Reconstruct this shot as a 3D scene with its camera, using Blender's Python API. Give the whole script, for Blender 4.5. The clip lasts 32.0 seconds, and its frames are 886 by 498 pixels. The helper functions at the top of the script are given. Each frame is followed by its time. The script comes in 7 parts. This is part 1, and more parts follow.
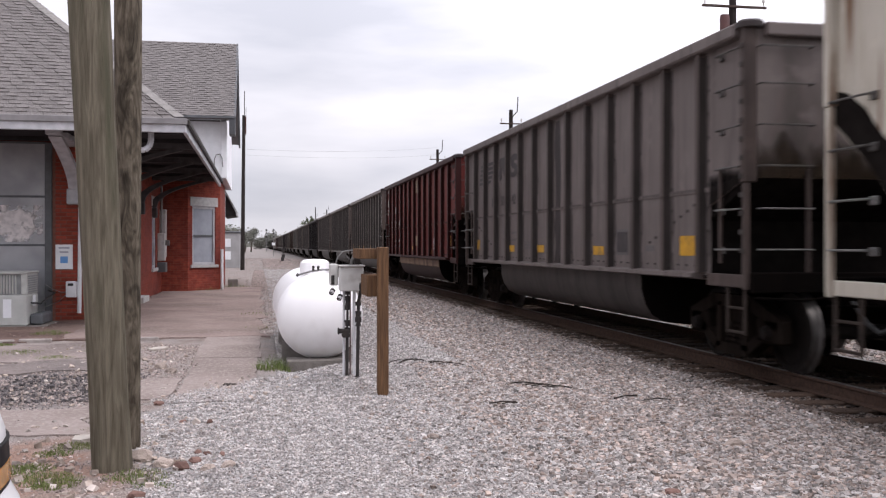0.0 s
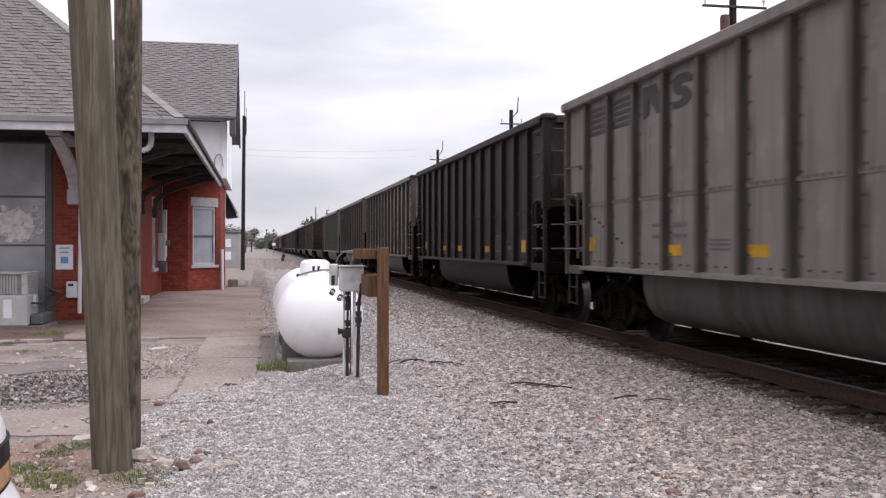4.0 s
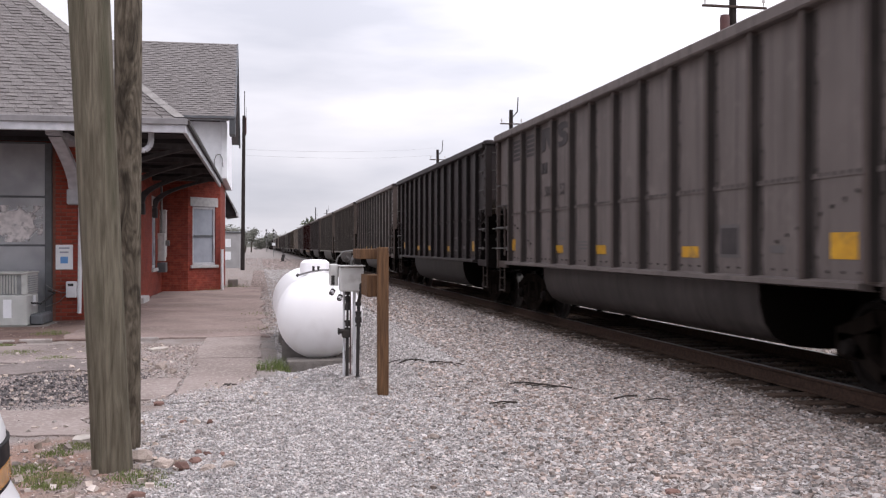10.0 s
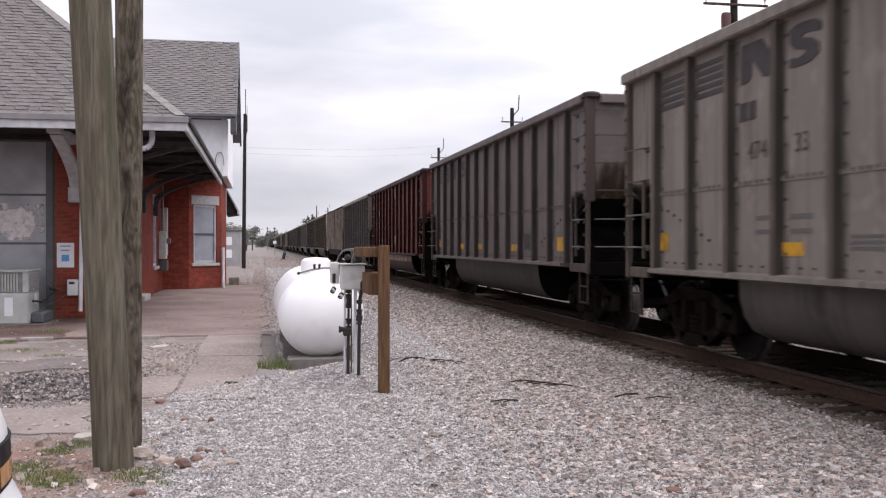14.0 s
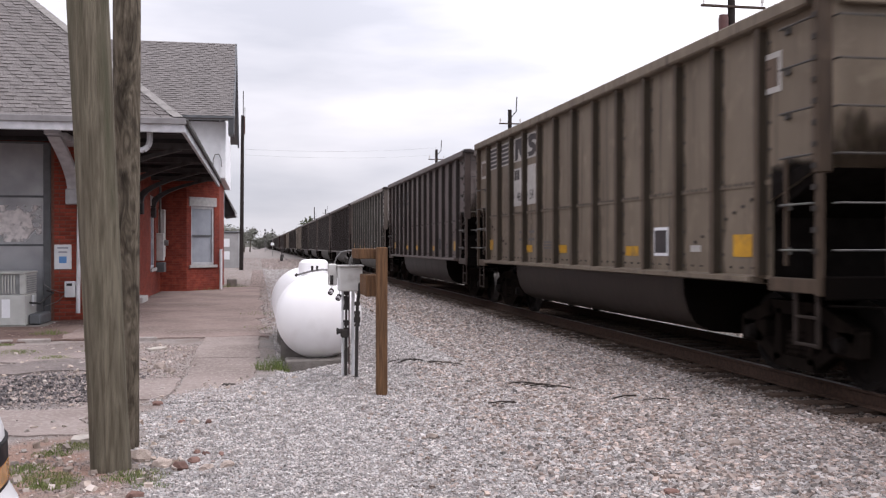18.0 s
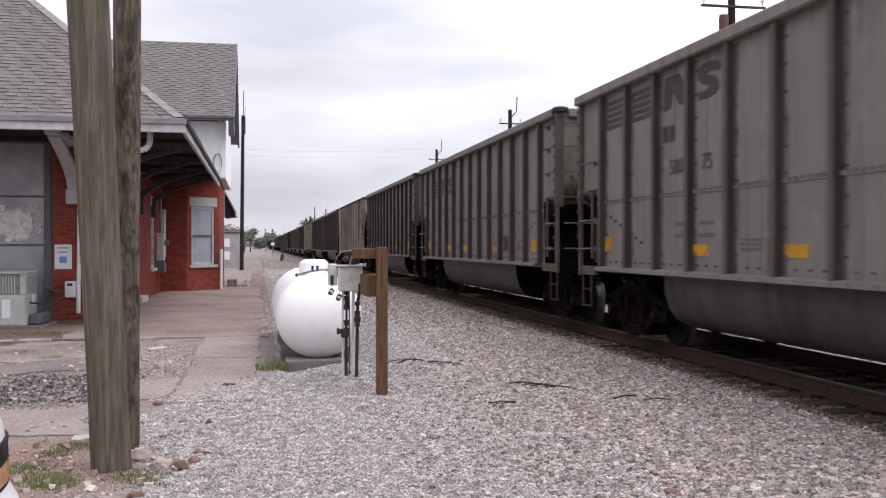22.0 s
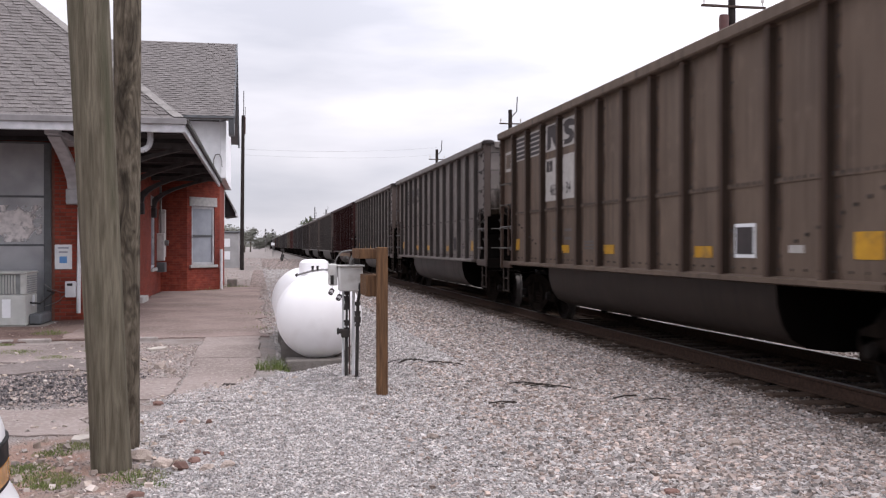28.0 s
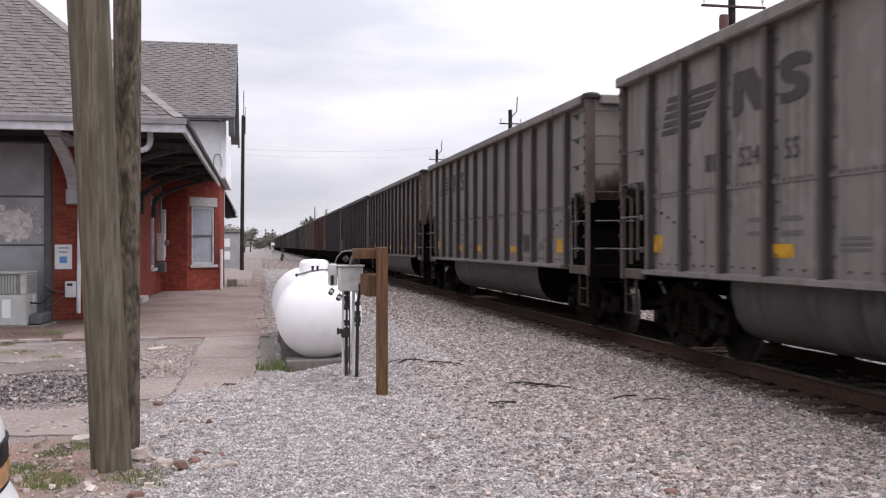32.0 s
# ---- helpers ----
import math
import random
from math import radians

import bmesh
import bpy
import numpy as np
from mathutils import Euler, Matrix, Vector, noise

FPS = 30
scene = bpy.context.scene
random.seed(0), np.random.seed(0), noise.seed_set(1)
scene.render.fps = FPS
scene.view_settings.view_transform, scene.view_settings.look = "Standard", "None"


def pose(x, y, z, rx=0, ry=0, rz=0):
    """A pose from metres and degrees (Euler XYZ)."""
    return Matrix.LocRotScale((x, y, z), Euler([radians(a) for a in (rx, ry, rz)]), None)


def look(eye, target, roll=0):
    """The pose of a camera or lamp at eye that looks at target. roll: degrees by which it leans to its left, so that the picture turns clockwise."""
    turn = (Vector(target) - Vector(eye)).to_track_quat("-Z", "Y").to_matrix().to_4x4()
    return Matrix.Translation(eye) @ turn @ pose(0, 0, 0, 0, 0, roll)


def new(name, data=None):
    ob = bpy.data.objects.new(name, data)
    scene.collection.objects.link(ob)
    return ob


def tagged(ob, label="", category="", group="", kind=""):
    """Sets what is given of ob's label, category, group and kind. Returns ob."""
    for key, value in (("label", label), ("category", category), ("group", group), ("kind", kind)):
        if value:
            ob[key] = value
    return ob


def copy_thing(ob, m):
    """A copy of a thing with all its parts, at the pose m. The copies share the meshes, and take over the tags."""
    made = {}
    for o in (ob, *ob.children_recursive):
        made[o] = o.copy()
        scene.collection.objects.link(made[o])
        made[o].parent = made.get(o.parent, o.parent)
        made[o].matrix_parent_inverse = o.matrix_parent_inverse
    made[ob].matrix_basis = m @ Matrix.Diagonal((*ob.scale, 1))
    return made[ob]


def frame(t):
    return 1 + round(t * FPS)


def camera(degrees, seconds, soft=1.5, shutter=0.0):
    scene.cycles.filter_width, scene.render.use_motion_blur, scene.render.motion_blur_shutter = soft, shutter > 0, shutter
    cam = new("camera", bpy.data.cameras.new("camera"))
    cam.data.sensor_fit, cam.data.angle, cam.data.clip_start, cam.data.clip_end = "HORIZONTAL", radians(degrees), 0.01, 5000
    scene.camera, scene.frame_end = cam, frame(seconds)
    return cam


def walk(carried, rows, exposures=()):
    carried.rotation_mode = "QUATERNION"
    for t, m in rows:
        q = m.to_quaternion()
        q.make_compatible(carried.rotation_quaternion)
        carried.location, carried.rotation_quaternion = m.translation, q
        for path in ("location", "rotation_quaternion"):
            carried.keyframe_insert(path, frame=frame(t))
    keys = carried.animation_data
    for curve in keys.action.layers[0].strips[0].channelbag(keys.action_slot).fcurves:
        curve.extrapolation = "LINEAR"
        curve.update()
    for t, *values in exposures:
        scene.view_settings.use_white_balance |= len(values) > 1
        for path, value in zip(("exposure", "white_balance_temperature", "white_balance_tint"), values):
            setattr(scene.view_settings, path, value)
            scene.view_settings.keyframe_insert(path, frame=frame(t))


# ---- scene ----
# World: x to the right across the track, y away along the track, z up from the rail tops.
EYE = (0.0, 0.0, 1.45)
YAW, PITCH = 10.68, -0.17          # degrees to the right of the track's direction, and up
FOCAL = 1729.0
cam = camera(48.8, 32.0, soft=1.25, shutter=0.16)


def heading(dx=0.0, dy=0.0):
    """The camera's pose with the picture moved dx to the right and dy down."""
    a = radians(YAW) - dx / FOCAL
    b = radians(PITCH) + dy / FOCAL
    way = Vector((math.sin(a) * math.cos(b), math.cos(a) * math.cos(b), math.sin(b)))
    return look(EYE, Vector(EYE) + way * 10)


walk(cam, [(0, heading()), (6, heading(0.5, 0.5)), (12.8, heading()), (13.0, heading(7, -3)), (13.2, heading(1, 1)),
           (13.5, heading(1.5, 3)), (13.75, heading(1.5, 0)), (14.0, heading(2, -3)), (14.5, heading(-2.5, -2)),
           (16.5, heading(-2, -1.5)), (17.5, heading(-2, 0)), (22, heading(-1.5, 0)), (32, heading(-1.2, 0))],
     exposures=[(0, 0.57, 6560, 18), (32, 0.57, 6560, 18)])

# ---- light ----
world = bpy.data.worlds.new("world")
scene.world = world
world.use_nodes = True
wn, wl = world.node_tree.nodes, world.node_tree.links
wn.clear()
w_out = wn.new("ShaderNodeOutputWorld")
w_bg = wn.new("ShaderNodeBackground")
w_bg.inputs["Strength"].default_value = 0.1
sky = wn.new("ShaderNodeTexSky")
sky.sky_type, sky.sun_disc = "NISHITA", False
sky.sun_elevation, sky.sun_rotation = radians(60), radians(129)
tc = wn.new("ShaderNodeTexCoord")
mp = wn.new("ShaderNodeMapping")
mp.inputs["Scale"].default_value = (1.6, 1.6, 7.0)
cl = wn.new("ShaderNodeTexNoise")
cl.inputs["Scale"].default_value, cl.inputs["Detail"].default_value, cl.inputs["Roughness"].default_value = 1.7, 5, 0.5
ramp = wn.new("ShaderNodeValToRGB")
ramp.color_ramp.elements[0].position, ramp.color_ramp.elements[0].color = 0.34, (6.7, 7.1, 7.75, 1)
ramp.color_ramp.elements[1].position, ramp.color_ramp.elements[1].color = 0.66, (10.6, 10.8, 11.2, 1)
mixw = wn.new("ShaderNodeMixRGB")
mixw.inputs["Fac"].default_value = 0.94
wl.new(tc.outputs["Generated"], mp.inputs["Vector"])
wl.new(mp.outputs["Vector"], cl.inputs["Vector"])
wl.new(cl.outputs["Fac"], ramp.inputs["Fac"])
wl.new(sky.outputs["Color"], mixw.inputs["Color1"])
wl.new(ramp.outputs["Color"], mixw.inputs["Color2"])
# an overcast sky is brighter overhead and towards the veiled sun
sepw = wn.new("ShaderNodeSeparateXYZ")
wl.new(tc.outputs["Generated"], sepw.inputs[0])
rise = wn.new("ShaderNodeMapRange")
for key, val in zip(("From Min", "From Max", "To Min", "To Max"), (0.0, 0.85, 0.60, 1.45)):
    rise.inputs[key].default_value = val
wl.new(sepw.outputs["Z"], rise.inputs["Value"])
east = wn.new("ShaderNodeMapRange")
for key, val in zip(("From Min", "From Max", "To Min", "To Max"), (0.05, 0.6, 0.94, 1.35)):
    east.inputs[key].default_value = val
wl.new(sepw.outputs["X"], east.inputs["Value"])
both = wn.new("ShaderNodeMath")
both.operation = "MULTIPLY"
wl.new(rise.outputs["Result"], both.inputs[0])
wl.new(east.outputs["Result"], both.inputs[1])
scl = wn.new("ShaderNodeVectorMath")
scl.operation = "SCALE"
wl.new(mixw.outputs["Color"], scl.inputs[0])
wl.new(both.outputs[0], scl.inputs["Scale"])
wl.new(scl.outputs["Vector"], w_bg.inputs["Color"])
wl.new(w_bg.outputs["Background"], w_out.inputs["Surface"])
sun = new("sun", bpy.data.lights.new("sun", "SUN"))
sun.data.energy, sun.data.angle, sun.data.color = 0.8, radians(25), (1.0, 0.97, 0.93)
sun.matrix_basis = look((0, 0, 30), (-11, 9, 5))


# ---- materials ----
def mat(name, c1, c2=None, scale=3.0, rough=0.8, metal=0.0, bump=0.0, bscale=40.0, c3=None, s3=0.6, f3=0.5, stretch=(1, 1, 1), rand=0.0, isl=0.0, lo=0.35, hi=0.65, warp=0.0, tint=0.0):
    """Two-scale procedural surface: c1/c2 by fine noise, c3 in large stains, a bump, and a spread per object or island."""
    m = bpy.data.materials.new(name)
    m.use_nodes = True
    n, l = m.node_tree.nodes, m.node_tree.links
    b = n["Principled BSDF"]
    b.inputs["Roughness"].default_value, b.inputs["Metallic"].default_value = rough, metal
    b.inputs["Specular IOR Level"].default_value = 0.12 if rough > 0.74 else 0.4
    t = n.new("ShaderNodeTexCoord")
    mpp = n.new("ShaderNodeMapping")
    mpp.inputs["Scale"].default_value = stretch
    l.new(t.outputs["Object"], mpp.inputs["Vector"])
    out = None

    def noise_ramp(sc, a, b2, p0, p1, detail=6.0):
        nz = n.new("ShaderNodeTexNoise")
        nz.inputs["Scale"].default_value, nz.inputs["Detail"].default_value, nz.inputs["Distortion"].default_value = sc, detail, warp
        l.new(mpp.outputs["Vector"], nz.inputs["Vector"])
        r = n.new("ShaderNodeValToRGB")
        r.color_ramp.elements[0].position, r.color_ramp.elements[1].position = p0, p1
        r.color_ramp.elements[0].color, r.color_ramp.elements[1].color = (*a, 1), (*b2, 1)
        l.new(nz.outputs["Fac"], r.inputs["Fac"])
        return r.outputs["Color"]

    c2 = c2 or tuple(v * 0.75 for v in c1)
    out = noise_ramp(scale, c1, c2, lo, hi)
    if c3:
        mask = noise_ramp(s3, (0, 0, 0), (1, 1, 1), f3 - 0.08, f3 + 0.12, 4.0)
        mx = n.new("ShaderNodeMixRGB")
        l.new(mask, mx.inputs["Fac"])
        l.new(out, mx.inputs["Color1"])
        mx.inputs["Color2"].default_value = (*c3, 1)
        out = mx.outputs["Color"]
    if rand or isl:
        src = n.new("ShaderNodeObjectInfo").outputs["Random"] if rand else n.new("ShaderNodeNewGeometry").outputs["Random Per Island"]
        amt = rand or isl
        mr = n.new("ShaderNodeMapRange")
        mr.inputs["To Min"].default_value, mr.inputs["To Max"].default_value = 1 - amt, 1 + amt
        l.new(src, mr.inputs["Value"])
        hs = n.new("ShaderNodeHueSaturation")
        l.new(mr.outputs["Result"], hs.inputs["Value"])
        l.new(out, hs.inputs["Color"])
        if tint:
            spin = n.new("ShaderNodeMath")
            spin.operation = "MULTIPLY"
            spin.inputs[1].default_value = 7.31
            wrap = n.new("ShaderNodeMath")
            wrap.operation = "FRACT"
            sat = n.new("ShaderNodeMapRange")
            sat.inputs["To Min"].default_value, sat.inputs["To Max"].default_value = 1 - tint, 1 + tint
            l.new(src, spin.inputs[0])
            l.new(spin.outputs[0], wrap.inputs[0])
            l.new(wrap.outputs[0], sat.inputs["Value"])
            l.new(sat.outputs["Result"], hs.inputs["Saturation"])
        out = hs.outputs["Color"]
    l.new(out, b.inputs["Base Color"])
    if bump:
        nz = n.new("ShaderNodeTexNoise")
        nz.inputs["Scale"].default_value, nz.inputs["Detail"].default_value = bscale, 4
        l.new(mpp.outputs["Vector"], nz.inputs["Vector"])
        bp = n.new("ShaderNodeBump")
        bp.inputs["Strength"].default_value, bp.inputs["Distance"].default_value = bump, 0.02
        l.new(nz.outputs["Fac"], bp.inputs["Height"])
        l.new(bp.outputs["Normal"], b.inputs["Normal"])
    return m


GRAVEL = mat("ballast_stone", (0.50, 0.47, 0.455), (0.29, 0.268, 0.26), 9, 0.9, isl=0.36, tint=0.6)
GRAVEL2 = mat("tan_ballast_stone", (0.415, 0.362, 0.335), (0.245, 0.208, 0.19), 9, 0.9, isl=0.5, tint=0.6)
GRIMYSTONE = mat("grimy_brown_stone", (0.19, 0.155, 0.137), (0.095, 0.076, 0.067), 7, 0.92, isl=0.5, tint=0.4)
# Stone between the rails: oil and under-train shade in one dark colour.
DARKBALLAST = mat("oily_shaded_ballast_stone", (0.052, 0.04, 0.034), (0.03, 0.024, 0.021), 9, 0.9, isl=0.45)
TIE = mat("tie_wood", (0.050, 0.032, 0.024), (0.075, 0.053, 0.041), 9, 0.95, bump=0.5, stretch=(0.6, 6, 6), rand=0.3)
RAIL = mat("rail_rust", (0.066, 0.040, 0.030), (0.042, 0.027, 0.021), 20, 0.9, bump=0.2)
RAILTOP = mat("rail_polished_top", (0.24, 0.225, 0.215), (0.14, 0.125, 0.118), 30, 0.45, 1.0)
BRICK = mat("red_brick", (0.34, 0.070, 0.046), (0.24, 0.052, 0.035), 6, 0.85, bump=0.4, bscale=70, rand=0.22, c3=(0.30, 0.09, 0.06), s3=3, f3=0.62)
BRICKW = mat("red_brick_wall", (0.27, 0.058, 0.038), (0.20, 0.043, 0.030), 8, 0.85, bump=0.35, bscale=60, c3=(0.17, 0.04, 0.031), s3=0.8, f3=0.55)
MORTAR = mat("pale_mortar", (0.23, 0.115, 0.09), (0.18, 0.08, 0.06), 15, 0.95)
SHINGLE = mat("gray_shingle", (0.212, 0.196, 0.191), (0.142, 0.131, 0.127), 40, 0.95, rand=0.11, bump=0.5, bscale=220)
SHINGLEJ = mat("gray_shingle_rows", (0.212, 0.196, 0.191), (0.142, 0.131, 0.127), 40, 0.95, isl=0.11, bump=0.5, bscale=220)
WHITE = mat("weathered_white_paint", (0.84, 0.84, 0.86), (0.77, 0.77, 0.79), 5, 0.6, bump=0.1, c3=(0.64, 0.63, 0.63), s3=1.7, f3=0.66)
FASCIA = mat("gray_white_fascia", (0.50, 0.50, 0.52), (0.38, 0.38, 0.40), 6, 0.7, c3=(0.3, 0.29, 0.29), s3=2, f3=0.6)
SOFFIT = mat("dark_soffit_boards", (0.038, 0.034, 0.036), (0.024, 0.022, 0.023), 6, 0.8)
GRAYDOOR = mat("gray_sheet_door", (0.35, 0.355, 0.37), (0.27, 0.275, 0.29), 2.2, 0.28, 0.1, c3=(0.42, 0.425, 0.44), s3=0.9, f3=0.55)
GRAYTRIM = mat("dark_gray_trim", (0.12, 0.125, 0.135), (0.09, 0.095, 0.1), 6, 0.6)


def smeared(name, c1, c2):
    """A thin pale tone over a sheet: blotchy, with no clear rim."""
    m = mat(name, c1, c2, 9, 0.75, lo=0.4, hi=0.6)
    n, l = m.node_tree.nodes, m.node_tree.links
    b = n["Principled BSDF"]
    t = n.new("ShaderNodeTexCoord")
    mid = n.new("ShaderNodeMapping")
    mid.inputs["Location"].default_value, mid.inputs["Scale"].default_value = (-1.0, 0.0, -1.0), (2.0, 0.0, 2.0)
    l.new(t.outputs["Generated"], mid.inputs["Vector"])
    far_ = n.new("ShaderNodeVectorMath")
    far_.operation = "LENGTH"
    l.new(mid.outputs["Vector"], far_.inputs[0])
    nz = n.new("ShaderNodeTexNoise")
    nz.inputs["Scale"].default_value, nz.inputs["Detail"].default_value = 5.5, 7
    l.new(t.outputs["Object"], nz.inputs["Vector"])
    sub = n.new("ShaderNodeMath")
    sub.operation = "MULTIPLY_ADD"
    sub.inputs[1].default_value = -0.28
    l.new(far_.outputs["Value"], sub.inputs[0])
    l.new(nz.outputs["Fac"], sub.inputs[2])
    cut = n.new("ShaderNodeMapRange")
    for key, val in zip(("From Min", "From Max", "To Min", "To Max"), (0.17, 0.33, 0.0, 0.92)):
        cut.inputs[key].default_value = val
    l.new(sub.outputs[0], cut.inputs["Value"])
    l.new(cut.outputs["Result"], b.inputs["Alpha"])
    return m


PATCH = smeared("pale_blotch_tone", (0.85, 0.80, 0.79), (0.62, 0.58, 0.575))
GLASS = mat("dusty_pane", (0.34, 0.36, 0.40), (0.28, 0.30, 0.33), 3, 0.22)
STONE = mat("pale_stone", (0.48, 0.46, 0.45), (0.38, 0.37, 0.36), 8, 0.9, bump=0.3)
CAPM = mat("pale_hip_shingle", (0.30, 0.285, 0.275), (0.22, 0.21, 0.20), 30, 0.95)
DRIP = mat("gray_drip_edge", (0.235, 0.225, 0.228), (0.18, 0.172, 0.175), 5, 0.7)
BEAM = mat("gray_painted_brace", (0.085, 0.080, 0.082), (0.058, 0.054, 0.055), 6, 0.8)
ACM = mat("beige_metal", (0.47, 0.475, 0.455), (0.40, 0.405, 0.385), 4, 0.5, c3=(0.33, 0.32, 0.30), s3=3, f3=0.62)
ACD = mat("gray_fins", (0.30, 0.31, 0.315), (0.22, 0.23, 0.23), 8, 0.6)
PAPER = mat("white_label", (0.75, 0.76, 0.78), (0.70, 0.71, 0.73), 8, 0.7)
BLUE = mat("blue_print", (0.12, 0.30, 0.62), (0.15, 0.33, 0.62), 8, 0.6)
LETTERGRAY = mat("gray_print", (0.35, 0.37, 0.42), (0.3, 0.3, 0.35), 8, 0.6)
PVC = mat("white_pipe", (0.72, 0.72, 0.74), (0.62, 0.62, 0.64), 5, 0.45)
CABLE = mat("dark_cable", (0.03, 0.03, 0.03), (0.02, 0.02, 0.02), 5, 0.7)
POLEWOOD = mat("weathered_pole_wood", (0.176, 0.154, 0.116), (0.084, 0.072, 0.053), 2.6, 0.95, bump=0.9, bscale=7, stretch=(11, 11, 1.1), c3=(0.076, 0.073, 0.049), s3=0.6, f3=0.56, lo=0.34, hi=0.68, warp=0.45)
POLEDARK = mat("dark_pole_wood", (0.165, 0.14, 0.108), (0.052, 0.042, 0.031), 2.2, 0.95, bump=0.8, bscale=8, stretch=(5, 5, 1.5), c3=(0.032, 0.026, 0.02), s3=1.1, f3=0.56, lo=0.36, hi=0.66, warp=2.2)
OLDARM = mat("weathered_crossarm", (0.085, 0.064, 0.055), (0.055, 0.04, 0.035), 5, 0.9)
TARPOLE = mat("tarred_pole", (0.034, 0.028, 0.026), (0.024, 0.02, 0.019), 5, 0.9)
POSTWOOD = mat("brown_treated_wood", (0.165, 0.092, 0.05), (0.095, 0.054, 0.032), 8, 0.85, bump=0.5, bscale=14, stretch=(6, 6, 0.5), c3=(0.10, 0.06, 0.04), s3=2.0, f3=0.62)
TANKW = mat("white_tank_paint", (0.88, 0.87, 0.88), (0.83, 0.82, 0.83), 2, 0.35, c3=(0.70, 0.67, 0.66), s3=1.5, f3=0.62)
GALV = mat("galvanised_box", (0.60, 0.595, 0.575), (0.50, 0.49, 0.475), 5, 0.55, 0.0, c3=(0.30, 0.27, 0.24), s3=4, f3=0.66)
IRON = mat("black_iron", (0.035, 0.033, 0.033), (0.05, 0.042, 0.038), 12, 0.7, 0.3)
STEEL = mat("gray_pipe", (0.26, 0.26, 0.26), (0.2, 0.19, 0.18), 12, 0.5, 0.6)
CONC = mat("concrete_block", (0.22, 0.20, 0.185), (0.15, 0.135, 0.125), 8, 0.95, bump=0.4)
GRASS = mat("grass_blades", (0.115, 0.165, 0.05), (0.17, 0.18, 0.075), 3, 0.8, isl=0.35)
DEBRIS = mat("loose_stone", (0.45, 0.38, 0.335), (0.32, 0.26, 0.225), 12, 0.95, bump=0.4, rand=0.3)
REDBIT = mat("brick_bit", (0.21, 0.125, 0.105), (0.16, 0.10, 0.085), 9, 0.9, rand=0.3)
TWIG = mat("dark_twig", (0.06, 0.05, 0.045), (0.04, 0.034, 0.03), 20, 0.95)
BARK = mat("tree_bark", (0.09, 0.075, 0.06), (0.06, 0.05, 0.042), 6, 0.95)
LEAF = mat("tree_leaves", (0.11, 0.12, 0.08), (0.075, 0.09, 0.055), 0.7, 0.8, isl=0.35)
# Leaves paled in colour to stand in for haze along the line.
LEAFP = mat("haze_paled_leaves", (0.21, 0.21, 0.185), (0.155, 0.158, 0.135), 0.7, 0.85, isl=0.3)
HOUSEG = mat("gray_siding", (0.36, 0.355, 0.355), (0.30, 0.295, 0.295), 2, 0.8)
TRANSF = mat("rusty_red_can", (0.10, 0.04, 0.036), (0.07, 0.032, 0.03), 5, 0.6)


def paint(name, c1, c2, dirt, rough=0.62, f3=0.52, rust=None):
    """Weathered rolling-stock paint: streaks that run down, and patches of dirt of every part's own."""
    m = bpy.data.materials.new(name)
    m.use_nodes = True
    n, l = m.node_tree.nodes, m.node_tree.links
    b = n["Principled BSDF"]
    b.inputs["Roughness"].default_value = rough
    b.inputs["Specular IOR Level"].default_value = 0.0 if rough > 0.9 else 0.08 if rough > 0.8 else 0.22
    t = n.new("ShaderNodeTexCoord")
    inf = n.new("ShaderNodeObjectInfo")
    wv = n.new("ShaderNodeMath")
    wv.operation = "MULTIPLY"
    wv.inputs[1].default_value = 37.0
    l.new(inf.outputs["Random"], wv.inputs[0])

    def layer(stretch, sc, p0, p1):
        mpp = n.new("ShaderNodeMapping")
        mpp.inputs["Scale"].default_value = stretch
        l.new(t.outputs["Object"], mpp.inputs["Vector"])
        nz = n.new("ShaderNodeTexNoise")
        nz.noise_dimensions = "4D"
        nz.inputs["Scale"].default_value, nz.inputs["Detail"].default_value = sc, 7
        l.new(mpp.outputs["Vector"], nz.inputs["Vector"])
        l.new(wv.outputs[0], nz.inputs["W"])
        r = n.new("ShaderNodeMapRange")
        r.inputs["From Min"].default_value, r.inputs["From Max"].default_value = p0, p1
        l.new(nz.outputs["Fac"], r.inputs["Value"])
        return r.outputs["Result"]

    def mixed(fac, a, col):
        mx = n.new("ShaderNodeMixRGB")
        l.new(fac, mx.inputs["Fac"])
        if isinstance(a, tuple):
            mx.inputs["Color1"].default_value = (*a, 1)
        else:
            l.new(a, mx.inputs["Color1"])
        mx.inputs["Color2"].default_value = (*col, 1)
        return mx.outputs["Color"]

    out = mixed(layer((1, 1, 1), 1.3, 0.3, 0.7), c1, c2)
    out = mixed(layer((1, 5, 0.35), 1.0, f3, f3 + 0.25), out, dirt)
    out = mixed(layer((1, 9, 0.28), 1.6, 0.54, 0.72), out, tuple(0.72 * v for v in dirt))
    out = mixed(layer((1, 2.2, 1.6), 2.3, 0.56, 0.80), out, tuple(1.25 * v for v in c1))
    if rust:
        out = mixed(layer((1, 6, 0.4), 0.9, 0.57, 0.67), out, rust)
    l.new(out, b.inputs["Base Color"])
    nz = n.new("ShaderNodeTexNoise")
    nz.inputs["Scale"].default_value = 3.0
    l.new(t.outputs["Object"], nz.inputs["Vector"])
    bp = n.new("ShaderNodeBump")
    bp.inputs["Strength"].default_value, bp.inputs["Distance"].default_value = 0.25, 0.02
    l.new(nz.outputs["Fac"], bp.inputs["Height"])
    l.new(bp.outputs["Normal"], b.inputs["Normal"])
    return m


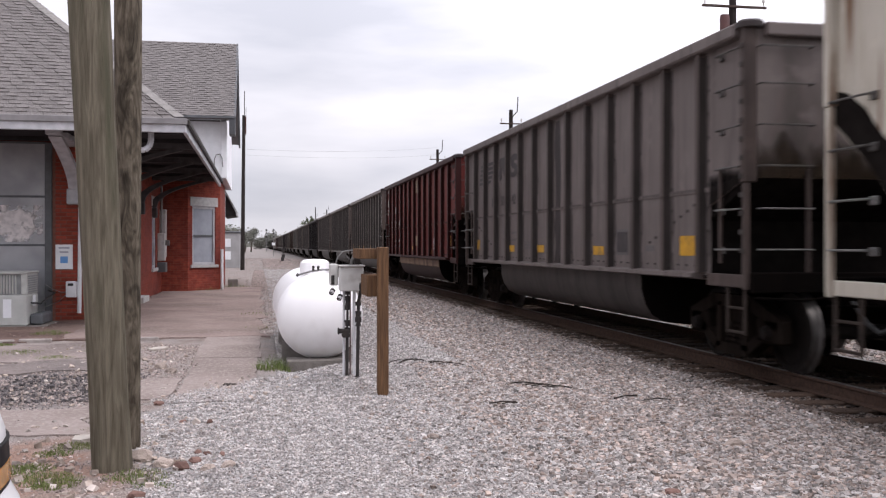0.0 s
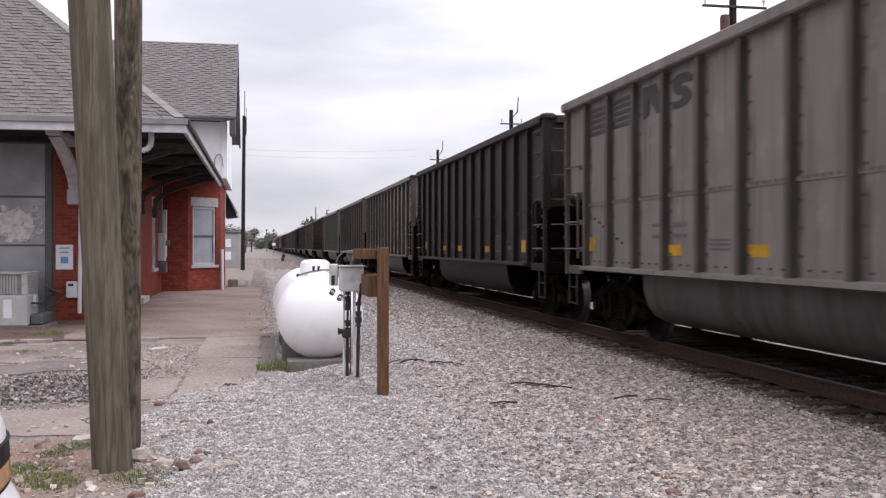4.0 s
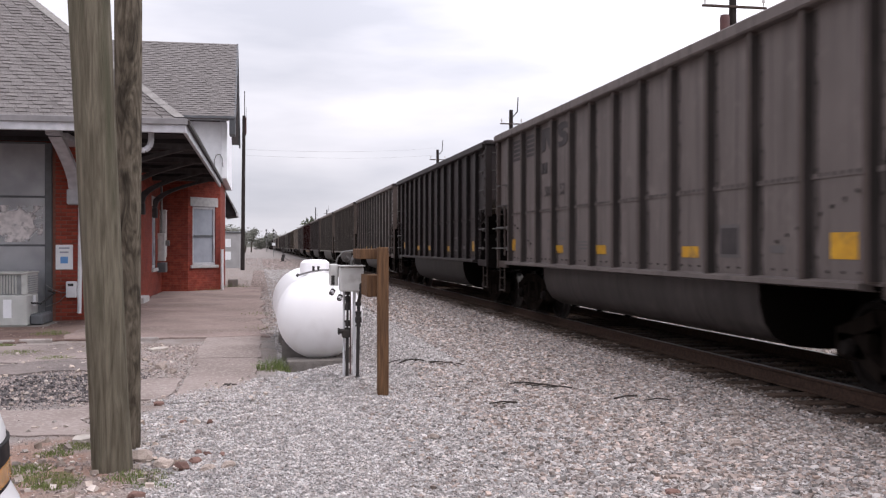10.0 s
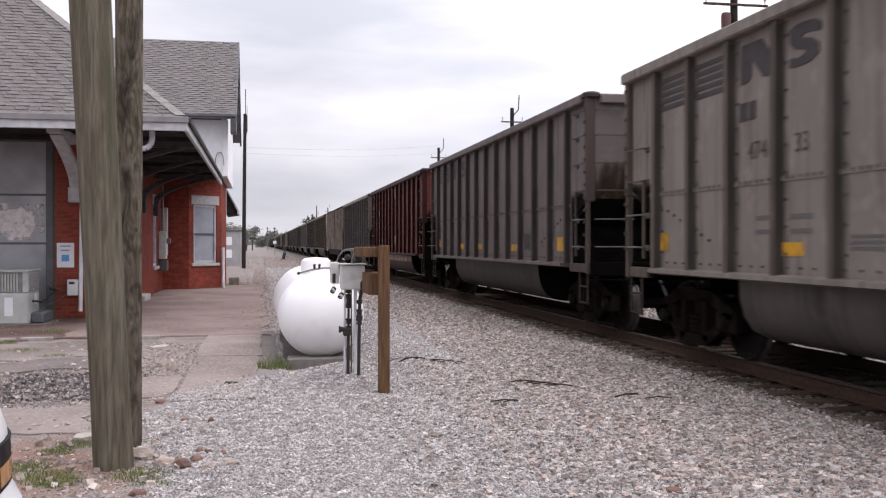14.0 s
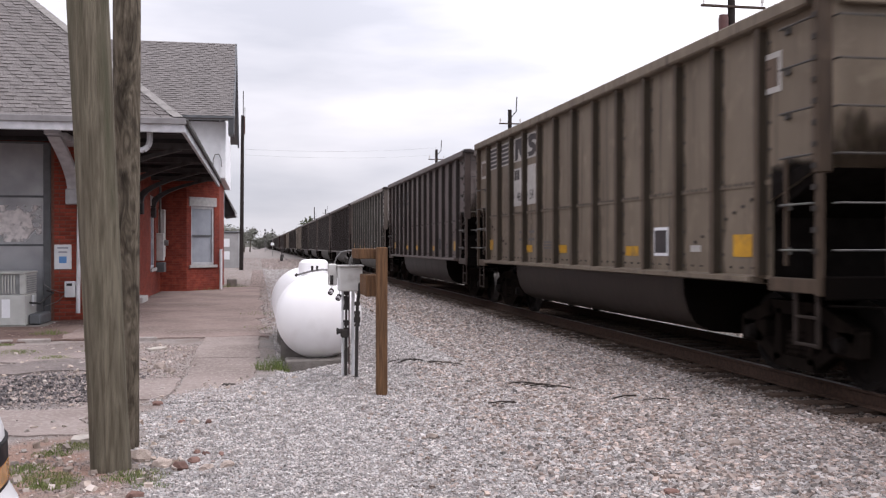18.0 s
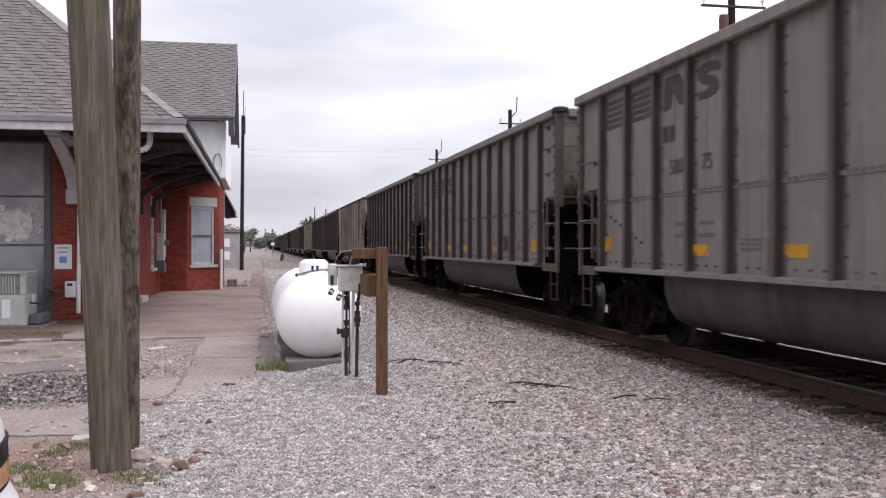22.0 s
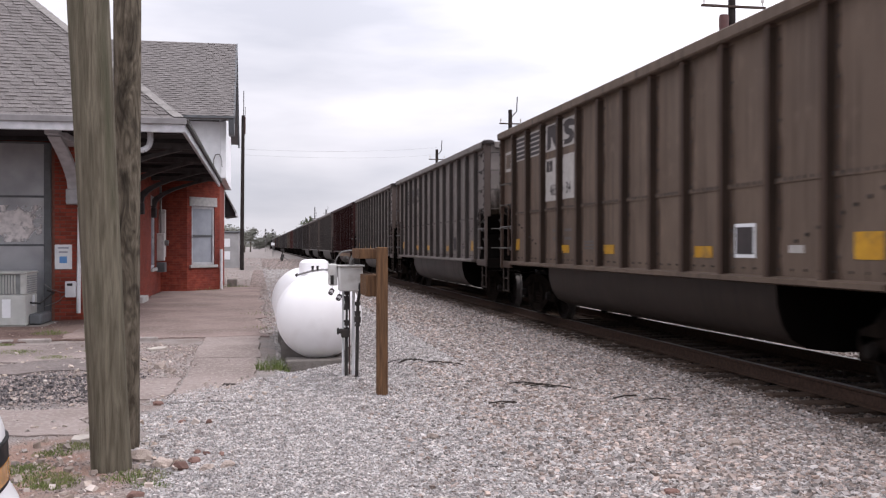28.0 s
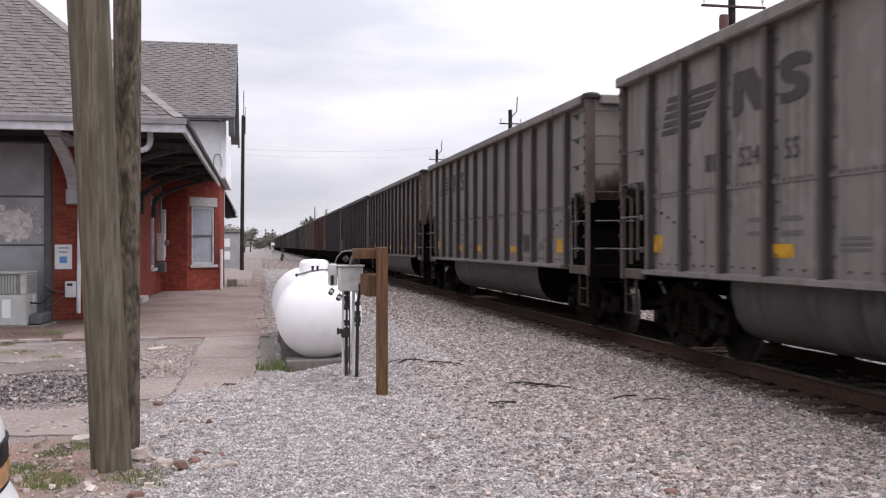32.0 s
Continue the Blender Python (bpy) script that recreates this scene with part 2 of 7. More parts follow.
P_GRAY = paint("gray_car_paint", (0.140, 0.117, 0.110), (0.112, 0.093, 0.0875), (0.078, 0.064, 0.0585))
P_LIGHT = paint("light_gray_car_paint", (0.190, 0.170, 0.159), (0.154, 0.137, 0.127), (0.1123, 0.0947, 0.0866))
P_TAN = paint("gray_tan_car_paint", (0.202, 0.178, 0.158), (0.165, 0.143, 0.126), (0.110, 0.092, 0.080))
P_DARK = paint("sooty_gray_car_paint", (0.0374, 0.0298, 0.0294), (0.0280, 0.0222, 0.0218), (0.0202, 0.0159, 0.0157))
P_BROWN = paint("dusty_brown_car_paint", (0.134, 0.097, 0.073), (0.100, 0.072, 0.054), (0.067, 0.048, 0.037))
P_OLIVE = paint("olive_tan_car_paint", (0.178, 0.143, 0.108), (0.138, 0.109, 0.081), (0.094, 0.072, 0.054))
P_RED = paint("oxide_red_car_paint", (0.142, 0.0240, 0.0195), (0.112, 0.0195, 0.0160), (0.072, 0.0155, 0.0132))
P_WHITE = paint("dirty_white_car_paint", (0.4750, 0.4417, 0.3784), (0.3990, 0.3674, 0.3124), (0.3040, 0.2651, 0.2068), rust=(0.15, 0.085, 0.05), f3=0.55)
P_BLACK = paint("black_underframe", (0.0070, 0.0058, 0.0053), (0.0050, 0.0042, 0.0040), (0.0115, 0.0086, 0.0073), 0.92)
P_RIBW = paint("stained_rib_paint", (0.215, 0.180, 0.150), (0.140, 0.112, 0.091), (0.062, 0.045, 0.036), f3=0.48)
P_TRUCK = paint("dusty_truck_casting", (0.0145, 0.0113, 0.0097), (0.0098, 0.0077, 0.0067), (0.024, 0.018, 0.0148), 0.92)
TREAD = mat("worn_wheel_tread", (0.16, 0.15, 0.145), (0.09, 0.082, 0.078), 9, 0.5, 0.7)
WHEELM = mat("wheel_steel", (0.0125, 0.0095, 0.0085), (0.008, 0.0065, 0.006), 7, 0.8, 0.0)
YELLOW = mat("yellow_reflector", (0.50, 0.265, 0.014), (0.38, 0.19, 0.01), 9, 0.5, rand=0.15, c3=(0.16, 0.10, 0.04), s3=5, f3=0.56)
DKPRINT = mat("dark_stencil", (0.028, 0.023, 0.024), (0.042, 0.034, 0.034), 6, 0.7)
LTPRINT = mat("white_stencil", (0.42, 0.40, 0.38), (0.34, 0.32, 0.30), 6, 0.7)
FADE = mat("faded_stencil", (0.085, 0.077, 0.076), (0.10, 0.09, 0.088), 6, 0.7)
TANBAND = mat("tan_band", (0.34, 0.235, 0.155), (0.21, 0.135, 0.085), 4, 0.7, c3=(0.085, 0.045, 0.032), s3=1.6, f3=0.58)
SILVER = mat("bare_metal", (0.16, 0.155, 0.15), (0.10, 0.097, 0.094), 8, 0.6, 0.3)


P_PALE = paint("pale_gray_car_paint", (0.262, 0.240, 0.222), (0.218, 0.198, 0.183), (0.150, 0.131, 0.119))
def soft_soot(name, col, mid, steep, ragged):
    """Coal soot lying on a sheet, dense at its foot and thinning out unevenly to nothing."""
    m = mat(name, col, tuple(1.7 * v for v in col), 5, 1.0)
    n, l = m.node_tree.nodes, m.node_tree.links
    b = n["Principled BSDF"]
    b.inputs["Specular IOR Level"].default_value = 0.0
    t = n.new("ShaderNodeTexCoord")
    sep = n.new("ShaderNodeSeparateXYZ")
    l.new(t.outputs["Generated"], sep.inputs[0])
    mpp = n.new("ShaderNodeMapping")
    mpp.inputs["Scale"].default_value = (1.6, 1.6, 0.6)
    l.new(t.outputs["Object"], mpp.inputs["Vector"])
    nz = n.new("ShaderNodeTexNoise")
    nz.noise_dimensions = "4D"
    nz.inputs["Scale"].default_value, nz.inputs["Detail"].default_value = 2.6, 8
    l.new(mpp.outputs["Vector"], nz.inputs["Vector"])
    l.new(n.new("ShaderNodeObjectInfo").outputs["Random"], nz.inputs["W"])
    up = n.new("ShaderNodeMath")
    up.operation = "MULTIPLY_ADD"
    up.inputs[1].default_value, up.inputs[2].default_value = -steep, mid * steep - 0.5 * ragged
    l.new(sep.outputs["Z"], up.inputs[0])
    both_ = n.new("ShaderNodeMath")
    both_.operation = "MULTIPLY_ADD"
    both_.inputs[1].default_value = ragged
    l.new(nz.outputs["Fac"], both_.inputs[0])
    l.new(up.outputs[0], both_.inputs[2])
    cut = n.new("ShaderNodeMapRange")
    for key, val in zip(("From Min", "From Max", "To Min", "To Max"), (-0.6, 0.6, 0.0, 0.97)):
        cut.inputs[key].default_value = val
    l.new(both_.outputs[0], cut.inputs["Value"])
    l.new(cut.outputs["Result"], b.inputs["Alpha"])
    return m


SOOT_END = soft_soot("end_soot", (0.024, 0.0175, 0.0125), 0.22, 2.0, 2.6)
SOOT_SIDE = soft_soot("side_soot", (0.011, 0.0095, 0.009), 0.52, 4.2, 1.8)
SOOT_RUST = soft_soot("rusty_soot", (0.030, 0.020, 0.015), 0.6, 2.4, 2.2)
GRIME_SHADES = {}
TUBS = {}
RIBS = {}
HAZES = {}
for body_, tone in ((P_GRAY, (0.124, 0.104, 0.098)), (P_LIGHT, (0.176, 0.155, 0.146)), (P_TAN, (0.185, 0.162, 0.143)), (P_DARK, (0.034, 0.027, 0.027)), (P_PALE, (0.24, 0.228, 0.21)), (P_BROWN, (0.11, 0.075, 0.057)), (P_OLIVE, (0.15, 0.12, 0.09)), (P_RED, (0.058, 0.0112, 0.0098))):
    # Darker copies of the body tone: grime and shade in one colour, beside ribs.
    GRIME_SHADES[body_.name] = mat("rib_grime", tuple(v * 0.34 for v in tone), tuple(v * 0.23 for v in tone), 2.5, 0.9, stretch=(1, 3, 0.5))
    HAZES[body_.name] = mat("faint_rib_grime_shade", tuple(v * 0.68 for v in tone), tuple(v * 0.5 for v in tone), 2.0, 0.9, stretch=(1, 3, 0.4))
    # Rib paint browned and darkened for grime and for shaded rib faces.
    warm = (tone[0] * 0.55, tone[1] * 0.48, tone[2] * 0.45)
    RIBS[body_.name] = paint("grimy_shaded_rib_paint", warm, tuple(v * 0.78 for v in warm), tuple(v * 0.5 for v in warm))
    # Tub paint is the body tone darkened to stand in for belly shade.
    TUBS[body_.name] = paint("shaded_tub_paint", tuple(v * 0.45 for v in tone), tuple(v * 0.32 for v in tone), tuple(v * 0.18 for v in tone), 0.55, 0.47)
TUBS[P_BROWN.name] = TUBS[P_OLIVE.name] = paint("dark_brown_tub_paint", (0.026, 0.0175, 0.0135), (0.02, 0.0135, 0.0105), (0.014, 0.0095, 0.0075), 0.5)
# Tail-car paints darkened for grime and for rib shade seen end-on.
P_FARTAN = paint("grimy_shaded_far_tan", (0.085, 0.062, 0.046), (0.062, 0.045, 0.034), (0.043, 0.031, 0.024))
P_FARRED = paint("grimy_shaded_far_red", (0.066, 0.019, 0.016), (0.048, 0.0145, 0.0125), (0.034, 0.0125, 0.011))
P_FAR = paint("grimy_shaded_far_gray", (0.062, 0.055, 0.052), (0.048, 0.042, 0.040), (0.034, 0.029, 0.027))


def coursed(m):
    """Lay fine brick courses with recessed joints over a wall material, running along the wall."""
    n, l = m.node_tree.nodes, m.node_tree.links
    b = n["Principled BSDF"]
    src = b.inputs["Base Color"].links[0].from_socket
    t = n.new("ShaderNodeTexCoord")
    sep = n.new("ShaderNodeSeparateXYZ")
    l.new(t.outputs["Object"], sep.inputs[0])
    add = n.new("ShaderNodeMath")
    l.new(sep.outputs[0], add.inputs[0])
    l.new(sep.outputs[1], add.inputs[1])
    com = n.new("ShaderNodeCombineXYZ")
    l.new(add.outputs[0], com.inputs[0])
    l.new(sep.outputs[2], com.inputs[1])
    br = n.new("ShaderNodeTexBrick")
    for key, val in (("Scale", 1.0), ("Brick Width", 0.205), ("Row Height", 0.0745), ("Mortar Size", 0.006), ("Mortar Smooth", 0.2)):
        br.inputs[key].default_value = val
    br.inputs["Color1"].default_value, br.inputs["Color2"].default_value, br.inputs["Mortar"].default_value = (1.12, 1.12, 1.12, 1), (0.82, 0.80, 0.80, 1), (0.95, 1.5, 1.6, 1)
    l.new(com.outputs[0], br.inputs["Vector"])
    mx = n.new("ShaderNodeMixRGB")
    mx.blend_type = "MULTIPLY"
    mx.inputs["Fac"].default_value = 1.0
    l.new(src, mx.inputs["Color1"])
    l.new(br.outputs["Color"], mx.inputs["Color2"])
    l.new(mx.outputs["Color"], b.inputs["Base Color"])


coursed(BRICKW)


# ---- mesh helpers ----
class Geo:
    """Collects vertices and faces for one mesh."""

    def __init__(self):
        self.v, self.f = [], []

    def add(self, vs, fs):
        k = len(self.v)
        self.v += [tuple(p) for p in vs]
        self.f += [tuple(i + k for i in q) for q in fs]
        return self

    def box(self, x0, x1, y0, y1, z0, z1, b=0.0):
        lo, hi = (x0, y0, z0), (x1, y1, z1)
        if b <= 0:
            vs = [((x0, x1)[i & 1], (y0, y1)[i >> 1 & 1], (z0, z1)[i >> 2]) for i in range(8)]
            return self.add(vs, [(0, 2, 3, 1), (4, 5, 7, 6), (0, 1, 5, 4), (2, 6, 7, 3), (0, 4, 6, 2), (1, 3, 7, 5)])
        b = min(b, *(0.45 * (hi[i] - lo[i]) for i in range(3)))
        vs = []
        for c in range(8):
            for a in range(3):
                p = []
                for k in range(3):
                    s = c >> k & 1
                    e = hi[k] if s else lo[k]
                    p.append(e if k == a else e + (-b if s else b))
                vs.append(p)
        fs = []
        for a in range(3):
            o = [k for k in range(3) if k != a]
            for s in range(2):
                q = [(s << a) | (i << o[0]) | (j << o[1]) for i, j in ((0, 0), (1, 0), (1, 1), (0, 1))]
                fs.append([c * 3 + a for c in q])
            for i in range(2):
                for j in range(2):
                    c1 = (i << o[0]) | (j << o[1])
                    c2 = c1 | (1 << a)
                    fs.append([c1 * 3 + o[0], c2 * 3 + o[0], c2 * 3 + o[1], c1 * 3 + o[1]])
        for c in range(8):
            fs.append([c * 3, c * 3 + 1, c * 3 + 2])
        mid = Vector([(lo[k] + hi[k]) / 2 for k in range(3)])
        out = []
        for q in fs:
            p = [Vector(vs[i]) for i in q]
            nrm = (p[1] - p[0]).cross(p[2] - p[0])
            cen = sum(p, Vector()) / len(p) - mid
            out.append(q if nrm.dot(cen) > 0 else q[::-1])
        return self.add(vs, out)

    def prism(self, pts, axis, a, b):
        """Extrude a flat outline along an axis from a to b. The outline's two numbers are the other axes in order."""
        n = len(pts)

        def put(p, h):
            q = list(p)
            q.insert(axis, h)
            return q
        area = sum(pts[i][0] * pts[(i + 1) % n][1] - pts[(i + 1) % n][0] * pts[i][1] for i in range(n))
        if (area > 0) != (axis != 1):
            pts = pts[::-1]
        vs = [put(p, a) for p in pts] + [put(p, b) for p in pts]
        fs = [tuple(range(n))[::-1], tuple(range(n, 2 * n))] + [(i, (i + 1) % n, n + (i + 1) % n, n + i) for i in range(n)]
        return self.add(vs, fs)

    def rod(self, p, q, r, r2=None, n=10, caps=True):
        """A round bar from p to q."""
        p, q = Vector(p), Vector(q)
        r2 = r if r2 is None else r2
        d = (q - p).normalized()
        u = d.orthogonal().normalized()
        w = d.cross(u)
        vs = []
        for c, rr in ((p, r), (q, r2)):
            for i in range(n):
                a = 2 * math.pi * i / n
                vs.append(c + u * math.cos(a) * rr + w * math.sin(a) * rr)
        fs = [(i, (i + 1) % n, n + (i + 1) % n, n + i) for i in range(n)]
        if caps:
            fs += [tuple(range(n))[::-1], tuple(range(n, 2 * n))]
        return self.add(vs, fs)

    def tube(self, pts, r, n=8):
        for a, b in zip(pts, pts[1:]):
            self.rod(a, b, r, n=n)
        return self

    def lathe(self, prof, n=24, axis=2, origin=(0, 0, 0)):
        """Turn a profile of (radius, height) round an axis."""
        k = len(prof)
        vs = []
        for i in range(n):
            a = 2 * math.pi * i / n
            for r, h in prof:
                p = [r * math.cos(a), r * math.sin(a)]
                p.insert(axis, h)
                vs.append([p[j] + origin[j] for j in range(3)])
        fs = []
        for i in range(n):
            j = (i + 1) % n
            for m in range(k - 1):
                fs.append((i * k + m, j * k + m, j * k + m + 1, i * k + m + 1))
        return self.add(vs, fs)

    def mesh(self, name, material):
        me = bpy.data.meshes.new(name)
        me.from_pydata(self.v, [], self.f)
        me.materials.append(material)
        for p in me.polygons:
            p.use_smooth = True
        me.set_sharp_from_angle(angle=radians(32))
        return me


def part(name, geo, material, parent=None, label="", at=None):
    """Link one mesh object under a thing or a part."""
    ob = new(name, geo if isinstance(geo, bpy.types.Mesh) else geo.mesh(name, material))
    if parent:
        ob.parent = parent
    if at:
        ob.matrix_basis = at
    if label:
        ob["label"] = label
    return ob


def thing(name, label, category, group="", kind="", at=None):
    ob = new(name)
    ob.empty_display_size = 0.2
    if at:
        ob.matrix_basis = at
    return tagged(ob, label, category, group, kind)


def solo(name, geo, material, label, category, group="", kind="", at=None):
    """A thing of a single mesh."""
    return tagged(part(name, geo, material, at=at), label, category, group, kind)


def text_mesh(word, size):
    cu = bpy.data.curves.new("word", "FONT")
    cu.body, cu.size, cu.extrude = word, size, 0.001
    cu.align_x = "CENTER"
    ob = bpy.data.objects.new("word", cu)
    scene.collection.objects.link(ob)
    bpy.context.view_layer.update()
    me = bpy.data.meshes.new_from_object(ob.evaluated_get(bpy.context.evaluated_depsgraph_get()))
    bpy.data.objects.remove(ob)
    return me


# ---- ground ----
def ease(a, b, v):
    s = min(1.0, max(0.0, (v - a) / (b - a)))
    return s * s * (3 - 2 * s)


def ground_z(x, y):
    z = -0.2 * ease(3.6, 5.3, x)
    z += 0.135 * math.exp(-((x - 1.05) / (0.52 if x < 1.05 else 0.95)) ** 2 - ((y - 11.0) / (0.85 if y < 11 else 0.55)) ** 2)
    z -= 0.12 * ease(11.15, 11.8, y) * ease(17.5, 15.5, y) * ease(0.16, 0.5, x) * ease(2.0, 1.4, x)
    z += 0.012 * noise.noise((x * 0.6, y * 0.6, 0)) * (1 - ease(4, 5, x))
    if y > 60:
        z *= 1 - ease(60, 90, y) * 0.5
    return z - 0.012


def steps(a, b, first, grow, limit):
    out, s = [a], first
    while out[-1] < b:
        out.append(min(b, out[-1] + s))
        s = min(limit, s * grow)
    return out


xs = sorted([-v for v in steps(0, 3000, 0.22, 1.07, 600)][1:] + steps(0, 14, 0.22, 1.0, 0.22) + steps(14, 3000, 0.6, 1.2, 600)[1:])
ys = sorted([-v for v in steps(0, 600, 1.0, 1.3, 200)][1:] + steps(0, 30, 0.25, 1.0, 0.25) + steps(30, 4000, 0.4, 1.08, 700)[1:])
gv = [(x, y, ground_z(x, y)) for y in ys for x in xs]
gf = [(j * len(xs) + i, j * len(xs) + i + 1, (j + 1) * len(xs) + i + 1, (j + 1) * len(xs) + i) for j in range(len(ys) - 1) for i in range(len(xs) - 1)]


def ground_material():
    """Gravel towards the track, worn paving, dirt and dark cinders towards the depot, by place on the plan."""
    m = bpy.data.materials.new("ground_mix")
    m.use_nodes = True
    n, l = m.node_tree.nodes, m.node_tree.links
    b = n["Principled BSDF"]
    b.inputs["Roughness"].default_value = 0.95
    t = n.new("ShaderNodeTexCoord")
    sep = n.new("ShaderNodeSeparateXYZ")
    l.new(t.outputs["Object"], sep.inputs[0])

    def nz(sc, det=5.0):
        q = n.new("ShaderNodeTexNoise")
        q.inputs["Scale"].default_value, q.inputs["Detail"].default_value = sc, det
        l.new(t.outputs["Object"], q.inputs["Vector"])
        return q.outputs["Fac"]

    def rng(v, a, b2, c=0.0, d=1.0):
        q = n.new("ShaderNodeMapRange")
        for k, val in zip(("From Min", "From Max", "To Min", "To Max"), (a, b2, c, d)):
            q.inputs[k].default_value = val
        l.new(v, q.inputs["Value"])
        return q.outputs["Result"]

    def math2(op, u, v):
        q = n.new("ShaderNodeMath")
        q.operation = op
        for i, s in enumerate((u, v)):
            if isinstance(s, (int, float)):
                q.inputs[i].default_value = s
            else:
                l.new(s, q.inputs[i])
        return q.outputs[0]

    def mixc(f, a, c):
        q = n.new("ShaderNodeMixRGB")
        l.new(f, q.inputs["Fac"])
        for k, s in (("Color1", a), ("Color2", c)):
            if isinstance(s, tuple):
                q.inputs[k].default_value = (*s, 1)
            else:
                l.new(s, q.inputs[k])
        return q.outputs["Color"]

    vor = n.new("ShaderNodeTexVoronoi")
    vor.inputs["Scale"].default_value = 48
    l.new(t.outputs["Object"], vor.inputs["Vector"])
    cell = n.new("ShaderNodeSeparateColor")
    l.new(vor.outputs["Color"], cell.inputs[0])
    # Dark cells put the shadow between the stones into the colour.
    gravel = mixc(cell.outputs[0], (0.10, 0.093, 0.09), (0.42, 0.395, 0.38))
    gravel = mixc(rng(sep.outputs[0], 2.6, 4.4, 0.0, 0.75), gravel, mixc(cell.outputs[1], (0.16, 0.135, 0.118), (0.40, 0.35, 0.315)))
    gravel = mixc(rng(nz(0.9), 0.45, 0.7), gravel, (0.34, 0.30, 0.275))
    soil = mixc(nz(3.0), (0.265, 0.150, 0.108), (0.335, 0.235, 0.190))
    pale_soil = mixc(nz(3.0), (0.25, 0.215, 0.197), (0.345, 0.298, 0.276))
    soil = mixc(rng(math2("ADD", sep.outputs[1], rng(nz(1.7), 0.3, 0.7, -0.6, 0.6)), 7.3, 8.0), soil, pale_soil)
    soil = mixc(rng(nz(1.3), 0.5, 0.62), soil, (0.25, 0.20, 0.175))
    cinder = mixc(cell.outputs[1], (0.075, 0.067, 0.067), (0.20, 0.18, 0.176))
    edge_x = math2("ADD", sep.outputs[0], rng(nz(1.4), 0.3, 0.7, -0.35, 0.35))
    edge_y = math2("ADD", sep.outputs[1], rng(nz(1.1), 0.3, 0.7, -0.7, 0.7))
    near = math2("MULTIPLY", rng(edge_y, 11.8, 9.8), rng(edge_x, -1.0, -0.7))
    east = math2("MAXIMUM", rng(edge_x, 0.05, 0.4), near)
    west = mixc(math2("MULTIPLY", rng(edge_y, 12.6, 12.0), math2("MULTIPLY", rng(edge_y, 9.0, 9.5), rng(edge_x, -1.7, -2.1))), soil, cinder)
    out = mixc(east, west, gravel)
    # Bed between the rails: oily brown, darkened for shade under the cars.
    bed = math2("MULTIPLY", rng(edge_x, 5.25, 5.75), rng(edge_x, 8.35, 8.05))
    out = mixc(bed, out, mixc(cell.outputs[2], (0.022, 0.017, 0.015), (0.055, 0.042, 0.035)))
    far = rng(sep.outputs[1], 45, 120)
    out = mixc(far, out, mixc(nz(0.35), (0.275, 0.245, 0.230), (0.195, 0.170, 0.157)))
    out = mixc(rng(nz(2.2), 0.52, 0.72, 0.0, 0.4), out, (0.15, 0.13, 0.115))
    l.new(out, b.inputs["Base Color"])
    bp = n.new("ShaderNodeBump")
    bp.inputs["Strength"].default_value, bp.inputs["Distance"].default_value = 0.9, 0.03
    l.new(math2("ADD", vor.outputs["Distance"], nz(30)), bp.inputs["Height"])
    l.new(bp.outputs["Normal"], b.inputs["Normal"])
    return m


EARTH = ground_material()
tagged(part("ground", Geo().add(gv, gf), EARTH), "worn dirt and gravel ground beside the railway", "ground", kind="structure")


def slab_material(name, c1, c2, stain, speck):
    """Worn paving: fine aggregate specks, broad stains and small hollows."""
    m = mat(name, c1, c2, 1.6, 0.95, bump=0.6, bscale=70, c3=stain, s3=0.55, f3=0.5)
    n, l = m.node_tree.nodes, m.node_tree.links
    b = n["Principled BSDF"]
    src = b.inputs["Base Color"].links[0].from_socket
    t = n.new("ShaderNodeTexCoord")
    v = n.new("ShaderNodeTexVoronoi")
    v.inputs["Scale"].default_value = 34
    l.new(t.outputs["Object"], v.inputs["Vector"])
    sc = n.new("ShaderNodeSeparateColor")
    l.new(v.outputs["Color"], sc.inputs[0])
    mr = n.new("ShaderNodeMapRange")
    mr.inputs["From Min"].default_value, mr.inputs["From Max"].default_value, mr.inputs["To Max"].default_value = 0.62, 0.8, 0.55
    l.new(sc.outputs[0], mr.inputs["Value"])
    mx = n.new("ShaderNodeMixRGB")
    l.new(mr.outputs["Result"], mx.inputs["Fac"])
    l.new(src, mx.inputs["Color1"])
    mx.inputs["Color2"].default_value = (*speck, 1)
    l.new(mx.outputs["Color"], b.inputs["Base Color"])
    return m


PAVE = slab_material("worn_pink_concrete", (0.290, 0.240, 0.220), (0.238, 0.196, 0.179), (0.20, 0.162, 0.147), (0.35, 0.305, 0.283))
ASPH = slab_material("brown_gray_paving", (0.285, 0.218, 0.196), (0.228, 0.174, 0.156), (0.182, 0.138, 0.123), (0.33, 0.27, 0.245))
GRAYASPH = slab_material("worn_gray_asphalt", (0.258, 0.215, 0.200), (0.205, 0.171, 0.159), (0.162, 0.134, 0.124), (0.31, 0.265, 0.245))
DKASPH = slab_material("dark_worn_asphalt", (0.185, 0.158, 0.149), (0.13, 0.112, 0.107), (0.235, 0.195, 0.18), (0.25, 0.215, 0.20))


def paving(pts, label, material, thick=0.05, rise=0.012):
    """A thin irregular slab lying on the ground."""
    solo("pavement", Geo().prism(pts, 2, rise - thick, rise), material, label, "pavement", kind="structure")


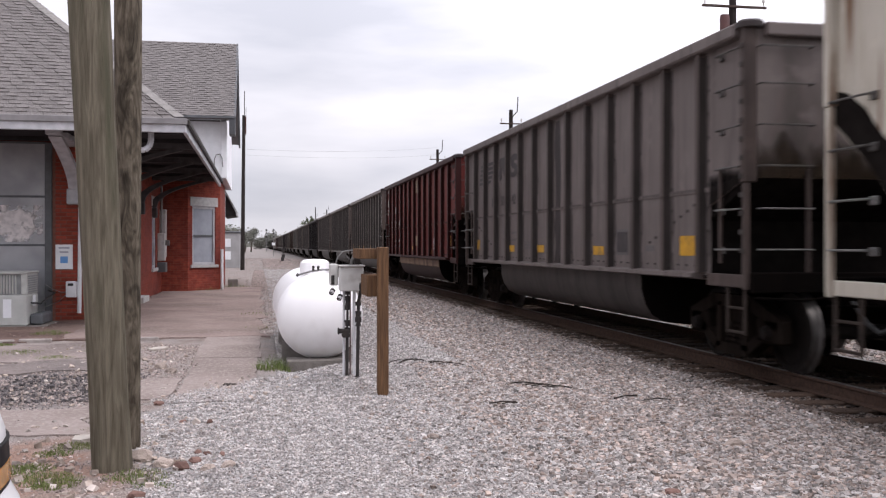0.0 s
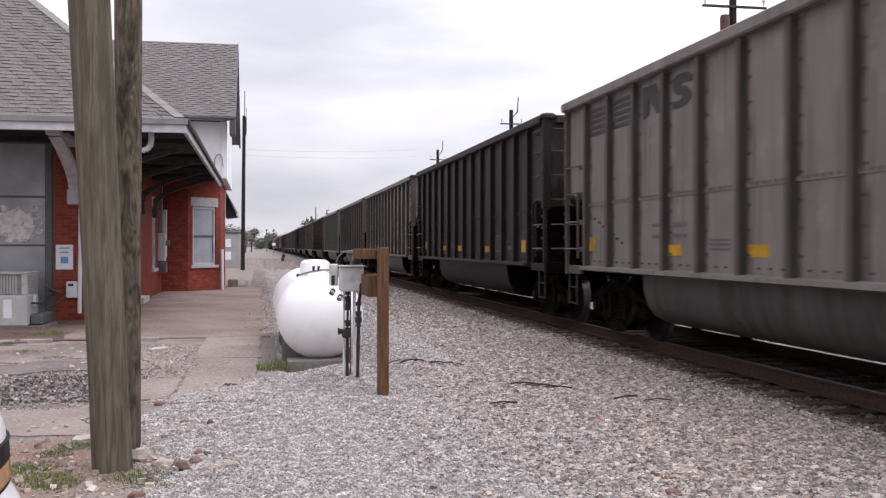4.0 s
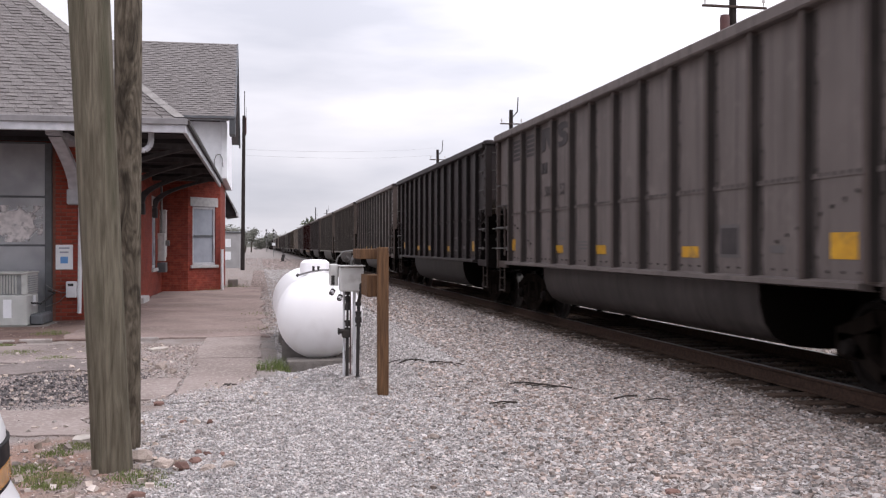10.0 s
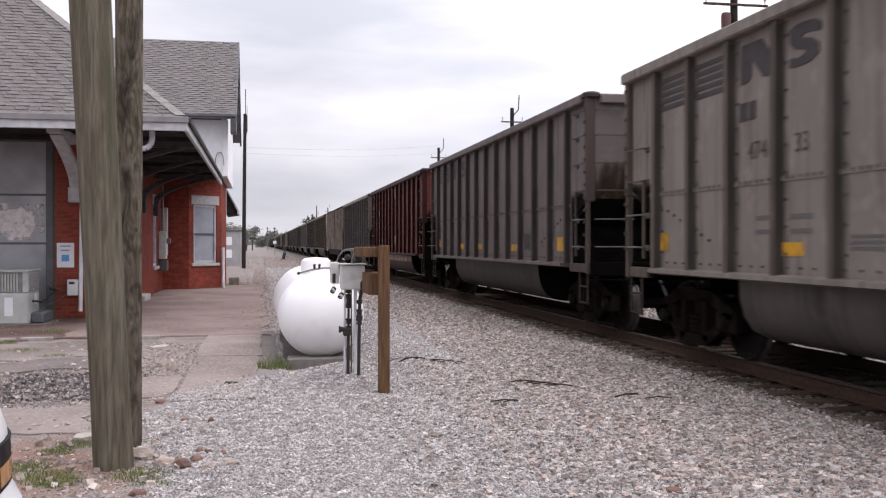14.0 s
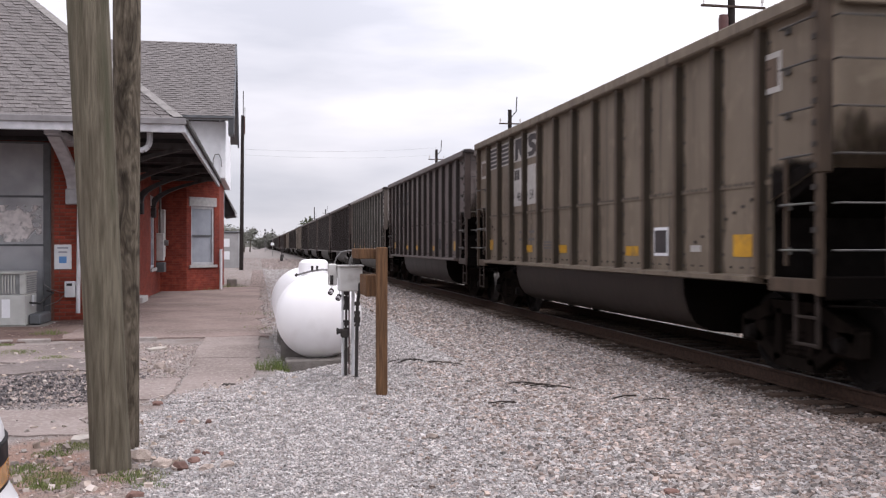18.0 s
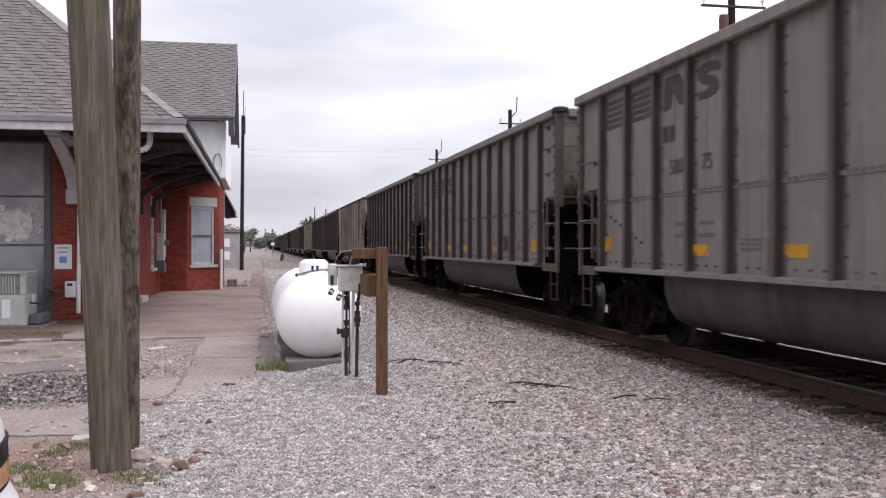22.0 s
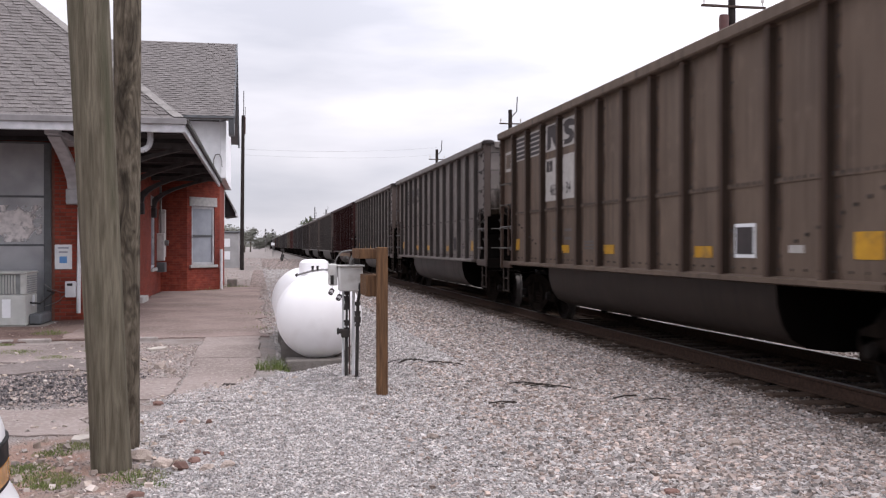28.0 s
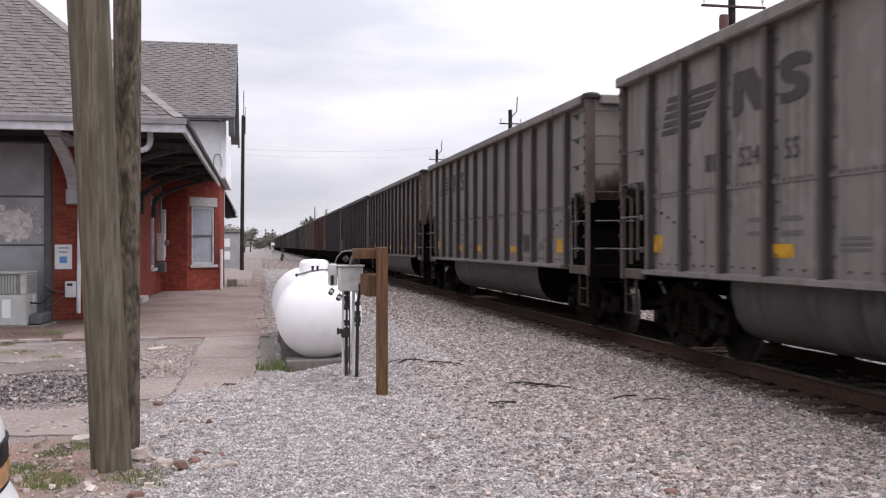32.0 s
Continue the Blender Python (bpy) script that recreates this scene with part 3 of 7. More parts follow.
def ragged(x0, x1, y0, y1, amp, seed):
    rnd = random.Random(seed)
    pts = []
    for a, b, c, d in ((x0, y0, x1, y0), (x1, y0, x1, y1), (x1, y1, x0, y1), (x0, y1, x0, y0)):
        k = max(2, int(math.hypot(c - a, d - b) / 0.16)) if d < 20 else max(2, int(math.hypot(c - a, d - b) / 0.6))
        for i in range(k):
            u = i / k
            px, py = a + (c - a) * u, b + (d - b) * u
            q = amp * (noise.noise((px * 1.1 + seed, py * 1.1, 0)) * 2.2 + rnd.uniform(-0.35, 0.35))
            pts.append((px + q * (1 if a == c else 0), py + q * (1 if b == d else 0)))
    return pts


paving(ragged(-1.46, -0.84, 9.65, 11.1, 0.05, 12), "pinkish worn concrete path slab", PAVE, rise=0.002)
paving(ragged(-0.80, -0.02, 9.35, 12.95, 0.03, 1), "pinkish worn concrete path slab", PAVE, rise=0.005)
paving(ragged(-0.82, 0.02, 12.94, 16.4, 0.025, 11), "pinkish worn concrete path slab", PAVE, rise=0.008)
paving(ragged(-3.0, 0.07, 15.9, 35.0, 0.10, 3), "brownish worn platform paving beside the depot", ASPH, rise=0.0135)
paving(ragged(-8.5, -1.9, 13.0, 15.3, 0.24, 4), "worn gray asphalt strip", GRAYASPH, rise=0.003)
paving(ragged(-8.5, -1.9, 11.8, 12.9, 0.34, 6), "dark worn asphalt strip", DKASPH, rise=0.001)
paving(ragged(-6.5, -1.25, 7.9, 9.3, 0.16, 5), "worn pinkish concrete patch", PAVE, rise=0.000)
DIRT = slab_material("dark_reddish_dirt", (0.125, 0.080, 0.068), (0.082, 0.053, 0.046), (0.175, 0.125, 0.108), (0.21, 0.155, 0.135))
solo("dirt_patch", Geo().prism(ragged(-7.0, -2.45, 15.85, 19.93, 0.2, 8), 2, -0.05, 0.012), DIRT, "dark reddish dirt along the foot of the depot wall", "dirt", kind="structure")


# ---- tracks ----
def rail_profile(c):
    half = [(0.075, -0.17), (0.075, -0.158), (0.012, -0.14), (0.012, -0.04), (0.036, -0.03), (0.036, -0.004)]
    return [(c + a, b) for a, b in half] + [(c - a, b) for a, b in half[::-1]]


def track(cx, label, y0, near, far):
    t = thing("railway_track", label, "railway track", kind="structure")
    for s in (-0.755, 0.755):
        r = part("rail", Geo().prism(rail_profile(cx + s), 1, -60, 1500), RAIL, t, "rusty steel rail with a polished top")
        part("running_surface", Geo().box(cx + s - 0.03, cx + s + 0.03, -60, 1500, -0.004, 0.0), RAILTOP, r, "polished rail top")
    me = Geo().box(-1.3, 1.3, -0.115, 0.115, -0.36, -0.172, 0.012).mesh("tie", TIE)
    rnd = random.Random(int(cx * 10))
    y = y0
    while y < near:
        part("tie", me, TIE, t, at=pose(cx + rnd.uniform(-0.05, 0.05), y, rnd.uniform(-0.012, 0.004), 0, 0, rnd.uniform(-1, 1)))
        y += 0.53
    g = Geo()
    while y < far:
        dx, w = rnd.uniform(-0.05, 0.05), 0.115
        g.box(cx - 1.3 + dx, cx + 1.3 + dx, y - w, y + w, -0.36, -0.172)
        y += 0.53
    tagged(part("tie_row", g, TIE, t), kind="stuff")
    return t


TRACK_X = 6.8
track(TRACK_X, "main railway track on dark wooden ties", 4, 62, 330)
track(11.0, "second railway track beyond the train", 4, 30, 250)


# ---- rolling stock ----
PITCH_M, SPEED = 16.18, 18.016     # metres from car to car, metres per second
HALF, TOP, SILL = 7.35, 3.92, 1.10
RIB0, RIBSTEP = -6.18, 1.042        # the front rib of thirteen, and the step to the next
CUT_F, CUT_R = -6.36, 6.60          # where the side is cut away over the end platforms
SHEET = 1.50                        # half width at the sheet


def truck(car, y):
    """A two-axle truck under a car."""
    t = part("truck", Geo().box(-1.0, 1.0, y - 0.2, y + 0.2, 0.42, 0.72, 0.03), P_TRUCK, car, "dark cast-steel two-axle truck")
    for s in (-1, 1):
        g = Geo()
        xa, xb = (s * 0.93, s * 1.10)
        xa, xb = min(xa, xb), max(xa, xb)

        def bar(p, q, w):
            p, q = Vector(p), Vector(q)
            d = (q - p).normalized()
            o = Vector((-d[1], d[0])) * w / 2
            g.prism([tuple(p + o), tuple(q + o), tuple(q - o), tuple(p - o)], 0, xa, xb)
        bar((y - 1.1, 0.56), (y - 0.45, 0.78), 0.16)
        bar((y + 1.1, 0.56), (y + 0.45, 0.78), 0.16)
        bar((y - 0.5, 0.78), (y + 0.5, 0.78), 0.15)
        bar((y - 0.95, 0.52), (y - 0.36, 0.2), 0.13)
        bar((y + 0.95, 0.52), (y + 0.36, 0.2), 0.13)
        bar((y - 0.42, 0.19), (y + 0.42, 0.19), 0.13)
        bar((y - 0.33, 0.2), (y - 0.30, 0.76), 0.12)
        bar((y + 0.33, 0.2), (y + 0.30, 0.76), 0.12)
        g.box(xa, xb, y - 1.16, y - 0.62, 0.33, 0.62, 0.03).box(xa, xb, y + 0.62, y + 1.16, 0.33, 0.62, 0.03)
        part("side_frame", g, P_TRUCK, t)
        if s > 0:
            continue
        for k in (-0.15, 0.0, 0.15):
            coil = [(0.05 + 0.018 * (i % 2), 0.255 + i * 0.03) for i in range(10)]
            part("spring", Geo().lathe(coil, 8, 2, (s * 1.02, y + k, 0)), P_TRUCK, t)
        for k in (-0.89, 0.89):
            part("bearing_cap", Geo().rod((s * 1.09, y + k, 0.457), (s * 1.17, y + k, 0.457), 0.10, 0.07, 10), WHEELM, t)
    for k in (-0.89, 0.89):
        w = part("wheelset", WHEEL_MESH, WHEELM, t, "pair of steel wheels on an axle", at=pose(0, y + k, 0.457))
    return t


def wheel_geo():
    g = Geo().rod((-1.05, 0, 0), (1.05, 0, 0), 0.085, n=10)
    for s in (-1, 1):
        prof = [(0.09, 0.68), (0.16, 0.67), (0.38, 0.74), (0.40, 0.69), (0.482, 0.69), (0.482, 0.715), (0.457, 0.73), (0.452, 0.82), (0.39, 0.82), (0.37, 0.78), (0.16, 0.80), (0.09, 0.83)]
        g.lathe([(r, s * h) for r, h in prof], 20, 0)
        for k in range(3):
            a = 2.094 * k
            g.rod((s * 0.765, 0.27 * math.cos(a), 0.27 * math.sin(a)), (s * 0.80, 0.27 * math.cos(a), 0.27 * math.sin(a)), 0.05, n=6)
    return g


WHEEL_MESH = wheel_geo().mesh("wheelset", WHEELM)
WHEEL_MESH.materials.append(TREAD)
for face in WHEEL_MESH.polygons:
    if math.hypot(face.center.y, face.center.z) > 0.44:
        face.material_index = 1


def coupler(car, s):
    g = Geo().box(-0.1, 0.1, min(s * HALF, s * 7.95), max(s * HALF, s * 7.95), 0.78, 0.98, 0.03)
    g.box(-0.16, 0.12, min(s * 7.82, s * 8.06), max(s * 7.82, s * 8.06), 0.72, 1.04, 0.05)
    part("coupler", g, P_BLACK, car, "dark knuckle coupler")
    h = Geo().tube([(-0.35, s * 7.4, 0.9), (-0.36, s * 7.75, 0.62), (-0.34, s * 7.95, 0.52), (-0.2, s * 8.08, 0.62)], 0.025, 6)
    part("brake_hose", h, CABLE, car)


def ends(car, body, under, s, cut=None, fittings=None, brow=2.2):
    """One end: panel, slope, platform, corner posts, rungs and grab irons. s is -1 at the leading end."""
    cut = cut or (-CUT_F if s < 0 else CUT_R)
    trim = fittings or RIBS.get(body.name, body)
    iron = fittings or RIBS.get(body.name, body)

    def yy(a, b):
        return (min(s * a, s * b), max(s * a, s * b))
    part("end_panel", Geo().box(-SHEET, SHEET, *yy(HALF - 0.02, HALF), brow, TOP - 0.08), body, car)
    part("end_chord", Geo().box(-1.36, 1.36, *yy(HALF, HALF + 0.1), TOP - 0.17, TOP - 0.02, 0.015), body, car)
    # Slope sheet drawn black for the shade inside the end recess.
    part("slope_sheet", Geo().prism([(s * (HALF - 0.021), brow + 0.30), (s * (HALF - 0.021), brow), (s * (cut - 0.1), 1.75), (s * (cut - 0.1), SILL), (s * (cut - 0.15), SILL), (s * (cut - 0.15), 2.2)], 0, -1.46, 1.46), SOOT_SHADE, car, "slope sheet coloured black as the shaded end recess")
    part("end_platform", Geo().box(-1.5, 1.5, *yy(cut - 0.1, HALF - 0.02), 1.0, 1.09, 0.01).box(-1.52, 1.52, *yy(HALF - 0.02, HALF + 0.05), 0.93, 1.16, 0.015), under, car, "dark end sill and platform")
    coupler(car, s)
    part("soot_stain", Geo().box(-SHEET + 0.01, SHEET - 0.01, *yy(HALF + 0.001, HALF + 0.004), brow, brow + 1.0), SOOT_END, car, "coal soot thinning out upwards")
    for x in (-1, 1):
        if s < 0:
            part("corner_cap", Geo().lathe([(0.0, TOP + 0.030), (0.08, TOP + 0.027), (0.13, TOP + 0.015), (0.155, TOP - 0.01), (0.155, TOP - 0.07), (0.0, TOP - 0.07)], 16, 2, (x * 1.475, s * (HALF - 0.07), 0)), P_DARK, car, "dark domed corner gusset")
        part("corner_post", Geo().box(*sorted((x * 1.43, x * 1.585)), *yy(HALF - 0.10, HALF + 0.012), brow - 0.05, TOP - 0.02, 0.012).box(*sorted((x * 1.51, x * 1.57)), *yy(HALF - 0.085, HALF + 0.006), 0.97, brow - 0.05, 0.010), trim, car)
        part("platform_side", Geo().box(*sorted((x * 1.47, x * 1.545)), *yy(cut, HALF - 0.10), 0.985, 1.13, 0.01), trim, car)
        st = Geo()
        for a in (0.10, 0.50):
            st.box(*sorted((x * 1.505, x * 1.53)), *yy(HALF - a - 0.03, HALF - a + 0.03), 0.46, 1.0, 0.006)
        for h in (0.47, 0.74):
            st.box(*sorted((x * 1.49, x * 1.535)), *yy(HALF - 0.50, HALF - 0.10), h, h + 0.028, 0.006)
        part("step", st, STEPIRON, car, "dusty brown sill step")
        if x > 0:
            continue
        if fittings is not body:
            part("ladder_stile", Geo().box(-1.565, -1.53, *yy(HALF - 0.65, HALF - 0.605), 1.25, 2.35, 0.006), iron, car)
        part("end_stile", Geo().box(-0.84, -0.79, *yy(HALF - 0.02, HALF + 0.03), 1.1, 2.3, 0.006), iron, car)
        for h in (1.41, 1.86, 2.33, 2.78, 3.23, 3.64):
            if s > 0 and h > 3:
                continue
            g = Geo().tube([(-1.5, s * (HALF - 0.66), h), (-1.60, s * (HALF - 0.66), h), (-1.60, s * (HALF - 0.1), h), (-1.5, s * (HALF - 0.1), h)], 0.011, 6)
            g.box(-1.53, -1.49, *yy(HALF - 0.71, HALF - 0.61), h - 0.05, h + 0.03, 0.01)
            part("grab_iron", g, SILVER if h < 2.0 else RUNG, car)
            if s < 0:
                e = Geo().tube([(-1.42, s * HALF, h), (-1.42, s * (HALF + 0.1), h), (-0.8, s * (HALF + 0.1), h), (-0.8, s * HALF, h)], 0.010, 6)
                part("end_rung", e, SILVER if h < 2.0 else RUNG, car)
    part("cut_lever", Geo().tube([(-1.5, s * (HALF + 0.06), 0.88), (-0.9, s * (HALF + 0.16), 0.86), (-0.2, s * (HALF + 0.3), 0.98)], 0.014, 6), P_BLACK, car)


def rib_mesh(body, z0, z1, w, side, deep=0.085):
    """A hat-section post."""
    a, b = side * SHEET, side * (SHEET + deep)
    pts = [(a, -w / 2), (b, -w * 0.36), (b, w * 0.36), (a, w / 2)]
    return Geo().prism(pts, 2, z0, z1).mesh("rib", body)


def side_sheet(s, body, car, z0):
    """A side with its lower corners cut away over the end platforms, with a lapped seam along it."""
    out = [(CUT_F, z0), (CUT_R, z0), (CUT_R, 1.95), (HALF, 2.22), (HALF, TOP - 0.05), (-HALF, TOP - 0.05), (-HALF, 2.25), (CUT_F, 1.93)]
    sh = part("side_sheet", Geo().prism(out, 0, *sorted((s * (SHEET - 0.02), s * SHEET))), body, car)
    if s > 0:
        return sh
    part("lap_seam", Geo().box(-SHEET - 0.012, -SHEET, CUT_F, CUT_R, 2.10, 2.15), body, sh)
    rv = Geo()

    def stud(y, z, r=0.017, x=SHEET):
        rv.box(-x - 0.02, -x + 0.004, y - r, y + r, z - r, z + r)
    for i in range(100):
        stud(-6.1 + i * 0.125, 2.135)
        if i % 2:
            stud(-6.1 + i * 0.125, 1.21, 0.012)
    for i in range(13):
        for k in range(9):
            stud(RIB0 + RIBSTEP * i - 0.145, 1.35 + 0.28 * k, 0.014)
            stud(RIB0 + RIBSTEP * i + 0.115, 1.35 + 0.28 * k, 0.013)
    for k in range(9):
        stud(-6.15 + 0.2 * k, 2.02 - 0.065 * k)
        stud(6.4 - 0.2 * k, 2.02 - 0.065 * k)
    for k in range(12):
        for e in (-1, 1):
            stud(e * (HALF - 0.05), 1.4 + 0.205 * k, 0.026, 1.585)
    tagged(part("rivet_strip", rv, RIVET, sh), kind="stuff")
    rnd = random.Random(9)
    # Strips on and beside each rib carry grime and its shaded flank.
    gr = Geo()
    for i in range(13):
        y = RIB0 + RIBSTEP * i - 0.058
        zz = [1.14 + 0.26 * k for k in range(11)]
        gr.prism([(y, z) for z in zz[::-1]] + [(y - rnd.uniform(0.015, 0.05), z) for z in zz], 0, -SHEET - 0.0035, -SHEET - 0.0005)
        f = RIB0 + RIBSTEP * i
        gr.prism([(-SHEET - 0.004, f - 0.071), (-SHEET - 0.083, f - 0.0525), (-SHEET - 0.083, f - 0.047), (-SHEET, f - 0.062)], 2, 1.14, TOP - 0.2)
    # Fainter, wider bands of the same grime and shade beside each rib.
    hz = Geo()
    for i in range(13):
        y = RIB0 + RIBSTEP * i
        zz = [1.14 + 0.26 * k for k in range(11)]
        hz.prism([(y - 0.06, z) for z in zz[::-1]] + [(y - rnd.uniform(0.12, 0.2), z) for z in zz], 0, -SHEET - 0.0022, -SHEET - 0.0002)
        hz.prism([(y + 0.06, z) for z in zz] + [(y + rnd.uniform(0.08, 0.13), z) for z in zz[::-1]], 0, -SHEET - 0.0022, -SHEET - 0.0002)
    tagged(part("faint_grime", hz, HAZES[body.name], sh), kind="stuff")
    tagged(part("rib_grime", gr, GRIME_SHADES[body.name], sh), kind="stuff")
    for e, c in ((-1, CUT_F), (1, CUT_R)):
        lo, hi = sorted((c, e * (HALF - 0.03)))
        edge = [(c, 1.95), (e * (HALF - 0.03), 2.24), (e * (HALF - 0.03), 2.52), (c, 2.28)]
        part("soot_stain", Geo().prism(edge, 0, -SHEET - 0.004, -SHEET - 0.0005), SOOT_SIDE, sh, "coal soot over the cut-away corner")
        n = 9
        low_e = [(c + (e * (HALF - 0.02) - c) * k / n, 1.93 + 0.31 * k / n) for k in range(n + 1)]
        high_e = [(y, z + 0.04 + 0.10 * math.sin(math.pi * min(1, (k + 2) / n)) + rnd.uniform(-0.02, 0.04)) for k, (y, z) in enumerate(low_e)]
        part("coal_stain", Geo().prism(low_e + high_e[::-1], 0, -SHEET - 0.006, -SHEET - 0.0042), SOOT_SHADE, sh, "ragged black coal stain")
    return sh


def gondola(body, label, tub=None, group="cars of the coal train"):
    """A bathtub coal car: ribbed sides, open ends, a round tub between the trucks."""
    car = thing("coal_gondola", label, "freight car", group)
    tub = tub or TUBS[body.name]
    edge = RIBS[body.name] if body is P_RED else body
    n = 13
    for s in (-1, 1):
        side_sheet(s, body, car, SILL)
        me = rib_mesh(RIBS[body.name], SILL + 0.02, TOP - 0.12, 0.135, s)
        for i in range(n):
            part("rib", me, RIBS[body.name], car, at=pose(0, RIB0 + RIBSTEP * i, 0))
        part("top_chord", Geo().box(*sorted((s * 1.44, s * 1.63)), -HALF + 0.15, HALF + 0.06, TOP - 0.15, TOP, 0.02), edge, car)
        part("side_sill", Geo().prism([(s * 1.42, SILL - 0.06), (s * 1.63, SILL - 0.03), (s * 1.63, SILL + 0.02), (s * 1.42, SILL + 0.05)], 1, CUT_F + 0.25, CUT_R - 0.2), edge, car)
    pts = [(-1.42, 1.08), (-1.41, 0.84), (-1.35, 0.62), (-1.24, 0.46), (-1.05, 0.36), (-0.7, 0.32)]
    prof = pts + [(-x, z) for x, z in pts[::-1]]
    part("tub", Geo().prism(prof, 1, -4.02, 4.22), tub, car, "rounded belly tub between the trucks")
    # Thin black plates close both tub ends.
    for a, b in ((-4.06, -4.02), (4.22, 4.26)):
        part("tub_bulkhead", Geo().prism([(px * 1.004, pz - 0.004) for px, pz in prof], 1, a, b), P_BLACK, car, "black tub end")
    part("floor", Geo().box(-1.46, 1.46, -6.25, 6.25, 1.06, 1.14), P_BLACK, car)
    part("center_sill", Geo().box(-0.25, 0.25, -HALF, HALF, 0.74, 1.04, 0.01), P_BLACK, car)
    for s in (-1, 1):
        ends(car, body, P_BLACK, s)
        truck(car, s * 6.1)
    return car


def top_gondola(body, label, group="cars of the coal train"):
    """A flat-bottomed white coal car on a deep frame."""
    car = thing("coal_gondola", label, "freight car", group)
    for s in (-1, 1):
        out = [(-6.35, SILL), (6.35, SILL), (6.35, 1.75), (6.75, 2.15), (HALF, 2.62), (HALF, TOP - 0.03), (-HALF, TOP - 0.03), (-HALF, 2.62), (-6.75, 2.15), (-6.35, 1.75)]
        sh = part("side_sheet", Geo().prism(out, 0, *sorted((s * (SHEET - 0.02), s * SHEET))), body, car)
        rv = Geo()
        for i in range(90):
            y = -6.2 + i * 0.139
            rv.box(*sorted((s * SHEET, s * (SHEET + 0.014))), y - 0.02, y + 0.02, 1.19, 1.23)
        tagged(part("rivet_strip", rv, P_BLACK, sh), kind="stuff")
        me = rib_mesh(P_RIBW, SILL, TOP - 0.05, 0.19, s, 0.11)
        for i in range(10):
            part("rib", me, P_RIBW, car, "rust-stained rib", at=pose(0, -6.27 + 1.371 * i, 0))
        part("top_chord", Geo().box(*sorted((s * 1.46, s * 1.60)), -HALF - 0.03, HALF + 0.03, TOP - 0.06, TOP, 0.012), P_BLACK, car, "dark top rim")
        part("side_sill", Geo().prism([(s * 1.35, 0.74), (s * 1.52, 0.74), (s * 1.52, 1.12), (s * 1.35, 1.12)], 1, -5.0, 5.0), UNDERB, car, "dark deep side frame")
    part("floor", Geo().box(-1.46, 1.46, -6.35, 6.35, 1.04, 1.12), P_BLACK, car)
    part("center_sill", Geo().box(-0.3, 0.3, -HALF, HALF, 0.66, 1.02, 0.01), P_BLACK, car)
    for s in (-1, 1):
        ends(car, body, P_BLACK, s, 6.35, P_RIBW if s < 0 else body, 2.80)
        truck(car, s * 5.85)
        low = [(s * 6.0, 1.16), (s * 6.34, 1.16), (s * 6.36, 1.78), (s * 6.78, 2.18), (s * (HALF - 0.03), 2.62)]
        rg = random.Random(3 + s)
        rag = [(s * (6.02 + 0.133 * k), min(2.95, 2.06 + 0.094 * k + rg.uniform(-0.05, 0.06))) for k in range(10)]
        part("coal_stain", Geo().prism([(s * 6.02, 1.16), (s * 6.34, 1.16), (s * 6.36, 1.78), (s * 6.78, 2.18), (s * (HALF - 0.03), 2.62), (s * (HALF - 0.03), 2.95)] + rag[::-1], 0, -SHEET - 0.0062, -SHEET - 0.0045), SOOT_SHADE, car, "ragged black coal stain")
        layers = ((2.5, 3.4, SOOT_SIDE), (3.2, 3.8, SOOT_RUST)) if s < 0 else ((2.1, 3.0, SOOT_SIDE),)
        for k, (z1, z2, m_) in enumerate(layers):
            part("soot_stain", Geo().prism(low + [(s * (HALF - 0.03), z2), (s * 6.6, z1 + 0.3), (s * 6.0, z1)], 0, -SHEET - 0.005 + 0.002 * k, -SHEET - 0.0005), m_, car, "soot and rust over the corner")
    return car


def far_gondola(body, label):
    """The cars at the tail of the train, which stay far off."""
    car = thing("coal_gondola", label, "freight car", "cars of the coal train")
    for s in (-1, 1):
        part("side_sheet", Geo().box(*sorted((s * 1.48, s * SHEET)), -HALF, HALF, SILL, TOP), body, car)
        me = rib_mesh(body, SILL + 0.02, TOP - 0.12, 0.17, s)
        for i in range(13):
            part("rib", me, body, car, at=pose(0, RIB0 + RIBSTEP * i, 0))
        part("top_chord", Geo().box(*sorted((s * 1.46, s * 1.62)), -HALF, HALF, TOP - 0.14, TOP), body, car)
        part("end_panel", Geo().box(-SHEET, SHEET, *sorted((s * HALF, s * (HALF - 0.03))), 2.1, TOP), body, car)
        part("truck", Geo().box(-1.1, 1.1, s * 6.1 - 1.3, s * 6.1 + 1.3, 0.1, 0.8, 0.2), P_BLACK, car)
    part("tub", Geo().prism([(-1.42, 1.12), (-1.3, 0.62), (-0.8, 0.4), (0.8, 0.4), (1.3, 0.62), (1.42, 1.12)], 1, -4.0, 4.0), P_BLACK, car)
    part("center_sill", Geo().box(-0.25, 0.25, -8.05, 8.05, 0.74, 1.04), P_BLACK, car)
    return car


STEPIRON = mat("dusty_step_iron", (0.042, 0.032, 0.027), (0.026, 0.020, 0.017), 9, 0.85)
# Black for the coal stains and for the shaded slope sheets.
SOOT_SHADE = mat("soot_and_recess_shade", (0.009, 0.0075, 0.007), (0.014, 0.012, 0.011), 6, 1.0)
SOOT_SHADE.node_tree.nodes["Principled BSDF"].inputs["Specular IOR Level"].default_value = 0.0
RUNG = mat("worn_rung", (0.075, 0.068, 0.063), (0.045, 0.041, 0.038), 8, 0.7)
RIVET = mat("grimy_rivet", (0.068, 0.06, 0.057), (0.045, 0.04, 0.037), 9, 0.8)
UNDERB = paint("brown_black_frame", (0.020, 0.0135, 0.0125), (0.013, 0.009, 0.0085), (0.026, 0.02, 0.017), 0.85)


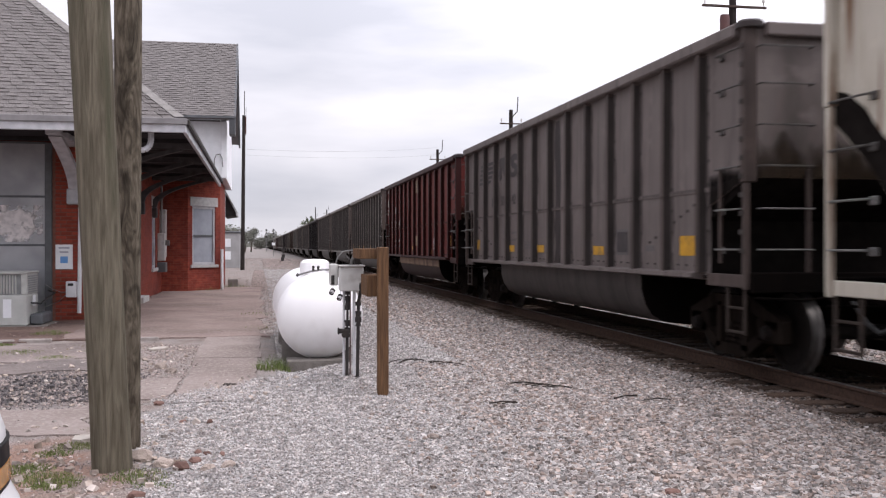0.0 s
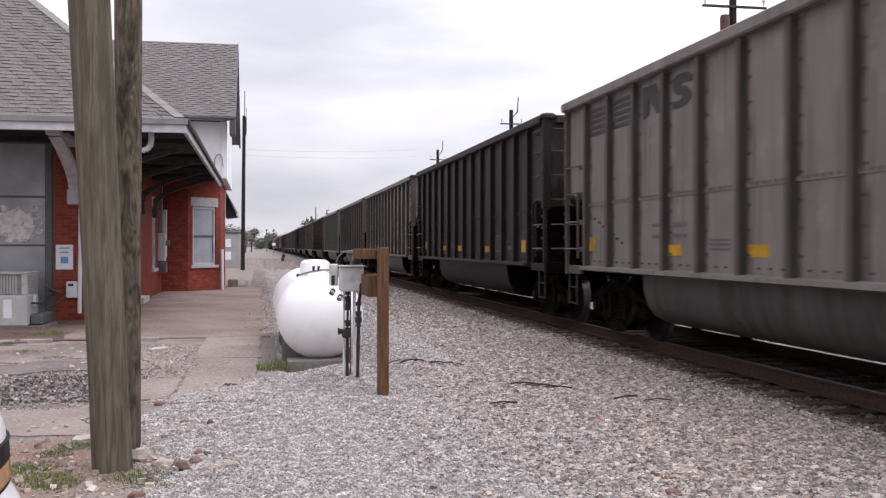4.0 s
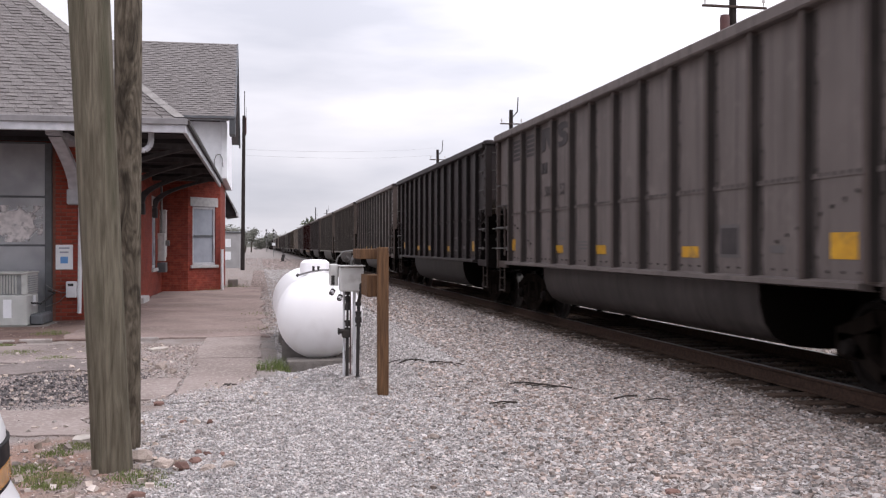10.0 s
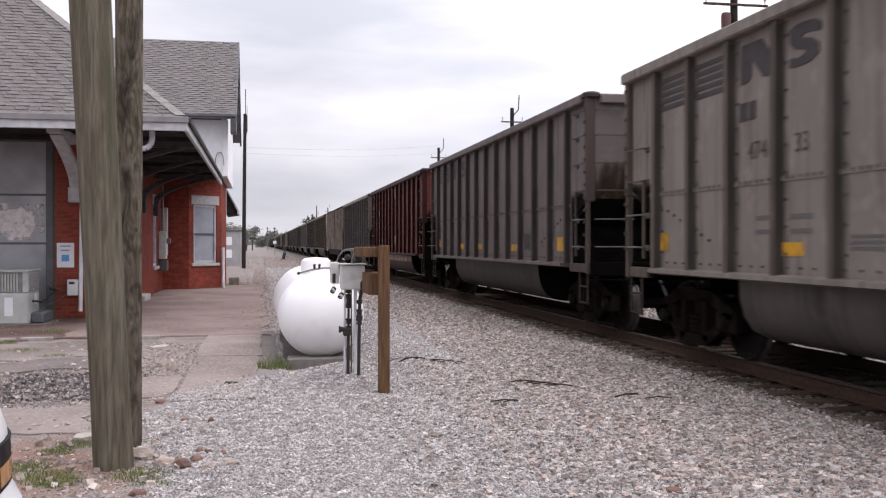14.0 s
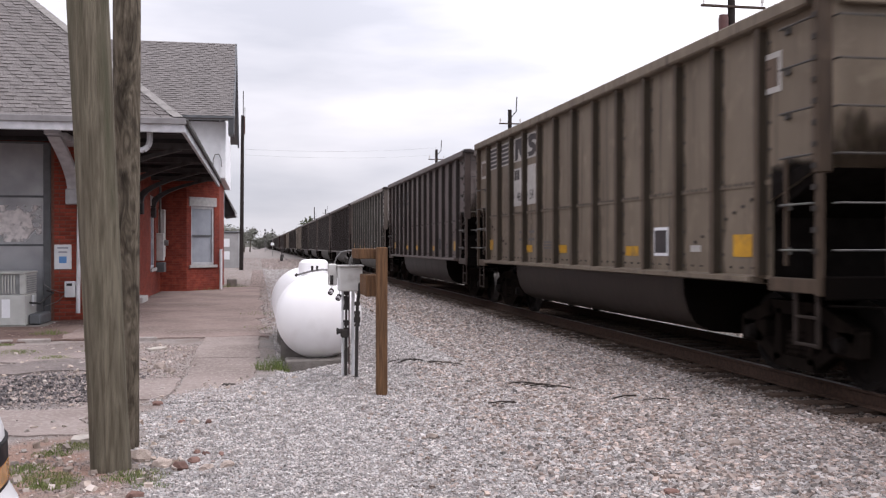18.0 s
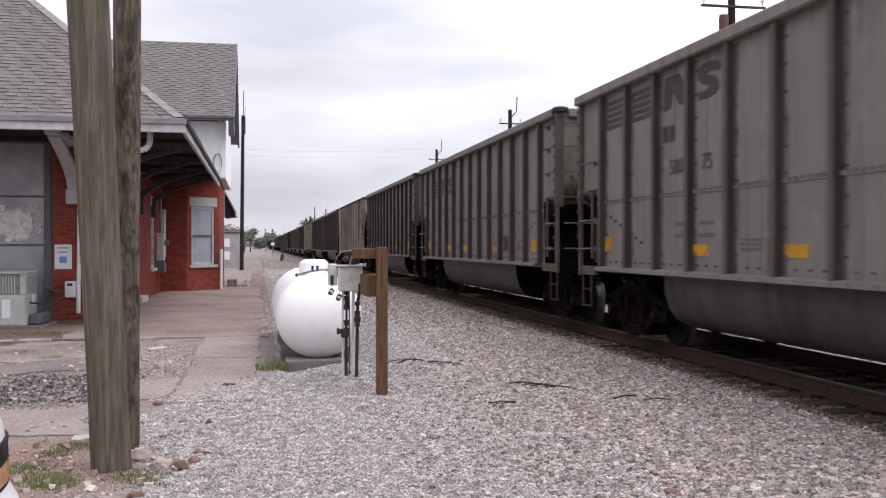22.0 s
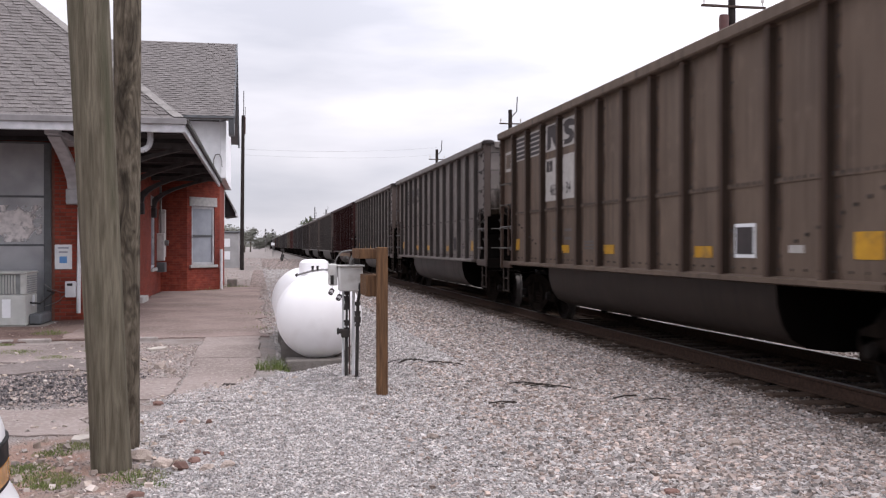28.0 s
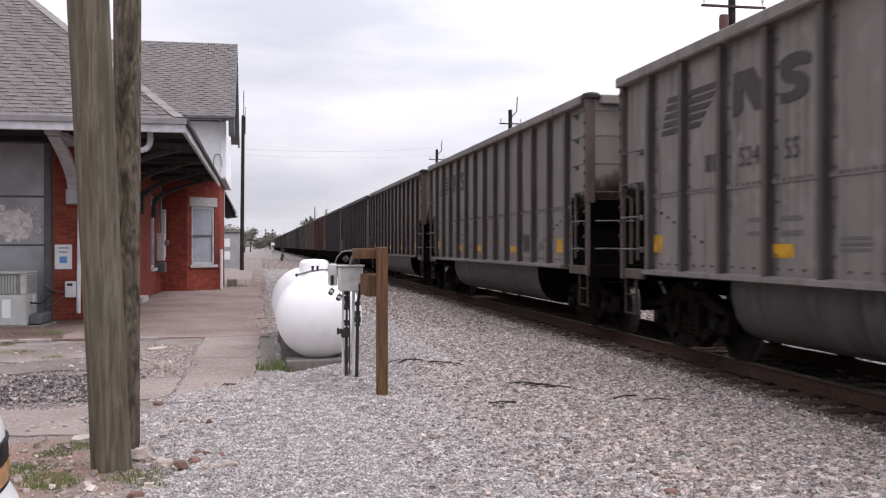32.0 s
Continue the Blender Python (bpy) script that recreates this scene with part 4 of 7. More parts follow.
# Markings lie on the side that faces the camera. Places along the car are metres from its far end.
def mark(car, name, a, b, z0, z1, material, label=""):
    part(name, Geo().box(-SHEET - 0.006, -SHEET - 0.001, HALF - b, HALF - a, z0, z1), material, car, label)


def slant(car, name, pts, material):
    """A flat painted shape from points (metres from the far end, height)."""
    part(name, Geo().prism([(HALF - a, z) for a, z in pts], 0, -SHEET - 0.007, -SHEET - 0.001), material, car)


WORDS = {}


def letter(car, word, a, z, size, material):
    key = (word, size, material.name)
    if key not in WORDS:
        me = text_mesh(word, size)
        me.materials.clear()
        me.materials.append(material)
        WORDS[key] = me
    ob = new("stencilled_number", WORDS[key])
    ob.parent = car
    ob.matrix_basis = Matrix.Translation((-SHEET - 0.010, HALF - a, z)) @ Matrix(((0, 0, -1, 0), (-1, 0, 0, 0), (0, 1, 0, 0), (0, 0, 0, 1)))


def yellows(car):
    for a, w, h0, h1 in ((0.92, 0.45, 1.36, 1.60), (4.20, 0.42, 1.33, 1.47), (6.34, 0.46, 1.33, 1.47), (9.58, 0.48, 1.31, 1.45), (12.87, 0.43, 1.33, 1.58)):
        mark(car, "yellow_panel", a, a + w, h0, h1, YELLOW, "yellow reflective panel")


def placards(car, white=False):
    part("placard", Geo().box(-SHEET - 0.012, -SHEET - 0.001, HALF - 11.04, HALF - 10.66, 1.36, 1.66), DKPRINT, car, "dark square placard holder")
    for a, b, c, d in ((10.62, 11.08, 1.32, 1.36), (10.62, 11.08, 1.66, 1.70), (10.62, 10.66, 1.36, 1.66), (11.04, 11.08, 1.36, 1.66), (10.66, 11.04, 1.40, 1.42)):
        mark(car, "placard_rim", a, b, c, d, PAPER if white else FADE)
    mark(car, "label_plate", 11.76, 12.04, 1.38, 1.46, LTPRINT if white else FADE)
    for k in range(3):
        mark(car, "data_line", 5.42, 5.9, 1.40 + k * 0.055, 1.43 + k * 0.055, FADE)


def panel(p):
    """Where the p-th panel from the far end begins, clear of its rib, in metres from that end."""
    return HALF - (RIB0 + RIBSTEP * (12 - p)) + 0.12


def emblem(car, ink, number="", style="slant", framed=False):
    """Speed lines, two bold shapes and the road number, panel by panel between the ribs."""
    p0, p1, p2, p3 = (panel(k) for k in range(4))
    w = 0.82
    block = framed or style == "block"
    z, tall = (3.23, 0.43) if block else (2.91, 0.49)
    if framed:
        for a, z0 in ((0.22, 3.05), (13.4, 3.05)):
            mark(car, "white_frame", a, a + 0.5, z0, z0 + 0.42, LTPRINT)
            part("frame_centre", Geo().box(-SHEET - 0.010, -SHEET - 0.006, HALF - a - 0.44, HALF - a - 0.06, z0 + 0.06, z0 + 0.36), P_BROWN, car)
        for a in (p0, p1, p2, p3):
            mark(car, "white_field", a, a + w, z - 0.03, z + tall + 0.03, LTPRINT)
        for a in (p2, p3):
            mark(car, "white_field", a, a + w, 2.28, 3.06, LTPRINT)

    def bit(name, pts):
        part(name, Geo().prism([(HALF - a, h) for a, h in pts], 0, -SHEET - 0.011, -SHEET - 0.005), ink, car)
    for k in range(5):
        h0 = z + tall * k / 4.75
        h1 = h0 + tall * 0.135
        if block:
            bit("speed_line", [(p0, h0), (p0 + w, h0), (p0 + w, h1), (p0, h1)])
            bit("speed_line", [(p1, h0), (p1 + w, h0), (p1 + w, h1), (p1, h1)])
        else:
            bit("speed_line", [(p0 + 0.20 + 0.045 * k, h0), (p0 + w, h0), (p0 + w, h1), (p0 + 0.225 + 0.045 * k, h1)])
            bit("speed_line", [(p1, h0), (p1 + 0.30 + 0.115 * k, h0), (p1 + 0.36 + 0.115 * k, h1), (p1, h1)])
    for a, shape in ((p2, [(0.10, 0), (0.22, 0), (0.33, 0.10), (0.35, 0.58), (0.60, 0.04), (0.82, 0.02), (0.82, 0.42), (0.58, 1.0), (0.13, 1.0)]),
                     (p3, [(0.08, 0.90), (0.20, 0.98), (0.36, 1.0), (0.56, 0.96), (0.67, 0.84), (0.66, 0.66), (0.44, 0.72), (0.36, 0.72), (0.32, 0.64), (0.50, 0.56), (0.62, 0.40), (0.62, 0.18), (0.48, 0.03), (0.26, 0.0),
                           (0.09, 0.02), (0.09, 0.24), (0.26, 0.20), (0.37, 0.26), (0.38, 0.33), (0.20, 0.42), (0.10, 0.56)])):
        bit("bold_shape", [(a + u, z + v * tall) for u, v in shape])
    if number:
        words = number.split()
        zn, za, size = (2.38, 2.82, 0.28) if block else (2.34, 2.34, 0.31)
        a0 = p2 + 0.08 if block else p1 + 0.45
        for k in (0.0, 0.20):
            bit("mark_bar", [(a0 + k, za), (a0 + k + 0.15, za), (a0 + k + 0.15, za + 0.20), (a0 + k, za + 0.20)])
        letter(car, words[0], p2 + 0.48, zn, size, ink)
        letter(car, words[1], p3 + 0.32, zn, size, ink)
    for a, wd in ((p2 + 0.44, 0.36), (p3 + 0.10, 0.4)):
        for k in range(2):
            mark(car, "faded_line", a, a + wd, 1.71 - k * 0.15, 1.76 - k * 0.15, FADE)


def clip_band(pts, lo, hi):
    """The part of a flat outline between two places along the car."""
    for edge, sign in ((lo, 1), (hi, -1)):
        out = []
        for i, p in enumerate(pts):
            q = pts[i - 1]
            a, b = sign * (q[0] - edge), sign * (p[0] - edge)
            if (a >= 0) != (b >= 0):
                k = a / (a - b)
                out.append((q[0] + (p[0] - q[0]) * k, q[1] + (p[1] - q[1]) * k))
            if b >= 0:
                out.append(p)
        pts = out
    return pts


def logo_white(car, ink, number, z=2.75):
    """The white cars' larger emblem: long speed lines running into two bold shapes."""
    def bit(pts):
        out = [(HALF - a, zz) for a, zz in pts]
        part("bold_shape", Geo().prism(out, 0, -SHEET - 0.007, -SHEET - 0.001), ink, car)
        for i in range(10):
            y = -6.27 + 1.371 * i
            cut = clip_band(out, y - 0.066, y + 0.066)
            if len(cut) > 2:
                part("shape_on_rib", Geo().prism(cut, 0, -SHEET - 0.115, -SHEET - 0.108), ink, car)
    for k in range(5):
        h = z + k * 0.137
        bit([(1.45, h), (3.30 + 0.045 * k, h), (3.32 + 0.045 * k, h + 0.078), (1.50, h + 0.078)])
    bit([(3.24, z), (3.42, z), (3.56, z + 0.30), (3.68, z + 0.02), (3.95, z + 0.02), (4.02, z + 0.34), (3.98, z + 0.60), (3.84, z + 0.60), (3.80, z + 0.24), (3.66, z + 0.62), (3.42, z + 0.62)])
    bit([(3.94, z + 0.57), (4.10, z + 0.64), (4.30, z + 0.68), (4.52, z + 0.68), (4.70, z + 0.62), (4.77, z + 0.50), (4.75, z + 0.40), (4.50, z + 0.42), (4.44, z + 0.47), (4.34, z + 0.48), (4.24, z + 0.44), (4.28, z + 0.39),
         (4.50, z + 0.36), (4.68, z + 0.29), (4.75, z + 0.19), (4.68, z + 0.06), (4.52, z), (4.30, z - 0.02), (3.94, z + 0.03), (3.94, z + 0.24), (4.14, z + 0.21), (4.28, z + 0.16), (4.40, z + 0.18), (4.36, z + 0.24), (4.12, z + 0.28), (3.96, z + 0.36)])
    for a in (3.36, 3.60):
        bit([(a, 2.22), (a + 0.17, 2.22), (a + 0.17, 2.44), (a, 2.44)])
    w = number.split()
    letter(car, w[0], 3.55, 1.72, 0.36, ink)
    letter(car, w[1], 4.62, 1.72, 0.36, ink)
    mark(car, "yellow_panel", 1.55, 2.1, 1.56, 1.70, YELLOW, "yellow reflective panel")
    for a, b in ((4.5, 5.0), (6.9, 7.4), (9.6, 10.1)):
        mark(car, "yellow_panel", a, b, 1.24, 1.37, YELLOW, "yellow reflective panel")
    for a, b, c, d in ((11.22, 11.62, 1.28, 1.31), (11.22, 11.62, 1.62, 1.65), (11.22, 11.25, 1.31, 1.62), (11.59, 11.62, 1.31, 1.62), (11.40, 11.43, 1.31, 1.62)):
        mark(car, "placard_rim", a, b, c, d, DKPRINT)
    mark(car, "yellow_panel", 12.7, 13.1, 1.52, 1.7, YELLOW, "yellow reflective panel")
    for k in range(3):
        mark(car, "data_line", 12.50, 13.15, 1.98 + 0.11 * k, 2.03 + 0.11 * k, LETTERGRAY)
    letter(car, "TOP", 12.83, 3.17, 0.50, ink)
    letter(car, "GON", 12.83, 2.66, 0.50, ink)


def marks_red(car, number):
    """A ring-and-rail emblem of cream shapes, a road number and data lines."""
    g = Geo()
    for r0, r1 in ((0.30, 0.40), (0.16, 0.24)):
        for i in range(10):
            a0, a1 = math.pi * (1.0 - i / 10), math.pi * (1.0 - (i + 1) / 10)
            quad = [(HALF - (0.5 - r * math.cos(a)), 3.05 + r * math.sin(a)) for r, a in ((r0, a0), (r1, a0), (r1, a1), (r0, a1))]
            g.prism(quad, 0, -SHEET - 0.007, -SHEET - 0.001)
    for h in (2.72, 2.86):
        g.prism([(HALF - 0.12, h), (HALF - 0.60, h + 0.05), (HALF - 0.60, h + 0.13), (HALF - 0.12, h + 0.08)], 0, -SHEET - 0.007, -SHEET - 0.001)
    part("cream_emblem", g, LTPRINT, car, "cream ring emblem")
    mark(car, "mark_bar", 0.15, 0.72, 3.62, 3.72, LTPRINT)
    mark(car, "mark_bar", 2.30, 2.46, 2.72, 2.98, LTPRINT)
    mark(car, "mark_bar", 2.56, 2.74, 2.72, 2.98, LTPRINT)
    for w, a in zip(number.split(), (1.50, 2.50, 3.55)):
        letter(car, w, a, 2.16, 0.40, LTPRINT)
    for a, w in ((2.3, 0.45), (3.3, 0.5)):
        for k in range(2):
            mark(car, "data_line", a, a + w, 1.62 - k * 0.2, 1.70 - k * 0.2, FADE if k else LTPRINT)
    for k in range(4):
        mark(car, "data_line", 0.98, 1.06, 1.35 + 0.14 * k, 1.44 + 0.14 * k, LTPRINT)
    for a, b, c, d in ((1.35, 1.75, 1.78, 2.0), (4.8, 5.2, 1.2, 1.34), (6.6, 7.0, 1.33, 1.45), (10.0, 10.5, 1.2, 1.34), (13.1, 13.65, 1.45, 1.75)):
        mark(car, "yellow_panel", a, b, c, d, YELLOW, "yellow panel")
    mark(car, "tan_sheet", panel(6), panel(6) + 0.82, 1.46, 1.80, TANBAND, "tan painted panel")
    mark(car, "tan_sheet", panel(6), panel(6) + 0.82, 3.26, 3.69, TANBAND, "tan painted panel")
    for k in range(4):
        part("data_line", Geo().box(-SHEET - 0.010, -SHEET - 0.006, HALF - panel(6) - 0.7, HALF - panel(6) - 0.08, 3.32 + 0.09 * k, 3.345 + 0.09 * k), DKPRINT, car)
    for a, b, c, d in ((10.92, 11.42, 1.34, 1.38), (10.92, 11.42, 1.66, 1.70), (10.92, 10.96, 1.38, 1.66), (11.38, 11.42, 1.38, 1.66), (11.15, 11.19, 1.38, 1.66)):
        mark(car, "placard_rim", a, b, c, d, PAPER)
    for k in range(3):
        mark(car, "data_line", 13.1, 13.6, 1.80 + 0.07 * k, 1.84 + 0.07 * k, LTPRINT)
    part("tan_stripe", Geo().prism([(-1.436, 1.03), (-1.432, 0.83), (-1.395, 0.80), (-1.38, 1.03)], 1, -4.02, 4.22), TANBAND, car, "worn tan band along the tub")


GRAYS = "weathered gray ribbed bathtub coal car with yellow panels"
PROTO = {
    "gray": gondola(P_GRAY, GRAYS),
    "light": gondola(P_LIGHT, "light gray ribbed bathtub coal car with dark markings"),
    "tan": gondola(P_TAN, "dusty gray-tan ribbed bathtub coal car with dark markings"),
    "dark": gondola(P_DARK, "soot-black ribbed bathtub coal car with yellow panels"),
    "pale": gondola(P_PALE, "pale gray ribbed bathtub coal car with dark markings"),
    "brown": gondola(P_BROWN, "dusty brown coal car with white-framed markings"),
    "olive": gondola(P_OLIVE, "dusty olive-tan coal car with white-framed markings"),
    "red": gondola(P_RED, "oxide red bathtub coal car with cream emblem"),
    "white": top_gondola(P_WHITE, "rust-streaked dirty white coal car with dark emblem"),
    "fgray": far_gondola(P_FAR, "weathered gray coal car in the train's far tail"),
    "fdark": far_gondola(P_DARK, "soot-black coal car in the train's far tail"),
    "ftan": far_gondola(P_FARTAN, "dusty gray-tan coal car in the train's far tail"),
    "fred": far_gondola(P_FARRED, "oxide red coal car in the train's far tail"),
}
# car's place in the train, paint, emblem, road number, trim of its place in metres
ROSTER = [
    (-27, "gray", "slant", "", 1.2), (-26, "white", "", "221 140", 1.2), (-25, "gray", "slant", "503 42", 1.25), (-24, "red", "", "50 78 40", 1.0), (-23, "light", "slant", "514 02", 0.85),
    (-22, "light", "slant", "513 99", 0.56), (-21, "light", "block", "", 0.3), (-20, "dark", "", "", 0.1), (-19, "light", "block", "502 33", 0.0), (-18, "light", "block", "485 54", -0.1), (-17, "pale", "slant", "511 08", 0.05),
    (-16, "brown", "block", "452 11", 0.13), (-15, "tan", "block", "474 89", 0.33), (-14, "gray", "block", "500 52", 0.08), (-13, "dark", "", "", -0.35), (-12, "light", "slant", "504 77", -0.48), (-11, "tan", "slant", "533 60", -0.5),
    (-10, "tan", "block", "474 33", -0.34), (-9, "gray", "block", "", -0.1), (-8, "red", "", "50 73 12", 0.0), (-7, "light", "block", "504 47", -0.1), (-6, "white", "", "221 916", -0.1), (-5, "olive", "block", "465 54", 0.48),
    (-4, "gray", "slant", "527 15", 0.35), (-3, "pale", "block", "474 73", 0.47), (-2, "gray", "slant", "504 84", 0.3), (-1, "light", "block", "500 75", 0.21), (0, "light", "slant", "508 79", -0.05), (1, "gray", "block", "500 16", -0.23),
    (2, "white", "", "44 695", 0.1), (3, "gray", "block", "", 0.37), (4, "gray", "slant", "", 0.37), (5, "white", "", "212 005", 0.35), (6, "brown", "block", "465 34", 0.38), (7, "light", "slant", "523 90", 0.37),
    (8, "light", "slant", "534 69", 0.25), (9, "red", "", "50 74 73", 0.26), (10, "light", "slant", "524 55", 0.49), (11, "light", "slant", "", 0.5), (12, "gray", "", "", 0.5),
]
tail = "fdark fdark fred ftan fgray fdark fgray fgray ftan fdark fgray fred fgray fdark ftan fgray fgray fdark fgray ftan".split()
ROSTER += [(13 + i, k, "", "", 0.5) for i, k in enumerate(tail)]
CARS = []
for place, kind, style, number, trim in ROSTER:
    proto = PROTO[kind]
    used = proto in [c for c, _ in CARS]
    car = copy_thing(proto, pose(TRACK_X, 0, 0)) if used else proto
    CARS.append((car, 427.9 - HALF - 0.06 + PITCH_M * place + trim))
def drips(car, a, b, z0, z1, material, seed, name="dark_drip", label="dark run of dirt"):
    """An uneven vertical smear on the side sheet."""
    rnd = random.Random(seed)
    n = 8
    left = [(a + rnd.uniform(0, 0.3) * (b - a), z0 + (z1 - z0) * k / n) for k in range(n + 1)]
    right = [(b - rnd.uniform(0, 0.3) * (b - a), z0 + (z1 - z0) * k / n) for k in range(n, -1, -1)]
    part(name, Geo().prism([(HALF - x, z) for x, z in left + right], 0, -SHEET - 0.004, -SHEET - 0.0005), material, car, label)


def black_half(car):
    """Black paint over the lower half, with an uneven upper edge, panel by panel and on the ribs."""
    for p in range(-1, 13):
        a = panel(p) if p >= 0 else 0.15
        w = 0.82 if 0 <= p < 12 else 0.6
        z0 = 1.16 if 0 <= p < 12 else 2.3
        part("black_field", Geo().box(-SHEET - 0.0046, -SHEET - 0.0005, HALF - a - w, HALF - a, z0, 2.95), SOOT_SIDE, car, "black soot over the lower half")
    for i in range(13):
        y = RIB0 + RIBSTEP * i
        part("black_field", Geo().box(-SHEET - 0.089, -SHEET - 0.083, y - 0.047, y + 0.047, 1.14, 2.95), SOOT_SIDE, car)


def scrawl(car, a, material, seed):
    """Loose sprayed loops and strokes."""
    rnd = random.Random(seed)
    g = Geo()
    for k in range(5):
        x, z = a + rnd.uniform(0, 0.7), rnd.uniform(1.45, 1.95)
        for q in range(7):
            x2, z2 = x + rnd.uniform(-0.2, 0.2), min(2.05, max(1.3, z + rnd.uniform(-0.25, 0.25)))
            d = Vector((x2 - x, z2 - z)).normalized() * 0.014
            g.prism([(HALF - x - d.y, z + d.x), (HALF - x2 - d.y, z2 + d.x), (HALF - x2 + d.y, z2 - d.x), (HALF - x + d.y, z - d.x)], 0, -SHEET - 0.004 - 0.0002 * q, -SHEET - 0.001)
            x, z = x2, z2
    tagged(part("sprayed_scrawl", g, material, car, "faint sprayed scrawl"), kind="stuff")


REDSPRAY = mat("red_spray", (0.28, 0.10, 0.085), (0.20, 0.09, 0.08), 6, 0.7)
PALESPRAY = mat("pale_spray", (0.36, 0.34, 0.33), (0.27, 0.255, 0.25), 5, 0.7)
PINK = mat("pink_daub", (0.32, 0.17, 0.15), (0.25, 0.13, 0.11), 6, 0.7)
for (car, start), (place, kind, style, number, trim) in zip(CARS, ROSTER):
    if kind in ("gray", "light", "pale", "tan", "dark", "brown", "olive"):
        yellows(car)
        placards(car, kind in ("brown", "olive") or place in (-22, -11, -3))
        if style:
            emblem(car, DKPRINT, number, style, framed=kind in ("brown", "olive"))
    elif kind == "white":
        logo_white(car, DKPRINT, number)
    elif kind == "red":
        marks_red(car, number)
    if place == -16:
        black_half(car)
    if place in (-12, 8):
        drips(car, panel(4) - 0.02, panel(4) + 0.30, 1.2, 3.45, P_DARK, place + 50)
        drips(car, panel(4) + 0.36, panel(4) + 0.56, 1.5, 3.3, HAZES[P_LIGHT.name], place + 51)
    if place in (-25, -18):
        drips(car, panel(4 + place % 3) + 0.05, panel(4 + place % 3) + 0.5, 1.15, 3.7, P_DARK, place + 80)
    if place == -23:
        for k in range(3):
            drips(car, panel(4 + k) + 0.2, panel(4 + k) + 0.62, 1.3, 3.0 - 0.5 * k, PALESPRAY, 60 + k, "pale_smear", "pale whitish smear")
    if place == -17:
        for k in range(4):
            drips(car, panel(2 + 2 * k) + 0.1, panel(2 + 2 * k) + 0.7, 1.5, 1.85, PALESPRAY, 70 + k, "pale_smear", "pale whitish smear")
    if place == -3:
        for k in (4, 5, 7):
            scrawl(car, panel(k), REDSPRAY, k)
        scrawl(car, panel(8), PALESPRAY, 9)
    if place == -7:
        part("pink_daub", Geo().prism([(HALF - 5.2 + 0.42 * math.cos(q * 0.4), 0.80 + 0.14 * math.sin(q * 0.4)) for q in range(16)], 0, -1.43, -1.405), PINK, car, "pinkish oval daub on the tub")


def motions():
    """The train rolls towards the camera at an even speed; wheels turn while they pass near."""
    for car, start in CARS:
        walk(car, [(0, pose(TRACK_X, start, 0)), (32, pose(TRACK_X, start - SPEED * 32, 0))])
        wheels = [w for t in car.children if t.name.startswith("truck") for w in t.children if w.name.startswith("wheelset")]
        if not wheels:
            continue
        t0 = max(0.0, (start - 55.0) / SPEED)
        t1 = min(32.0, (start + 12.0) / SPEED)
        if t1 <= t0 + 0.1:
            continue
        f0, f1 = int(t0 * FPS), int(t1 * FPS)
        times = sorted({0.0, 32.0} | {f / FPS for f in range(f0, f1 + 1)})
        for w in wheels:
            y = w.location.y
            rows = []
            for t in times:
                roll = math.degrees(SPEED * (min(max(t, f0 / FPS), f1 / FPS) - f0 / FPS) / 0.457)
                rows.append((t, pose(0, y, 0.457, roll % 360, 0, 0)))
            walk(w, rows)


# ---- depot ----
FRONT, SIDE_X, EAVE_X, EAVE_Y, EAVE_Z, WEST, BACK = 20.0, -3.06, -1.23, 17.0, 3.58, -13.0, 45.0


def wall_box(name, x0, x1, y0, y1, z0, z1, label, material=None, b=0.0):
    return tagged(part(name, Geo().box(x0, x1, y0, y1, z0, z1, b), material or BRICKW), label, "wall", kind="structure")


# front wall, with the wide door's opening
wall_s = wall_box("wall_south", -3.94, SIDE_X, FRONT, FRONT + 0.35, -0.1, 3.75, "red brick front wall of the depot", MORTAR)
wall_box("wall_south_lintel", WEST, -3.94, FRONT + 0.05, FRONT + 0.35, 3.45, 3.75, "dark beam over the wide door")
wall_box("wall_south_far", WEST, -8.4, FRONT, FRONT + 0.35, -0.1, 3.45, "red brick front wall of the depot")
# side wall with a door and a window opening
sx0, sx1 = SIDE_X - 0.35, SIDE_X
for n_, y0, y1, z0, z1 in (("wall_east", FRONT + 0.35, 25.6, -0.1, 3.9), ("wall_east_over_door", 25.6, 26.7, 2.75, 3.9), ("wall_east_pier", 26.7, 29.5, -0.1, 3.9),
                           ("wall_east_over_window", 29.5, 30.7, 2.62, 3.9), ("wall_east_under_window", 29.5, 30.7, -0.1, 0.8), ("wall_east_end", 30.7, BACK, -0.1, 3.9)):
    wall_box(n_, sx0, sx1, y0, y1, z0, z1, "red brick track-side wall of the depot")
wall_box("wall_north", WEST, -0.4 + SIDE_X, BACK - 0.35, BACK, -0.1, 3.9, "plain back wall of the depot")
wall_box("wall_west", WEST - 0.35, WEST, FRONT, BACK, -0.1, 3.9, "plain far wall of the depot")
tagged(part("floor", Geo().box(WEST, SIDE_X - 0.35, FRONT + 0.35, BACK - 0.35, -0.05, 0.02), CONC), "plain concrete floor inside the depot", "floor", kind="structure")

d1 = thing("door_1", "dark-painted closed door in the brick side wall", "door", kind="structure")
part("door_leaf", Geo().box(SIDE_X - 0.2, SIDE_X - 0.15, 25.66, 26.64, 0.0, 2.1, 0.005), GRAYTRIM, d1)
